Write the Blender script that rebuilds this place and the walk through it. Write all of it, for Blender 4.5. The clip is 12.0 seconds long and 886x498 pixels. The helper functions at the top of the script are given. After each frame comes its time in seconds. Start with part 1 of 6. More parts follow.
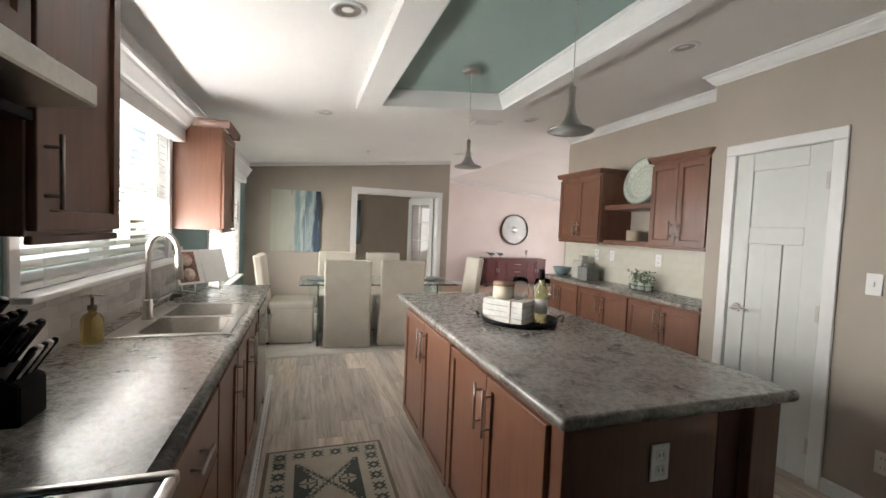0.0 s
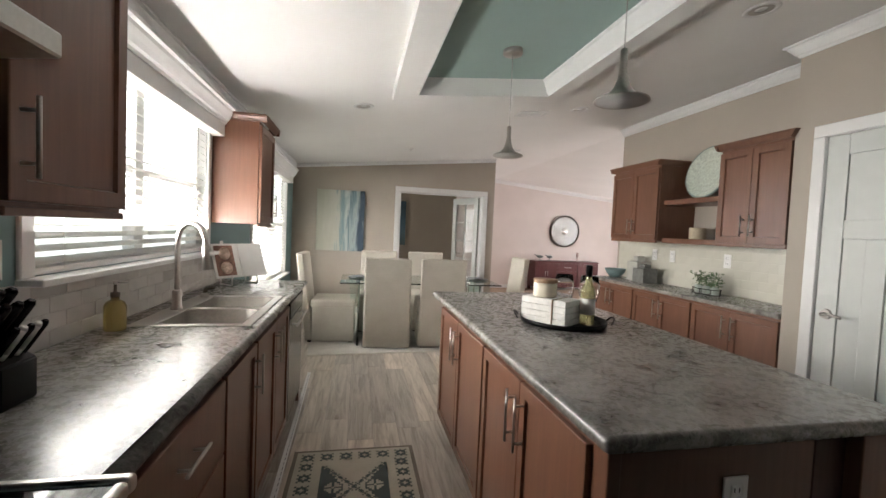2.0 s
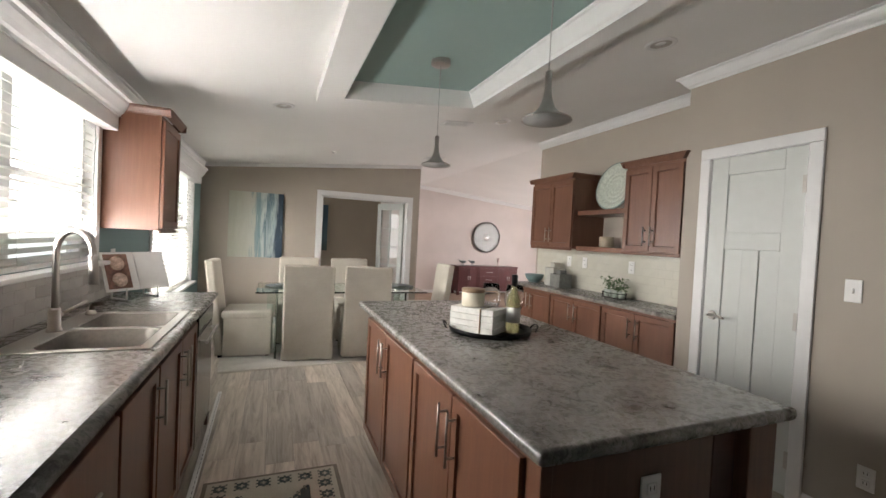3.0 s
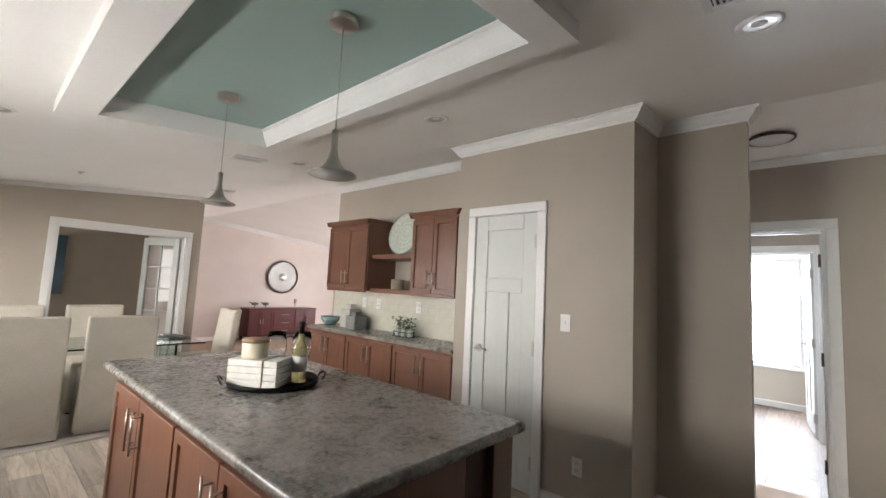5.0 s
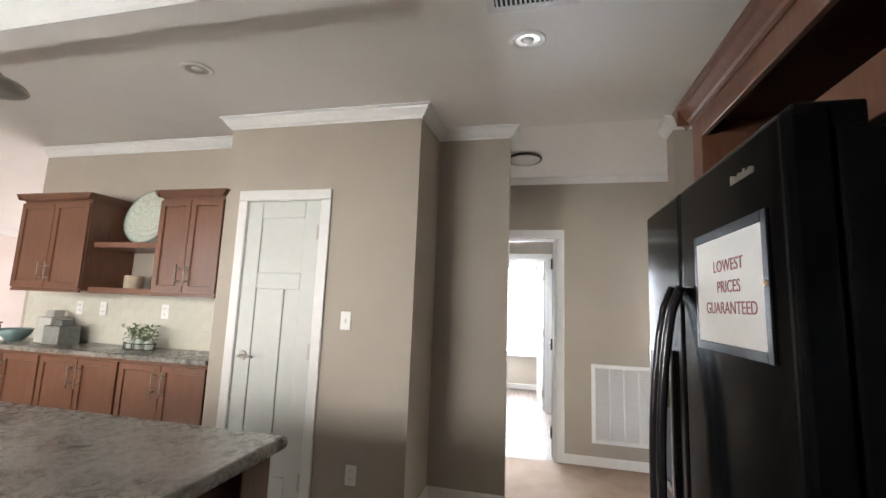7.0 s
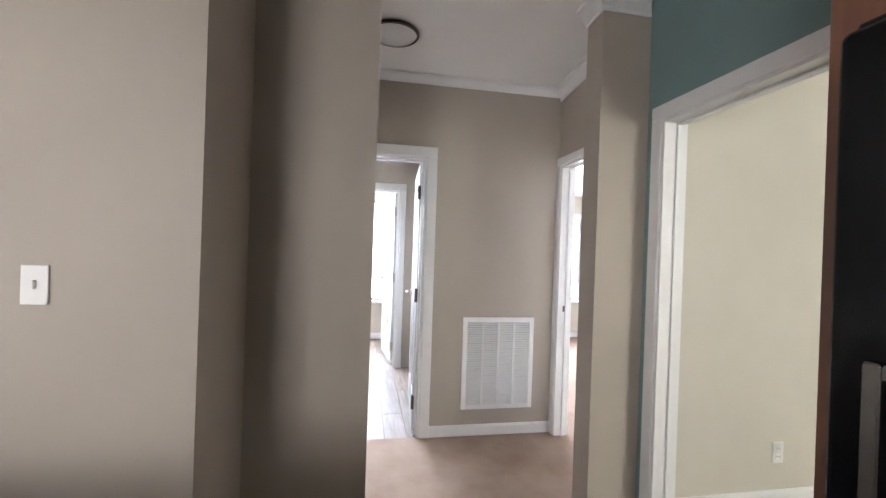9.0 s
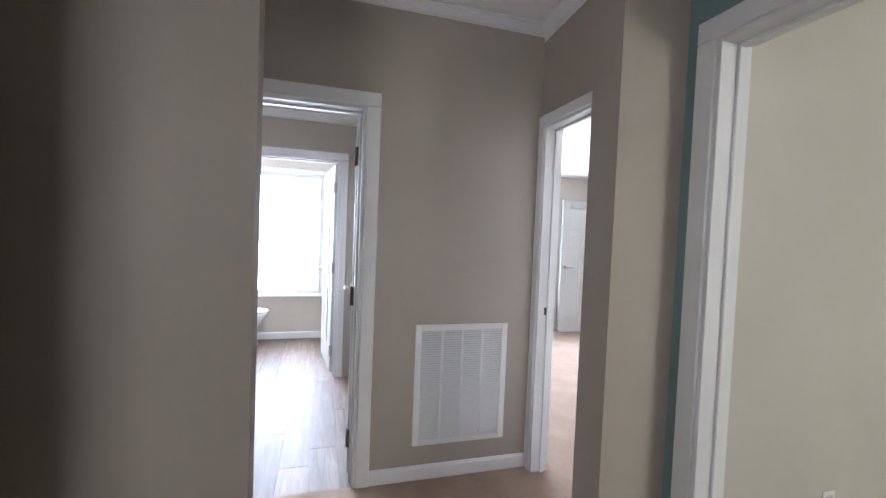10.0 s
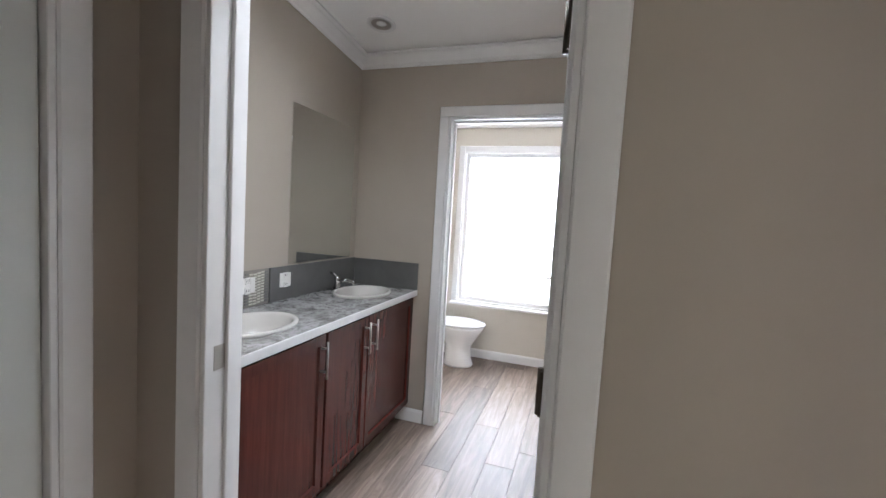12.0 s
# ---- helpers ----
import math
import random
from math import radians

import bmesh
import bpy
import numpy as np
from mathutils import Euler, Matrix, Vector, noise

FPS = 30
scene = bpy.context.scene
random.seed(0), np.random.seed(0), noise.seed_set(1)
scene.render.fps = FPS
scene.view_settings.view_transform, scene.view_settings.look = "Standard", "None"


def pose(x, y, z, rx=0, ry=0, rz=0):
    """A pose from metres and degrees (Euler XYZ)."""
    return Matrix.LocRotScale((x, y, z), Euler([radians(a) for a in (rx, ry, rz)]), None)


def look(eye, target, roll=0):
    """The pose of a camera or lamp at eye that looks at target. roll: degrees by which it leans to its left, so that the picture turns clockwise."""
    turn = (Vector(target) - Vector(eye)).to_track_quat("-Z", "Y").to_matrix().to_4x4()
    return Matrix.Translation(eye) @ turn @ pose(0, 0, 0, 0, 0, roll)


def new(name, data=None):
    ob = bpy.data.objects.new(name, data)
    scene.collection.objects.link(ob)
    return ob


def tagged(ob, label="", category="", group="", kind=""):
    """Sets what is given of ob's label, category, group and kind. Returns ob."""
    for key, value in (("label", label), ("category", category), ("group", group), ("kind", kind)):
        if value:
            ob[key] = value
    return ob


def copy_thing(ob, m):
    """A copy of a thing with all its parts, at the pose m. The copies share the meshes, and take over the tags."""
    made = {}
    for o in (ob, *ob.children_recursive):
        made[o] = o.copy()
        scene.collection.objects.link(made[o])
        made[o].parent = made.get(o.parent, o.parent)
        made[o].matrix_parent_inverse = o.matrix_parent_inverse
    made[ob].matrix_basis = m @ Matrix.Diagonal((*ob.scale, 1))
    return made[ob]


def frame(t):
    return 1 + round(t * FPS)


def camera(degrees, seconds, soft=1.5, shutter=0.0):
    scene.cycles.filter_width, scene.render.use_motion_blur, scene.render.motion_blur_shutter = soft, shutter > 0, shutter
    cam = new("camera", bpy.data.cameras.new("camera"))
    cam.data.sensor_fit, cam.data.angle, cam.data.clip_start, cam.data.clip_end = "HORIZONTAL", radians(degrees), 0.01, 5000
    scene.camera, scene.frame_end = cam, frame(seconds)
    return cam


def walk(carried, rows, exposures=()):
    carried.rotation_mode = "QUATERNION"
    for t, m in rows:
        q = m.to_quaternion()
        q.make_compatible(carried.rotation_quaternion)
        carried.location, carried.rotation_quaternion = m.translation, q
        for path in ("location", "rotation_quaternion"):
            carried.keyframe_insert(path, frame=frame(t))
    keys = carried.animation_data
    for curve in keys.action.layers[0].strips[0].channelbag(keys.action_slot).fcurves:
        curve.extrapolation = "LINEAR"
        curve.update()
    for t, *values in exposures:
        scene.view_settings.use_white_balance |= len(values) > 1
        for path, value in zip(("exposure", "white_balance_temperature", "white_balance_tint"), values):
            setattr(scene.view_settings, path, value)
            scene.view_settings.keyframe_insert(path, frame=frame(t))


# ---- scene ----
cam = camera(93.5, 12.0)
PATH = [
    (0, (0.882, 0.748, 1.43), (1.51, 2.645, 1.335), 2.4),
    (0.5, (0.888, 0.778, 1.419), (1.461, 2.692, 1.323), 2.5),
    (1, (0.913, 0.816, 1.387), (1.383, 2.757, 1.292), 2.4),
    (1.5, (0.964, 0.886, 1.36), (1.35, 2.846, 1.269), 2.4),
    (2, (1.013, 0.895, 1.364), (1.413, 2.853, 1.279), 2.5),
    (2.5, (1.018, 0.918, 1.389), (1.558, 2.842, 1.315), 2.6),
    (3, (0.992, 0.933, 1.393), (1.742, 2.787, 1.345), 2.9),
    (3.2, (0.977, 0.917, 1.405), (1.806, 2.737, 1.375), 3.1),
    (4.8, (1.002, 0.811, 1.422), (2.41, 2.221, 1.583), 3.3),
    (5, (1.008, 0.838, 1.436), (2.496, 2.162, 1.619), 2.8),
    (5.5, (1.048, 0.849, 1.428), (2.694, 1.963, 1.651), 2.6),
    (6, (1.09, 0.869, 1.396), (2.86, 1.765, 1.648), 2.4),
    (6.5, (1.12, 0.886, 1.367), (2.984, 1.561, 1.632), 2.3),
    (7, (1.25, 0.919, 1.363), (3.182, 1.366, 1.624), 2.2),
    (7.5, (1.345, 1.007, 1.376), (3.319, 1.223, 1.618), 2.0),
    (7.7, (1.361, 1.043, 1.399), (3.344, 1.171, 1.626), 2.0),
    (9.3, (2.589, 1.173, 1.379), (4.539, 0.73, 1.34), 2.1),
    (9.5, (2.725, 1.169, 1.392), (4.663, 0.681, 1.342), 2.2),
    (10, (3.097, 0.965, 1.381), (5.015, 0.401, 1.312), 2.3),
    (10.5, (3.54, 0.926, 1.38), (5.477, 0.435, 1.297), 2.7),
    (11, (3.94, 0.809, 1.386), (5.919, 0.534, 1.289), 2.9),
    (11.5, (4.289, 0.744, 1.39), (6.284, 0.835, 1.277), 3.2),
    (12, (4.532, 0.731, 1.383), (6.425, 1.359, 1.24), 3.4),
]
walk(cam, [(t, look(eye, target, roll)) for t, eye, target, roll in PATH],
     [(0.0, -0.12, 6580, 10), (1.5, -0.18, 6580, 10), (3.0, -0.30, 6600, 11), (5.0, -0.08, 6600, 11), (6.0, 0.12, 6600, 11), (7.7, 0.34, 6700, 11),
      (9.3, 0.1, 6200, 15), (10.0, -0.33, 6000, 15), (10.5, -0.5, 5950, 15), (11.0, -0.7, 6500, 14), (12.0, -0.68, 6550, 14)])

# ---------------------------------------------------------------- world and light
world = bpy.data.worlds.new("sky_world")
scene.world = world
world.use_nodes = True
wn = world.node_tree.nodes
sky = wn.new("ShaderNodeTexSky")
sky.sky_type = 'NISHITA'
sky.sun_disc = False
sky.sun_elevation = radians(48)
sky.sun_rotation = radians(200)
wn["Background"].inputs["Strength"].default_value = 0.15
world.node_tree.links.new(sky.outputs[0], wn["Background"].inputs[0])

sun = new("sun", bpy.data.lights.new("sun", 'SUN'))
sun.data.energy = 1.2
sun.data.angle = radians(10)
sun.data.color = (1.0, 0.96, 0.9)
sun.matrix_world = look((0, 0, 30), (-8, 18, 0))


def window_lamp(name, eye, target, w, h, watts, color=(1, 1, 1)):
    """The sky's light through one window's opening."""
    lamp = new(name, bpy.data.lights.new(name, 'AREA'))
    lamp.data.shape = 'RECTANGLE'
    lamp.data.size, lamp.data.size_y = w, h
    lamp.data.energy, lamp.data.color = watts, color
    lamp.matrix_world = look(eye, target)
    return lamp


window_lamp("sky_light_kitchen", (-0.24, 3.205, 1.60), (1, 3.205, 2.68), 1.53, 0.88, 210, (1.0, 0.985, 0.955))
window_lamp("sky_light_dining", (-0.24, 6.13, 1.37), (1, 6.13, 1.70), 1.80, 1.30, 155, (1.0, 0.985, 0.955))
window_lamp("sky_light_toilet", (8.86, 1.425, 1.31), (6, 1.425, 1.25), 0.94, 1.48, 270, (0.76, 0.86, 1.0))
window_lamp("sky_light_bedroom", (8.86, -1.65, 1.28), (6, -1.65, 1.2), 1.30, 1.34, 460, (0.76, 0.86, 1.0))
window_lamp("sky_light_living", (8.86, 8.2, 1.2), (6, 8.2, 1.2), 3.4, 1.8, 120, (1.0, 0.96, 0.97))
window_lamp("sky_light_office", (-0.24, -2.2, 1.4), (3, -2.2, 1.3), 1.6, 1.3, 82, (0.98, 1.0, 0.88))
# fill lamp in a window added out of view to brighten the study
window_lamp("sky_light_study_added", (-0.24, 8.9, 1.4), (3, 8.9, 1.3), 1.2, 1.2, 22, (1.0, 0.98, 0.93))

# extra lamp above the added bathroom skylight
window_lamp("sky_light_bath_added", (5.86, 1.05, 2.78), (5.86, 1.05, 1.0), 0.40, 0.84, 66, (0.82, 0.91, 1.0))


# ---------------------------------------------------------------- materials
def nodes_of(name, rough=0.5, metal=0.0, spec=0.5):
    m = bpy.data.materials.new(name)
    m.use_nodes = True
    nt = m.node_tree
    b = nt.nodes["Principled BSDF"]
    b.inputs["Roughness"].default_value = rough
    b.inputs["Metallic"].default_value = metal
    b.inputs["Specular IOR Level"].default_value = spec
    return m, nt, b


def coords(nt, scale=(1, 1, 1), rot=(0, 0, 0)):
    tc = nt.nodes.new("ShaderNodeTexCoord")
    mp = nt.nodes.new("ShaderNodeMapping")
    mp.inputs["Scale"].default_value = scale
    mp.inputs["Rotation"].default_value = rot
    nt.links.new(tc.outputs["Object"], mp.inputs["Vector"])
    return mp.outputs["Vector"]


def noise_tex(nt, vec, scale, detail=4.0, rough=0.55, distort=0.0):
    n = nt.nodes.new("ShaderNodeTexNoise")
    n.inputs["Scale"].default_value = scale
    n.inputs["Detail"].default_value = detail
    n.inputs["Roughness"].default_value = rough
    n.inputs["Distortion"].default_value = distort
    nt.links.new(vec, n.inputs["Vector"])
    return n.outputs["Fac"]


def ramp(nt, fac, stops):
    r = nt.nodes.new("ShaderNodeValToRGB")
    e = r.color_ramp.elements
    while len(e) < len(stops):
        e.new(0.5)
    for el, (p, c) in zip(e, stops):
        el.position, el.color = p, (*c, 1)
    nt.links.new(fac, r.inputs["Fac"])
    return r.outputs["Color"]


def mix(nt, a, b, fac, mode='MIX'):
    m = nt.nodes.new("ShaderNodeMix")
    m.data_type, m.blend_type = 'RGBA', mode
    if isinstance(fac, float):
        m.inputs[0].default_value = fac
    else:
        nt.links.new(fac, m.inputs[0])
    for v, i in ((a, 6), (b, 7)):
        if isinstance(v, tuple):
            m.inputs[i].default_value = (*v, 1)
        else:
            nt.links.new(v, m.inputs[i])
    return m.outputs[2]


def bump(nt, b, height, strength, dist=0.01):
    n = nt.nodes.new("ShaderNodeBump")
    n.inputs["Strength"].default_value = strength
    n.inputs["Distance"].default_value = dist
    nt.links.new(height, n.inputs["Height"])
    nt.links.new(n.outputs["Normal"], b.inputs["Normal"])


def tint(c, k):
    return tuple(min(1.0, v * k) for v in c)


def paint(name, color, rough=0.6, grain=0.06, fine=220.0, strength=0.08):
    """A rolled wall paint: faint cloudy tone, orange-peel relief."""
    m, nt, b = nodes_of(name, rough, 0.0, 0.35)
    v = coords(nt)
    cloud = noise_tex(nt, v, 1.3, 3.0)
    nt.links.new(ramp(nt, cloud, [(0.3, tint(color, 1 - grain)), (0.7, tint(color, 1 + grain * 0.6))]), b.inputs["Base Color"])
    bump(nt, b, noise_tex(nt, v, fine, 3.0), strength, 0.002)
    return m


def plain(name, color, rough=0.5, metal=0.0, spec=0.5, vary=0.08, scale=14.0):
    m, nt, b = nodes_of(name, rough, metal, spec)
    v = coords(nt)
    n = noise_tex(nt, v, scale, 4.0)
    nt.links.new(ramp(nt, n, [(0.3, tint(color, 1 - vary)), (0.7, tint(color, 1 + vary))]), b.inputs["Base Color"])
    return m


def wood(name, dark, light, rough=0.38, grain=(26, 26, 1.6), spec=0.4):
    """Stained cabinet wood with the grain upright."""
    m, nt, b = nodes_of(name, rough, 0.0, spec)
    v = coords(nt, grain)
    g = noise_tex(nt, v, 2.2, 5.0, 0.6, 0.6)
    c1 = ramp(nt, g, [(0.25, dark), (0.75, light)])
    cloud = noise_tex(nt, coords(nt), 2.0, 2.0)
    nt.links.new(mix(nt, c1, tuple(0.75 * v for v in dark), ramp(nt, cloud, [(0.45, (0, 0, 0)), (0.9, (0.5, 0.5, 0.5))])), b.inputs["Base Color"])
    bump(nt, b, g, 0.05, 0.002)
    return m


def laminate(name, base, dark, light, rust, rough=0.24):
    """Stone-look laminate: mottled greys with dark flecks and pale veins."""
    m, nt, b = nodes_of(name, rough, 0.0, 0.7)
    v = coords(nt)
    big = noise_tex(nt, v, 7.0, 8.0, 0.72, 0.8)
    c = ramp(nt, big, [(0.34, dark), (0.46, base), (0.58, light), (0.70, base)])
    c = mix(nt, c, base, 0.12)
    fleck = noise_tex(nt, v, 34.0, 6.0, 0.75, 0.5)
    c = mix(nt, c, dark, ramp(nt, fleck, [(0.51, (0, 0, 0)), (0.60, (0.9, 0.9, 0.9))]))
    pale = noise_tex(nt, coords(nt, (1, 1, 1), (0, 0, 1.0)), 24.0, 6.0, 0.72, 0.8)
    c = mix(nt, c, light, ramp(nt, pale, [(0.55, (0, 0, 0)), (0.66, (0.75, 0.75, 0.75))]))
    ru = noise_tex(nt, coords(nt, (1, 1, 1), (0.5, 0, 2.0)), 16.0, 6.0, 0.7)
    c = mix(nt, c, rust, ramp(nt, ru, [(0.57, (0, 0, 0)), (0.70, (0.5, 0.5, 0.5))]))
    nt.links.new(c, b.inputs["Base Color"])
    nt.links.new(ramp(nt, fleck, [(0.3, (rough,) * 3), (0.8, (rough + 0.06,) * 3)]), b.inputs["Roughness"])
    return m


def plank_mat(name, stops, axis_scale, rough=0.36):
    """Vinyl planks: each one has its own tone, streaks run along it."""
    m, nt, b = nodes_of(name, rough, 0.0, 0.45)
    info = nt.nodes.new("ShaderNodeObjectInfo")
    v = coords(nt, axis_scale)
    off = nt.nodes.new("ShaderNodeVectorMath")
    off.operation = 'ADD'
    sc = nt.nodes.new("ShaderNodeVectorMath")
    sc.operation = 'SCALE'
    sc.inputs[0].default_value = (37.0, 91.0, 13.0)
    nt.links.new(info.outputs["Random"], sc.inputs["Scale"])
    nt.links.new(v, off.inputs[0])
    nt.links.new(sc.outputs[0], off.inputs[1])
    streak = noise_tex(nt, off.outputs[0], 3.0, 7.0, 0.68, 0.8)
    c = ramp(nt, streak, stops)
    lo, hi = (0.58, 0.57, 0.56), (1.24, 1.18, 1.11)
    c = mix(nt, c, ramp(nt, info.outputs["Random"], [(0.0, lo), (1.0, hi)]), 0.85, 'MULTIPLY')
    nt.links.new(c, b.inputs["Base Color"])
    bump(nt, b, streak, 0.12, 0.002)
    return m


def glass_mat(name, color=(1, 1, 1), rough=0.0, ior=1.45):
    m, nt, b = nodes_of(name, rough)
    b.inputs["Base Color"].default_value = (*color, 1)
    b.inputs["Transmission Weight"].default_value = 1.0
    b.inputs["IOR"].default_value = ior
    return m


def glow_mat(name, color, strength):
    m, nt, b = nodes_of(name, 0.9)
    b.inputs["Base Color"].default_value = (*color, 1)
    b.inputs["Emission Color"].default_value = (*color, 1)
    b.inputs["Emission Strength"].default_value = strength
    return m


BEIGE = paint("beige_wall_paint", (0.39, 0.342, 0.290))
TEAL = paint("teal_wall_paint", (0.185, 0.275, 0.27))
# living room walls: paler and pinker than the beige ones
PINK = paint("pale_pink_wall", (0.65, 0.58, 0.55))
STUDY = paint("taupe_wall_paint", (0.38, 0.33, 0.27))
CREAM = paint("cream_wall_paint", (0.57, 0.53, 0.465))
CEIL = paint("ceiling_paint", (0.84, 0.83, 0.815), 0.8, 0.03, 90.0, 0.25)
CEIL_TEAL = paint("teal_ceiling_paint", (0.35, 0.47, 0.445), 0.7, 0.03)
TRIM = plain("white_trim_paint", (0.73, 0.725, 0.72), 0.35, 0, 0.5, 0.02)
DOORW = plain("white_door_paint", (0.57, 0.585, 0.56), 0.4, 0, 0.5, 0.02)
WOOD = wood("cabinet_wood", (0.115, 0.049, 0.029), (0.170, 0.076, 0.046), 0.32)
# cabinet wood with the shade of recesses and cabinet insides in its colour
WOOD_SHADE = wood("shaded_cabinet_wood", (0.05, 0.016, 0.011), (0.085, 0.028, 0.02), 0.55)
VANITY = wood("vanity_wood", (0.050, 0.012, 0.009), (0.090, 0.022, 0.016), 0.26, (26, 26, 1.6), 0.32)
SIDEB = wood("dark_red_wood", (0.075, 0.020, 0.022), (0.12, 0.036, 0.036), 0.35)
COUNTER = laminate("grey_stone_laminate", (0.160, 0.150, 0.136), (0.048, 0.041, 0.036), (0.33, 0.31, 0.285), (0.140, 0.100, 0.078), 0.25)
VTOP = laminate("grey_marble_laminate", (0.25, 0.245, 0.24), (0.10, 0.097, 0.093), (0.42, 0.42, 0.42), (0.3, 0.28, 0.26), 0.22)
PLANK = plank_mat("vinyl_plank", [(0.28, (0.28, 0.235, 0.20)), (0.5, (0.53, 0.475, 0.42)), (0.72, (0.72, 0.66, 0.60))], (8, 0.7, 1), 0.30)
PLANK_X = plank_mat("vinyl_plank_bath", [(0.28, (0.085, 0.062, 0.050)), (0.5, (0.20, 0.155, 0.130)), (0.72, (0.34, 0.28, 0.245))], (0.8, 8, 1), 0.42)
TGROUT = plain("pale_grout", (0.50, 0.475, 0.44), 0.8)
GROUT = plain("grout", (0.24, 0.22, 0.20), 0.8)
STEEL = plain("brushed_steel", (0.52, 0.50, 0.47), 0.3, 1.0, 0.5, 0.06, 60)
NICKEL = plain("satin_nickel", (0.47, 0.44, 0.41), 0.30, 1.0, 0.5, 0.04, 40)
CHROME = plain("chrome", (0.72, 0.72, 0.72), 0.08, 1.0, 0.5, 0.02)
BRONZE = plain("dark_bronze", (0.09, 0.075, 0.06), 0.4, 0.9)
BLACKG = plain("black_gloss_enamel", (0.0025, 0.0025, 0.003), 0.11, 0.0, 0.13, 0.1)
BLACKM = plain("black_plastic", (0.004, 0.004, 0.0045), 0.4, 0.0, 0.1, 0.1)
GLASSTOP = plain("black_ceramic_glass", (0.008, 0.008, 0.009), 0.06, 0.0, 0.5, 0.05)
PORC = plain("white_porcelain", (0.80, 0.80, 0.79), 0.12, 0.0, 0.5, 0.02)
# white porcelain greyed in its colour for the shadow on the washbasins
PORC_SHADE = plain("shaded_white_porcelain", (0.52, 0.50, 0.47), 0.15, 0.0, 0.5, 0.02)
PLASTIC = plain("white_plastic", (0.78, 0.77, 0.75), 0.4, 0.0, 0.5, 0.02)
PAPER = plain("white_paper", (0.80, 0.79, 0.77), 0.7, 0.0, 0.2, 0.03)
INK = plain("red_ink", (0.30, 0.10, 0.12), 0.8)
GLASS = glass_mat("clear_glass")
GREENGLASS = glass_mat("pale_green_glass", (0.86, 0.96, 0.93), 0.0, 1.5)
MIRROR = plain("mirror_silver", (0.80, 0.82, 0.81), 0.02, 1.0, 0.5, 0.0)


def fabric_mat(name, a, b2):
    m, nt, b = nodes_of(name, 0.95, 0.0, 0.1)
    v = coords(nt)
    w = noise_tex(nt, v, 160.0, 3.0)
    c = ramp(nt, noise_tex(nt, v, 4.0, 3.0), [(0.3, a), (0.7, b2)])
    nt.links.new(mix(nt, c, tint(a, 0.72), ramp(nt, w, [(0.5, (0, 0, 0)), (0.75, (0.5, 0.5, 0.5))])), b.inputs["Base Color"])
    bump(nt, b, w, 0.35, 0.003)
    return m


LINEN = fabric_mat("oatmeal_linen", (0.52, 0.48, 0.41), (0.60, 0.56, 0.49))
CARPET = fabric_mat("tan_carpet", (0.30, 0.215, 0.165), (0.40, 0.30, 0.235))
RUGC = fabric_mat("cream_rug_pile", (0.46, 0.43, 0.36), (0.53, 0.50, 0.42))
RUGG = fabric_mat("slate_green_rug_pile", (0.085, 0.105, 0.105), (0.12, 0.14, 0.14))
RUGT = fabric_mat("taupe_rug_edge", (0.20, 0.18, 0.15), (0.25, 0.22, 0.19))
DRUG = fabric_mat("faded_grey_rug", (0.44, 0.41, 0.38), (0.60, 0.57, 0.53))


def tile_mat(name, lo, hi, rough=0.22):
    m, nt, b = nodes_of(name, rough, 0.0, 0.5)
    info = nt.nodes.new("ShaderNodeObjectInfo")
    c = ramp(nt, info.outputs["Random"], [(0.0, lo), (1.0, hi)])
    cl = noise_tex(nt, coords(nt), 9.0, 4.0)
    nt.links.new(mix(nt, c, tint(lo, 0.86), ramp(nt, cl, [(0.5, (0, 0, 0)), (0.8, (0.5, 0.5, 0.5))])), b.inputs["Base Color"])
    bump(nt, b, cl, 0.05, 0.004)
    return m


TILE = tile_mat("subway_tile", (0.44, 0.41, 0.38), (0.56, 0.53, 0.50))
TILE_W = tile_mat("pale_subway_tile", (0.575, 0.555, 0.475), (0.60, 0.58, 0.50), 0.2)


# ---------------------------------------------------------------- building helpers
def box(bm, x0, y0, z0, x1, y1, z1, bevel=0.0, seg=2):
    x0, x1 = min(x0, x1), max(x0, x1)
    y0, y1 = min(y0, y1), max(y0, y1)
    z0, z1 = min(z0, z1), max(z0, z1)
    vs = [bm.verts.new(p) for p in ((x0, y0, z0), (x1, y0, z0), (x1, y1, z0), (x0, y1, z0), (x0, y0, z1), (x1, y0, z1), (x1, y1, z1), (x0, y1, z1))]
    fs = [bm.faces.new([vs[i] for i in q]) for q in ((0, 3, 2, 1), (4, 5, 6, 7), (0, 1, 5, 4), (1, 2, 6, 5), (2, 3, 7, 6), (3, 0, 4, 7))]
    if bevel > 0:
        es = list({e for f in fs for e in f.edges})
        bmesh.ops.bevel(bm, geom=es, offset=bevel, segments=seg, affect='EDGES', profile=0.5)
    return bm


def hexa(bm, x0, x1, y0, y1, z0, za, zb):
    """A block whose top runs from za at x0 to zb at x1."""
    vs = [bm.verts.new(p) for p in ((x0, y0, z0), (x1, y0, z0), (x1, y1, z0), (x0, y1, z0), (x0, y0, za), (x1, y0, zb), (x1, y1, zb), (x0, y1, za))]
    for q in ((0, 3, 2, 1), (4, 5, 6, 7), (0, 1, 5, 4), (1, 2, 6, 5), (2, 3, 7, 6), (3, 0, 4, 7)):
        bm.faces.new([vs[i] for i in q])


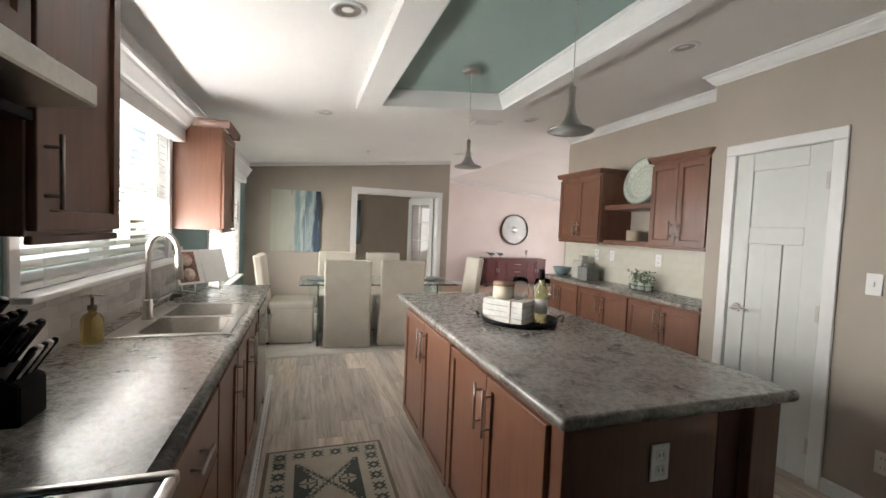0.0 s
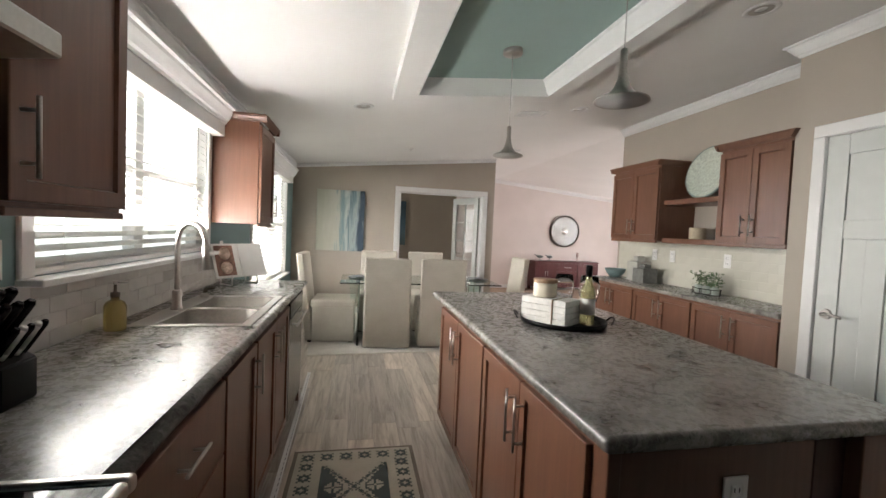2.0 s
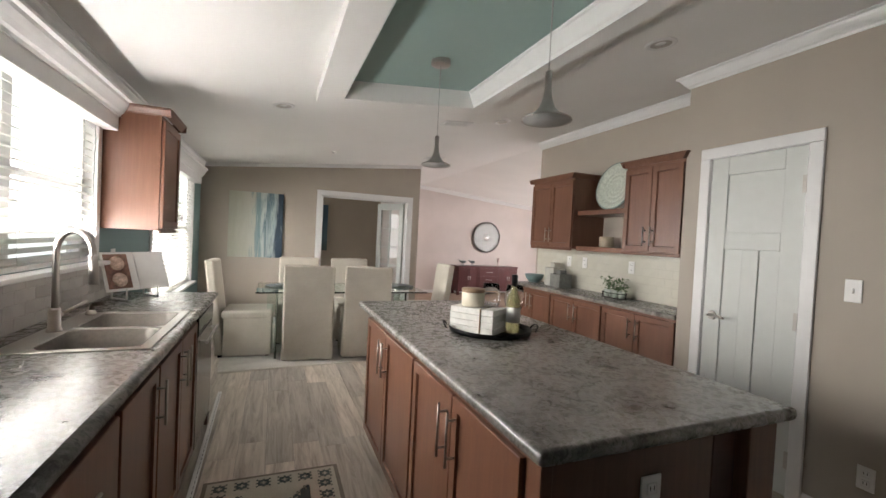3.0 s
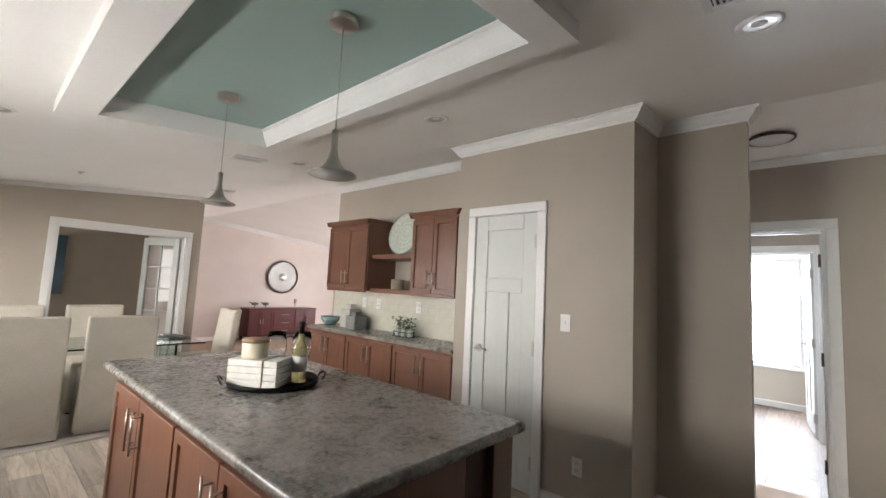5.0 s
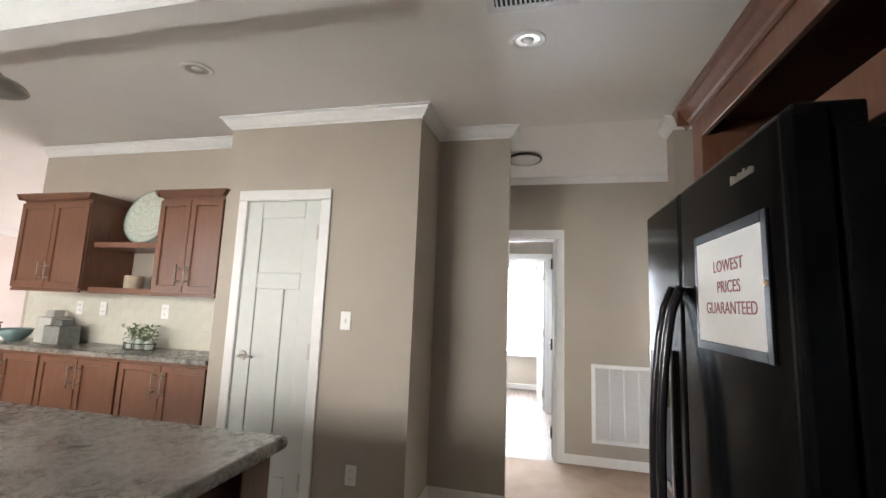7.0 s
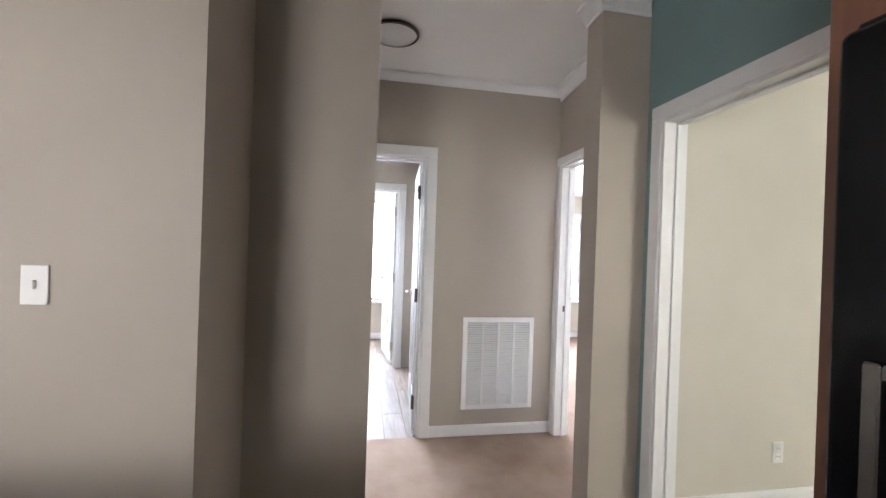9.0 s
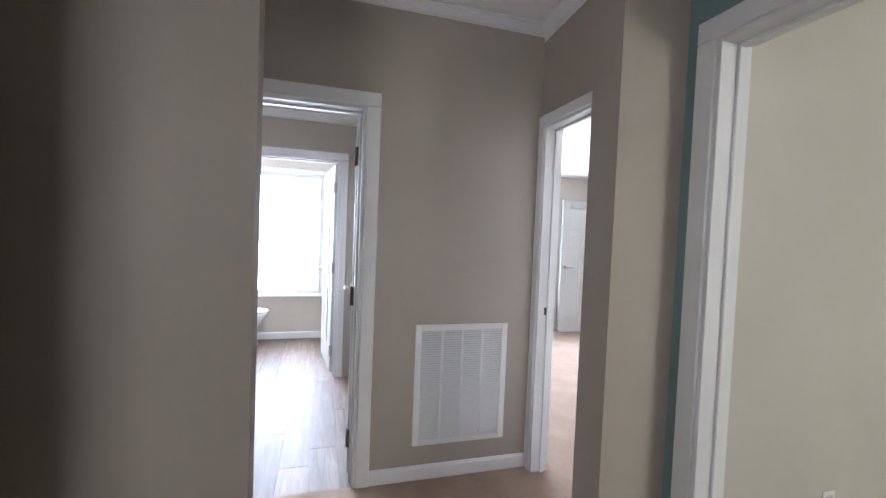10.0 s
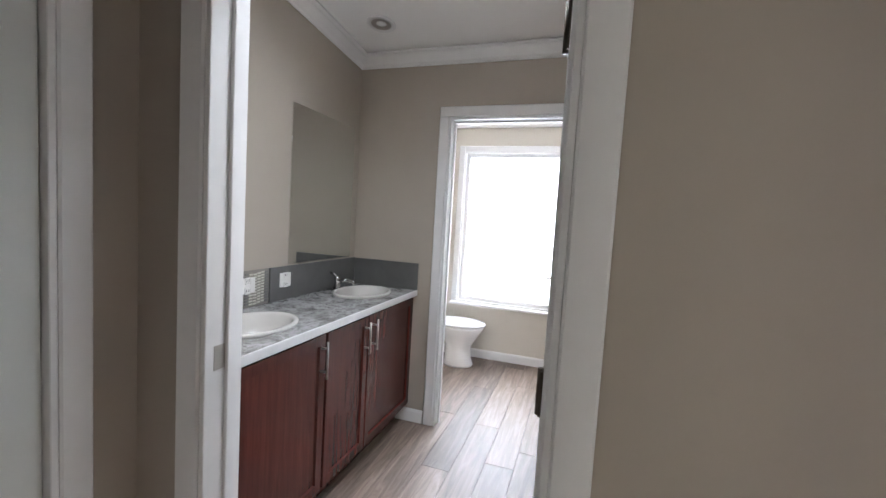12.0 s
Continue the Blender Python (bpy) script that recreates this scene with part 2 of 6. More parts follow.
def tube(bm, p0, p1, r0, r1=None, n=16, cap=True):
    """A round bar from p0 to p1."""
    r1 = r0 if r1 is None else r1
    a, b = Vector(p0), Vector(p1)
    q = (b - a).to_track_quat('Z', 'Y')
    rings = []
    for p, r in ((a, r0), (b, r1)):
        rings.append([bm.verts.new(p + q @ Vector((r * math.cos(2 * math.pi * i / n), r * math.sin(2 * math.pi * i / n), 0))) for i in range(n)])
    for i in range(n):
        f = bm.faces.new((rings[0][i], rings[0][(i + 1) % n], rings[1][(i + 1) % n], rings[1][i]))
        f.smooth = True
    if cap:
        bm.faces.new(rings[0][::-1])
        bm.faces.new(rings[1])


def lathe(bm, profile, n=32, sx=1.0, sy=1.0, at=(0, 0, 0)):
    """Turns a profile of (r, z) about z."""
    rings = []
    for r, z in profile:
        if r < 1e-6:
            rings.append([bm.verts.new((at[0], at[1], at[2] + z))])
        else:
            rings.append([bm.verts.new((at[0] + sx * r * math.cos(2 * math.pi * i / n), at[1] + sy * r * math.sin(2 * math.pi * i / n), at[2] + z)) for i in range(n)])
    for a, b in zip(rings, rings[1:]):
        for i in range(n):
            j = (i + 1) % n
            if len(a) == 1 and len(b) == 1:
                continue
            if len(a) == 1:
                f = bm.faces.new((a[0], b[j], b[i]))
            elif len(b) == 1:
                f = bm.faces.new((a[i], a[j], b[0]))
            else:
                f = bm.faces.new((a[i], a[j], b[j], b[i]))
            f.smooth = True


def sweep(bm, pts, r, n=10):
    """A bent round bar along the points."""
    pts = [Vector(p) for p in pts]
    rings = []
    up = Vector((0.013, 0.021, 1.0))
    for i, p in enumerate(pts):
        d = (pts[min(i + 1, len(pts) - 1)] - pts[max(i - 1, 0)]).normalized()
        s = d.cross(up)
        s = s.normalized() if s.length > 1e-4 else Vector((1, 0, 0))
        u = s.cross(d).normalized()
        rings.append([bm.verts.new(p + r * (math.cos(2 * math.pi * k / n) * s + math.sin(2 * math.pi * k / n) * u)) for k in range(n)])
    for a, b in zip(rings, rings[1:]):
        for k in range(n):
            f = bm.faces.new((a[k], a[(k + 1) % n], b[(k + 1) % n], b[k]))
            f.smooth = True
    bm.faces.new(rings[0][::-1])
    bm.faces.new(rings[-1])


def extrude_profile(bm, p0, p1, out, prof):
    """A moulding from p0 to p1: prof holds (distance along out, z) pairs."""
    o = Vector(out)
    rings = []
    for p in (Vector(p0), Vector(p1)):
        rings.append([bm.verts.new(p + o * d + Vector((0, 0, z))) for d, z in prof])
    n = len(prof)
    for i in range(n):
        bm.faces.new((rings[0][i], rings[0][(i + 1) % n], rings[1][(i + 1) % n], rings[1][i]))
    bm.faces.new(rings[0][::-1])
    bm.faces.new(rings[1])


def mesh_of(name, bm, material):
    bmesh.ops.recalc_face_normals(bm, faces=bm.faces[:])
    me = bpy.data.meshes.new(name)
    bm.to_mesh(me)
    bm.free()
    me.materials.append(material)
    return me


def part(name, bm, material, parent=None, label=""):
    ob = new(name, mesh_of(name, bm, material))
    if parent is not None:
        ob.parent = parent
    if label:
        ob["label"] = label
    return ob


def solid(name, bm, material, label, category, kind="", group=""):
    ob = part(name, bm, material)
    return tagged(ob, label, category, group, kind)


def thing(name, m, label, category, group="", kind=""):
    ob = new(name)
    ob.empty_display_size = 0.1
    ob.matrix_world = m
    return tagged(ob, label, category, group, kind)


def piece(name, me, parent, loc, rz=0.0):
    ob = new(name, me)
    ob.parent = parent
    ob.location = loc
    ob.rotation_euler = (0, 0, rz)
    return ob


def B():
    return bmesh.new()


# ---------------------------------------------------------------- the plan
RIDGE_X, EAVE_Z, RIDGE_Z = 4.31, 2.30, 2.715
XR = 8.62          # inner face of the far outer wall


def ceil_z(x):
    return EAVE_Z + (RIDGE_Z - EAVE_Z) * (1 - abs(x - RIDGE_X) / RIDGE_X)


def wall_block(bm, x0, x1, y0, y1, z0=0.0, z1=None):
    """One upright block of wall; with no z1 it reaches up into the ceiling."""
    if z1 is not None:
        box(bm, x0, y0, z0, x1, y1, z1)
        return
    cuts = [x0] + ([RIDGE_X] if x0 < RIDGE_X < x1 else []) + [x1]
    for a, b in zip(cuts, cuts[1:]):
        hexa(bm, a, b, y0, y1, z0, ceil_z(a) + 0.05, ceil_z(b) + 0.05)


def wall(name, axis, a0, a1, c0, c1, material, label, holes=()):
    """A wall along an axis from a0 to a1, between c0 and c1 across it. holes: (from, to, bottom, top)."""
    bm = B()

    def put(p, q, z0, z1):
        if q - p < 1e-4:
            return
        if axis == 'x':
            wall_block(bm, p, q, c0, c1, z0, z1)
        else:
            wall_block(bm, c0, c1, p, q, z0, z1)

    at = a0
    for h0, h1, hz0, hz1 in sorted(holes):
        put(at, h0, 0.0, None)
        if hz0 > 0.01:
            put(h0, h1, 0.0, hz0)
        put(h0, h1, hz1, None)
        at = h1
    put(at, a1, 0.0, None)
    return solid(name, bm, material, label, "wall", "structure")


DOOR_Z = 2.035
PX = 3.767         # pantry front
BX = 4.18          # wall behind the bar
DY = 7.69          # dining wall
LY = 10.9          # far living room wall
HX = 5.325         # hall end wall
SY = -0.265        # south side of kitchen and hall
BN = 2.235         # bathroom north wall
BF_X = 7.10        # wall before the toilet
W1 = (2.44, 3.97, 1.165, 2.02)
W2 = (5.22, 7.05, 0.70, 2.02)
wall("wall_west", 'y', -3.6, DY + 0.12, -0.12, 0.0, TEAL, "teal painted outer wall with two windows", [W1, W2, (-3.0, -1.4, 0.75, 2.05)])
wall("wall_dining", 'x', 0.0, 3.25, DY, DY + 0.12, BEIGE, "beige painted dining room wall with a wide opening", [(1.65, 3.055, 0, 1.985)])
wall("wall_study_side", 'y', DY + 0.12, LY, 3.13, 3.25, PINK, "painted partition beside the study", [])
wall("wall_study_back", 'x', 0.0, 3.13, 10.0, 10.12, STUDY, "dark taupe study wall", [])
wall("wall_study_outer", 'y', DY + 0.12, 10.12, -0.12, 0.0, STUDY, "dark taupe outer wall of the study with an added window", [(8.3, 9.5, 0.8, 2.0)])
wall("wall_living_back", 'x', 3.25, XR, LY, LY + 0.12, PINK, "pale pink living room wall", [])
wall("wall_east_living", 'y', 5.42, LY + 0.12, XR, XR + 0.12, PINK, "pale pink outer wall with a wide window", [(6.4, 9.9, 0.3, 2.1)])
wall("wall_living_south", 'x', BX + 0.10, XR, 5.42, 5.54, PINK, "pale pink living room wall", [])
wall("wall_bar", 'y', 3.125, 5.54, BX, BX + 0.10, BEIGE, "beige painted wall behind the bar cabinets", [])
wall("wall_pantry_front", 'y', 1.68, 3.125, PX, PX + 0.10, BEIGE, "beige painted pantry wall with a white door", [(2.357, 2.927, 0, DOOR_Z)])
wall("wall_pantry_north", 'x', PX + 0.10, BX, 3.025, 3.125, BEIGE, "beige painted pantry side wall", [])
wall("wall_pantry_south", 'x', PX + 0.10, 4.30, 1.68, 1.78, BEIGE, "beige painted pantry side wall", [])
wall("wall_hall_stub", 'y', 1.135, 1.85, 4.30, 4.40, BEIGE, "beige painted wall end at the hall", [])
wall("wall_hall_north", 'x', 4.40, HX, 1.85, 1.95, BEIGE, "beige painted hall wall", [(4.46, 5.14, 0, DOOR_Z)])
wall("wall_hall_end", 'y', SY, BN, HX, HX + 0.11, BEIGE, "beige painted hall end wall with a doorway", [(0.755, 1.615, 0, 2.03)])
wall("wall_hall_south", 'x', 4.455, XR, SY - 0.10, SY, BEIGE, "beige painted hall wall with a bedroom doorway", [(4.487, 5.262, 0, 2.03)])
wall("wall_bath_north", 'x', HX, XR, BN, BN + 0.10, BEIGE, "beige painted bathroom wall", [])
wall("wall_bath_south", 'x', HX + 0.11, XR, 0.40, 0.50, BEIGE, "beige painted bathroom wall", [])
wall("wall_bath_far", 'y', 0.50, BN, BF_X, BF_X + 0.10, BEIGE, "beige painted wall with a doorway to the toilet", [(0.80, 1.585, 0, 2.03)])
WT = (0.944, 1.905, 0.560, 2.066)
WB = (-2.30, -1.00, 0.60, 1.95)
wall("wall_east", 'y', -4.1, 5.42, XR, XR + 0.12, CREAM, "pale beige outer wall with windows", [WB, WT])
wall("wall_kitchen_south", 'x', 0.0, 4.30, SY - 0.12, SY, TEAL, "teal painted kitchen wall with a cased opening", [(3.00, 4.175, 0, 2.055)])
wall("wall_hall_stub_south", 'y', SY - 0.12, 0.01, 4.30, 4.455, BEIGE, "beige painted wall end beside the opening", [])
wall("wall_office_east", 'y', -3.6, SY - 0.12, 4.30, 4.455, CREAM, "cream painted room wall", [])
wall("wall_office_south", 'x', 0.0, 4.30, -3.6, -3.5, CREAM, "cream painted room wall", [])
wall("wall_bedroom_south", 'x', 4.455, XR, -3.30, -3.20, CREAM, "pale beige bedroom wall with a closet doorway", [(7.75, 8.50, 0, 1.98)])
wall("wall_closet_back", 'x', 7.2, XR, -4.1, -4.0, STUDY, "dark closet wall", [])
wall("wall_closet_side", 'y', -4.0, -3.30, 7.2, 7.3, STUDY, "dark closet wall", [])

# tray recess in the ceiling
TX0, TX1, TY0, TY1 = 1.234, 2.561, 1.53, 4.13
IX0, IX1, IY0, IY1 = 1.408, 2.436, 1.684, 3.985
DROP = 0.083       # how far the tray frame hangs below the ceiling
RISE = 0.05

# ceiling: a gabled sheet over all the rooms, open where the tray is
bm = B()
for x0, x1, y0, y1 in ((-0.12, IX0 - 0.05, -4.1, LY + 0.12), (IX0 - 0.05, IX1 + 0.05, -4.1, IY0 - 0.05), (IX0 - 0.05, IX1 + 0.05, IY1 + 0.05, LY + 0.12), (IX1 + 0.05, RIDGE_X, -4.1, LY + 0.12), (RIDGE_X, 5.65, -4.1, LY + 0.12), (5.65, 6.07, -4.1, 0.62), (5.65, 6.07, 1.48, LY + 0.12), (6.07, XR + 0.12, -4.1, LY + 0.12)):
    za, zb = ceil_z(x0), ceil_z(x1)
    vs = [bm.verts.new(p) for p in ((x0, y0, za), (x1, y0, zb), (x1, y1, zb), (x0, y1, za), (x0, y0, za + 0.12), (x1, y0, zb + 0.12), (x1, y1, zb + 0.12), (x0, y1, za + 0.12))]
    for q in ((0, 3, 2, 1), (4, 5, 6, 7), (0, 1, 5, 4), (1, 2, 6, 5), (2, 3, 7, 6), (3, 0, 4, 7)):
        bm.faces.new([vs[i] for i in q])
bmesh.ops.remove_doubles(bm, verts=bm.verts[:], dist=1e-5)
solid("ceiling", bm, CEIL, "white gently vaulted ceiling", "ceiling", "structure")

# ground and floors
bm = B()
box(bm, -400, -400, -0.8, 400, 400, -0.6)
solid("ground", bm, plain("lawn", (0.09, 0.12, 0.05), 0.95, 0, 0.2, 0.3, 0.6), "mown grass around the house", "ground", "structure")
bm = B()
box(bm, -0.12, -4.1, -0.30, XR + 0.12, LY + 0.12, -0.010)
subfloor = solid("floor", bm, GROUT, "grey vinyl plank floor", "floor", "structure")


def flat_box(name, x0, y0, x1, y1, z0, z1, material, label, category, kind="structure"):
    b2 = B()
    box(b2, x0, y0, z0, x1, y1, z1)
    return solid(name, b2, material, label, category, kind)


flat_box("floor_carpet_hall", 4.36, SY, HX, 1.85, -0.010, 0.006, CARPET, "tan cut-pile carpet in the hall", "carpet")
flat_box("floor_carpet_bedroom", 4.40, -3.9, XR, SY, -0.010, 0.005, CARPET, "tan cut-pile bedroom carpet", "carpet")
flat_box("floor_carpet_office", 0.0, -3.5, 4.30, SY - 0.12, -0.010, 0.004, CARPET, "tan carpet", "carpet")
flat_box("floor_living", 3.25, 5.54, XR, LY, -0.010, 0.004, CARPET, "pale tan living room carpet", "carpet")
flat_box("floor_study", 0.0, DY + 0.12, 3.13, 10.0, -0.010, 0.004, CARPET, "tan study carpet", "carpet")

# tray frame that hangs below the ceiling, with a teal field inside
frame_ob = thing("ceiling_tray", pose(0, 0, 0), "white dropped ceiling frame around a teal field", "ceiling tray", "", "structure")


def beam(x0, x1, y0, y1):
    b2 = B()
    za, zb = ceil_z(x0), ceil_z(x1)
    vs = [b2.verts.new((x, y, z)) for z0, z1 in ((za - DROP, zb - DROP), (za + RISE + 0.025, zb + RISE + 0.025)) for x, y, z in ((x0, y0, z0), (x1, y0, z1), (x1, y1, z1), (x0, y1, z0))]
    for q in ((0, 3, 2, 1), (4, 5, 6, 7), (0, 1, 5, 4), (1, 2, 6, 5), (2, 3, 7, 6), (3, 0, 4, 7)):
        b2.faces.new([vs[i] for i in q])
    part("beam", b2, CEIL, frame_ob)


beam(TX0, IX0, TY0, TY1)
beam(IX1, TX1, TY0, TY1)
beam(IX0, IX1, TY0, IY0)
beam(IX0, IX1, IY1, TY1)
b2 = B()
z0, z1 = ceil_z(IX0) + RISE, ceil_z(IX1) + RISE
vs = [b2.verts.new(p) for p in ((IX0, IY0, z0), (IX1, IY0, z1), (IX1, IY1, z1), (IX0, IY1, z0), (IX0, IY0, z0 + .02), (IX1, IY0, z1 + .02), (IX1, IY1, z1 + .02), (IX0, IY1, z0 + .02))]
for q in ((0, 3, 2, 1), (4, 5, 6, 7), (0, 1, 5, 4), (1, 2, 6, 5), (2, 3, 7, 6), (3, 0, 4, 7)):
    b2.faces.new([vs[i] for i in q])
part("teal_field", b2, CEIL_TEAL, frame_ob, "smooth teal painted ceiling field")


def crown_profile(h, d):
    return [(0.0, 0.0), (d * 0.12, 0.0), (d * 0.18, h * 0.14), (d * 0.34, h * 0.22), (d * 0.50, h * 0.42), (d * 0.72, h * 0.66), (d * 0.78, h * 0.80), (d, h * 0.86), (d, h), (0.0, h)]


def crown(name, p0, p1, out, h=0.085, d=0.07, parent=None, material=None, ends=(0, 0)):
    """ends: 1 runs on round an outer corner, -1 stops short in an inner one."""
    b2 = B()
    o = Vector(out)
    a, e = Vector(p0), Vector(p1)
    along = (e - a).normalized()
    prof = crown_profile(h, d)
    rings = [[b2.verts.new(p + o * u + Vector((0, 0, z)) + along * (s * u * k)) for u, z in prof] for p, s, k in ((a, -1, ends[0]), (e, 1, ends[1]))]
    n = len(prof)
    for i in range(n):
        b2.faces.new((rings[0][i], rings[0][(i + 1) % n], rings[1][(i + 1) % n], rings[1][i]))
    b2.faces.new(rings[0][::-1])
    b2.faces.new(rings[1])
    if parent is not None:
        return part(name, b2, material or TRIM, parent)
    return solid(name, b2, material or TRIM, "white crown moulding under the ceiling", "moulding", "structure")


for p0, p1, out in (((IX1, IY0, ceil_z(IX1) - DROP), (IX1, IY1, ceil_z(IX1) - DROP), (-1, 0, 0)), ((IX0, IY0, ceil_z(IX0) - DROP), (IX0, IY1, ceil_z(IX0) - DROP), (1, 0, 0))):
    crown("crown_moulding", p0, p1, out, 0.135, 0.055, frame_ob)

h = 0.085
for x, y0, y1, o, ends in ((PX, 1.68, 3.125, -1, (1, 1)), (BX, 3.125, 5.54, -1, (-1, 0)), (4.30, 1.135, 1.68, -1, (1, -1)), (4.30, SY, 0.01, -1, (-1, 1)), (0.0, SY, DY, 1, (-1, -1)), (BF_X, 0.5, BN, -1, (0, -1))):
    crown("trim_crown", (x, y0, ceil_z(x) - h - 0.002), (x, y1, ceil_z(x) - h - 0.002), (o, 0, 0), ends=ends)
crown("trim_crown", (HX, SY, ceil_z(HX) - 0.06), (HX, 1.85, ceil_z(HX) - 0.06), (-1, 0, 0), 0.058, 0.05)


def crown_x(x0, x1, y, o, ends=(0, 0), h=0.085, d=0.07):
    """A crown that climbs with the ceiling along x."""
    b2 = B()
    prof = crown_profile(h, d)
    rings = [[b2.verts.new((x + s * k * u, y + o * u, ceil_z(x + s * k * u) - h - 0.002 + z)) for u, z in prof] for x, s, k in ((x0, -1, ends[0]), (x1, 1, ends[1]))]
    n = len(prof)
    for i in range(n):
        b2.faces.new((rings[0][i], rings[0][(i + 1) % n], rings[1][(i + 1) % n], rings[1][i]))
    b2.faces.new(rings[0][::-1])
    b2.faces.new(rings[1])
    solid("trim_crown", b2, TRIM, "white crown moulding under the ceiling", "moulding", "structure")


crown_x(PX, 4.30, 1.68, -1, (1, -1))
crown_x(PX, BX, 3.125, 1, (1, -1))
crown_x(4.30, 4.40, 1.135, -1, (1, 0))
crown_x(4.455, HX, SY, 1, (0, -1))
crown_x(4.30, 4.455, 0.01, 1, (1, 0))
crown_x(HX + 0.11, BF_X, BN, -1, (0, -1))
crown_x(3.25, RIDGE_X, LY, -1)
crown_x(RIDGE_X, XR, LY, -1)
crown_x(4.455, XR, -3.20, 1)
crown_x(0.0, 3.25, DY, -1, (-1, 0), 0.05, 0.045)


# baseboards and casings
def baseboard(x0, y0, x1, y1, out, h=0.085):
    b2 = B()
    extrude_profile(b2, (x0, y0, 0.0), (x1, y1, 0.0), out, [(0, 0), (0.014, 0), (0.014, h * 0.82), (0.006, h), (0, h)])
    solid("baseboard", b2, TRIM, "white painted baseboard", "baseboard", "structure")


for row in ((PX, 1.68, PX, 2.28, (-1, 0, 0)), (PX, 3.0, PX, 3.125, (-1, 0, 0)), (PX, 1.68, 4.30, 1.68, (0, -1, 0)), (4.30, 1.135, 4.30, 1.68, (-1, 0, 0)),
            (HX, SY, HX, 0.68, (-1, 0, 0)), (XR, 0.5, XR, BN, (-1, 0, 0)), (BF_X, 1.66, BF_X, BN, (-1, 0, 0)), (0, DY, 1.575, DY, (0, -1, 0)),
            (3.25, LY, XR, LY, (0, -1, 0)), (4.30, -3.5, 4.30, SY - 0.12, (-1, 0, 0)), (4.455, -3.2, 7.69, -3.2, (0, 1, 0)), (7.3, -4.0, XR, -4.0, (0, 1, 0)), (XR, -3.2, XR, SY - 0.1, (-1, 0, 0)),
            (4.30, SY, 4.30, 0.01, (-1, 0, 0)), (3.13, DY + 0.12, 3.13, 10.0, (-1, 0, 0)), (0, 10.0, 3.13, 10.0, (0, -1, 0))):
    baseboard(*row)


def casing(name, axis, a0, a1, c, out, top, w=0.075, depth=0.10, label="white painted door casing", parent=None):
    """Casing on one face of an opening a0..a1 with a jamb lining through the wall."""
    b2 = B()
    t = 0.018

    def bar(p0, p1, z0, z1, d0, d1, bev=0.005):
        lo, hi = c + out * d0, c + out * d1
        if axis == 'y':
            box(b2, lo, p0, z0, hi, p1, z1, bev, 1)
        else:
            box(b2, p0, lo, z0, p1, hi, z1, bev, 1)

    bar(a0 - w, a0, 0.0, top, 0.0, t)
    bar(a1, a1 + w, 0.0, top, 0.0, t)
    bar(a0 - w, a1 + w, top, top + w, 0.0, t)
    # jamb lining
    j = 0.004 if name.endswith("pantry") else 0.016
    bar(a0, a0 + j, 0.0, top, t * 0.6, -depth, 0.002)
    bar(a1 - j, a1, 0.0, top, t * 0.6, -depth, 0.002)
    bar(a0 + j, a1 - j, top - j, top, t * 0.6, -depth, 0.002)
    # stop
    bar(a0 + j, a0 + j + 0.012, 0.0, top - j, -depth * 0.45, -depth * 0.7, 0.002)
    bar(a1 - j - 0.012, a1 - j, 0.0, top - j, -depth * 0.45, -depth * 0.7, 0.002)
    bar(a0 + j, a1 - j, top - j - 0.012, top - j, -depth * 0.45, -depth * 0.7, 0.002)
    return solid(name, b2, TRIM, label, "door casing", "structure")


casing("trim_casing_pantry", 'y', 2.357, 2.927, PX, -1, DOOR_Z, 0.073)
casing("trim_casing_bath", 'y', 0.755, 1.615, HX, -1, 2.03, 0.075, 0.11)
casing("trim_casing_toilet", 'y', 0.80, 1.585, BF_X, -1, 2.03, 0.065)
casing("trim_casing_bedroom", 'x', 4.487, 5.262, SY, 1, 2.03, 0.062)
casing("trim_casing_office", 'x', 3.00, 4.175, SY, 1, 2.055, 0.075, 0.12)
casing("trim_casing_dining", 'x', 1.65, 3.055, DY, -1, 1.985, 0.075, 0.12)
casing("trim_casing_closet", 'x', 7.75, 8.50, -3.20, 1, 1.98, 0.06)
casing("trim_casing_hall", 'x', 4.46, 5.14, 1.85, -1, DOOR_Z, 0.07)


# ---------------------------------------------------------------- doors
def lever(parent, x, z, side, toward):
    """A lever handle with its rose, on the face at y = side."""
    b2 = B()
    s = 1 if side > 0 else -1
    tube(b2, (x, side, z), (x, side + s * 0.012, z), 0.031, 0.028, 24)
    tube(b2, (x, side + s * 0.012, z), (x, side + s * 0.05, z), 0.010)
    pts = [(x + toward * d, side + s * (0.05 - 0.006 * math.sin(d * 25)), z + 0.004 * math.sin(d * 40)) for d in (0, .02, .04, .06, .08, .105)]
    sweep(b2, pts, 0.0085)
    part("lever_handle", b2, NICKEL, parent, "satin nickel lever handle")


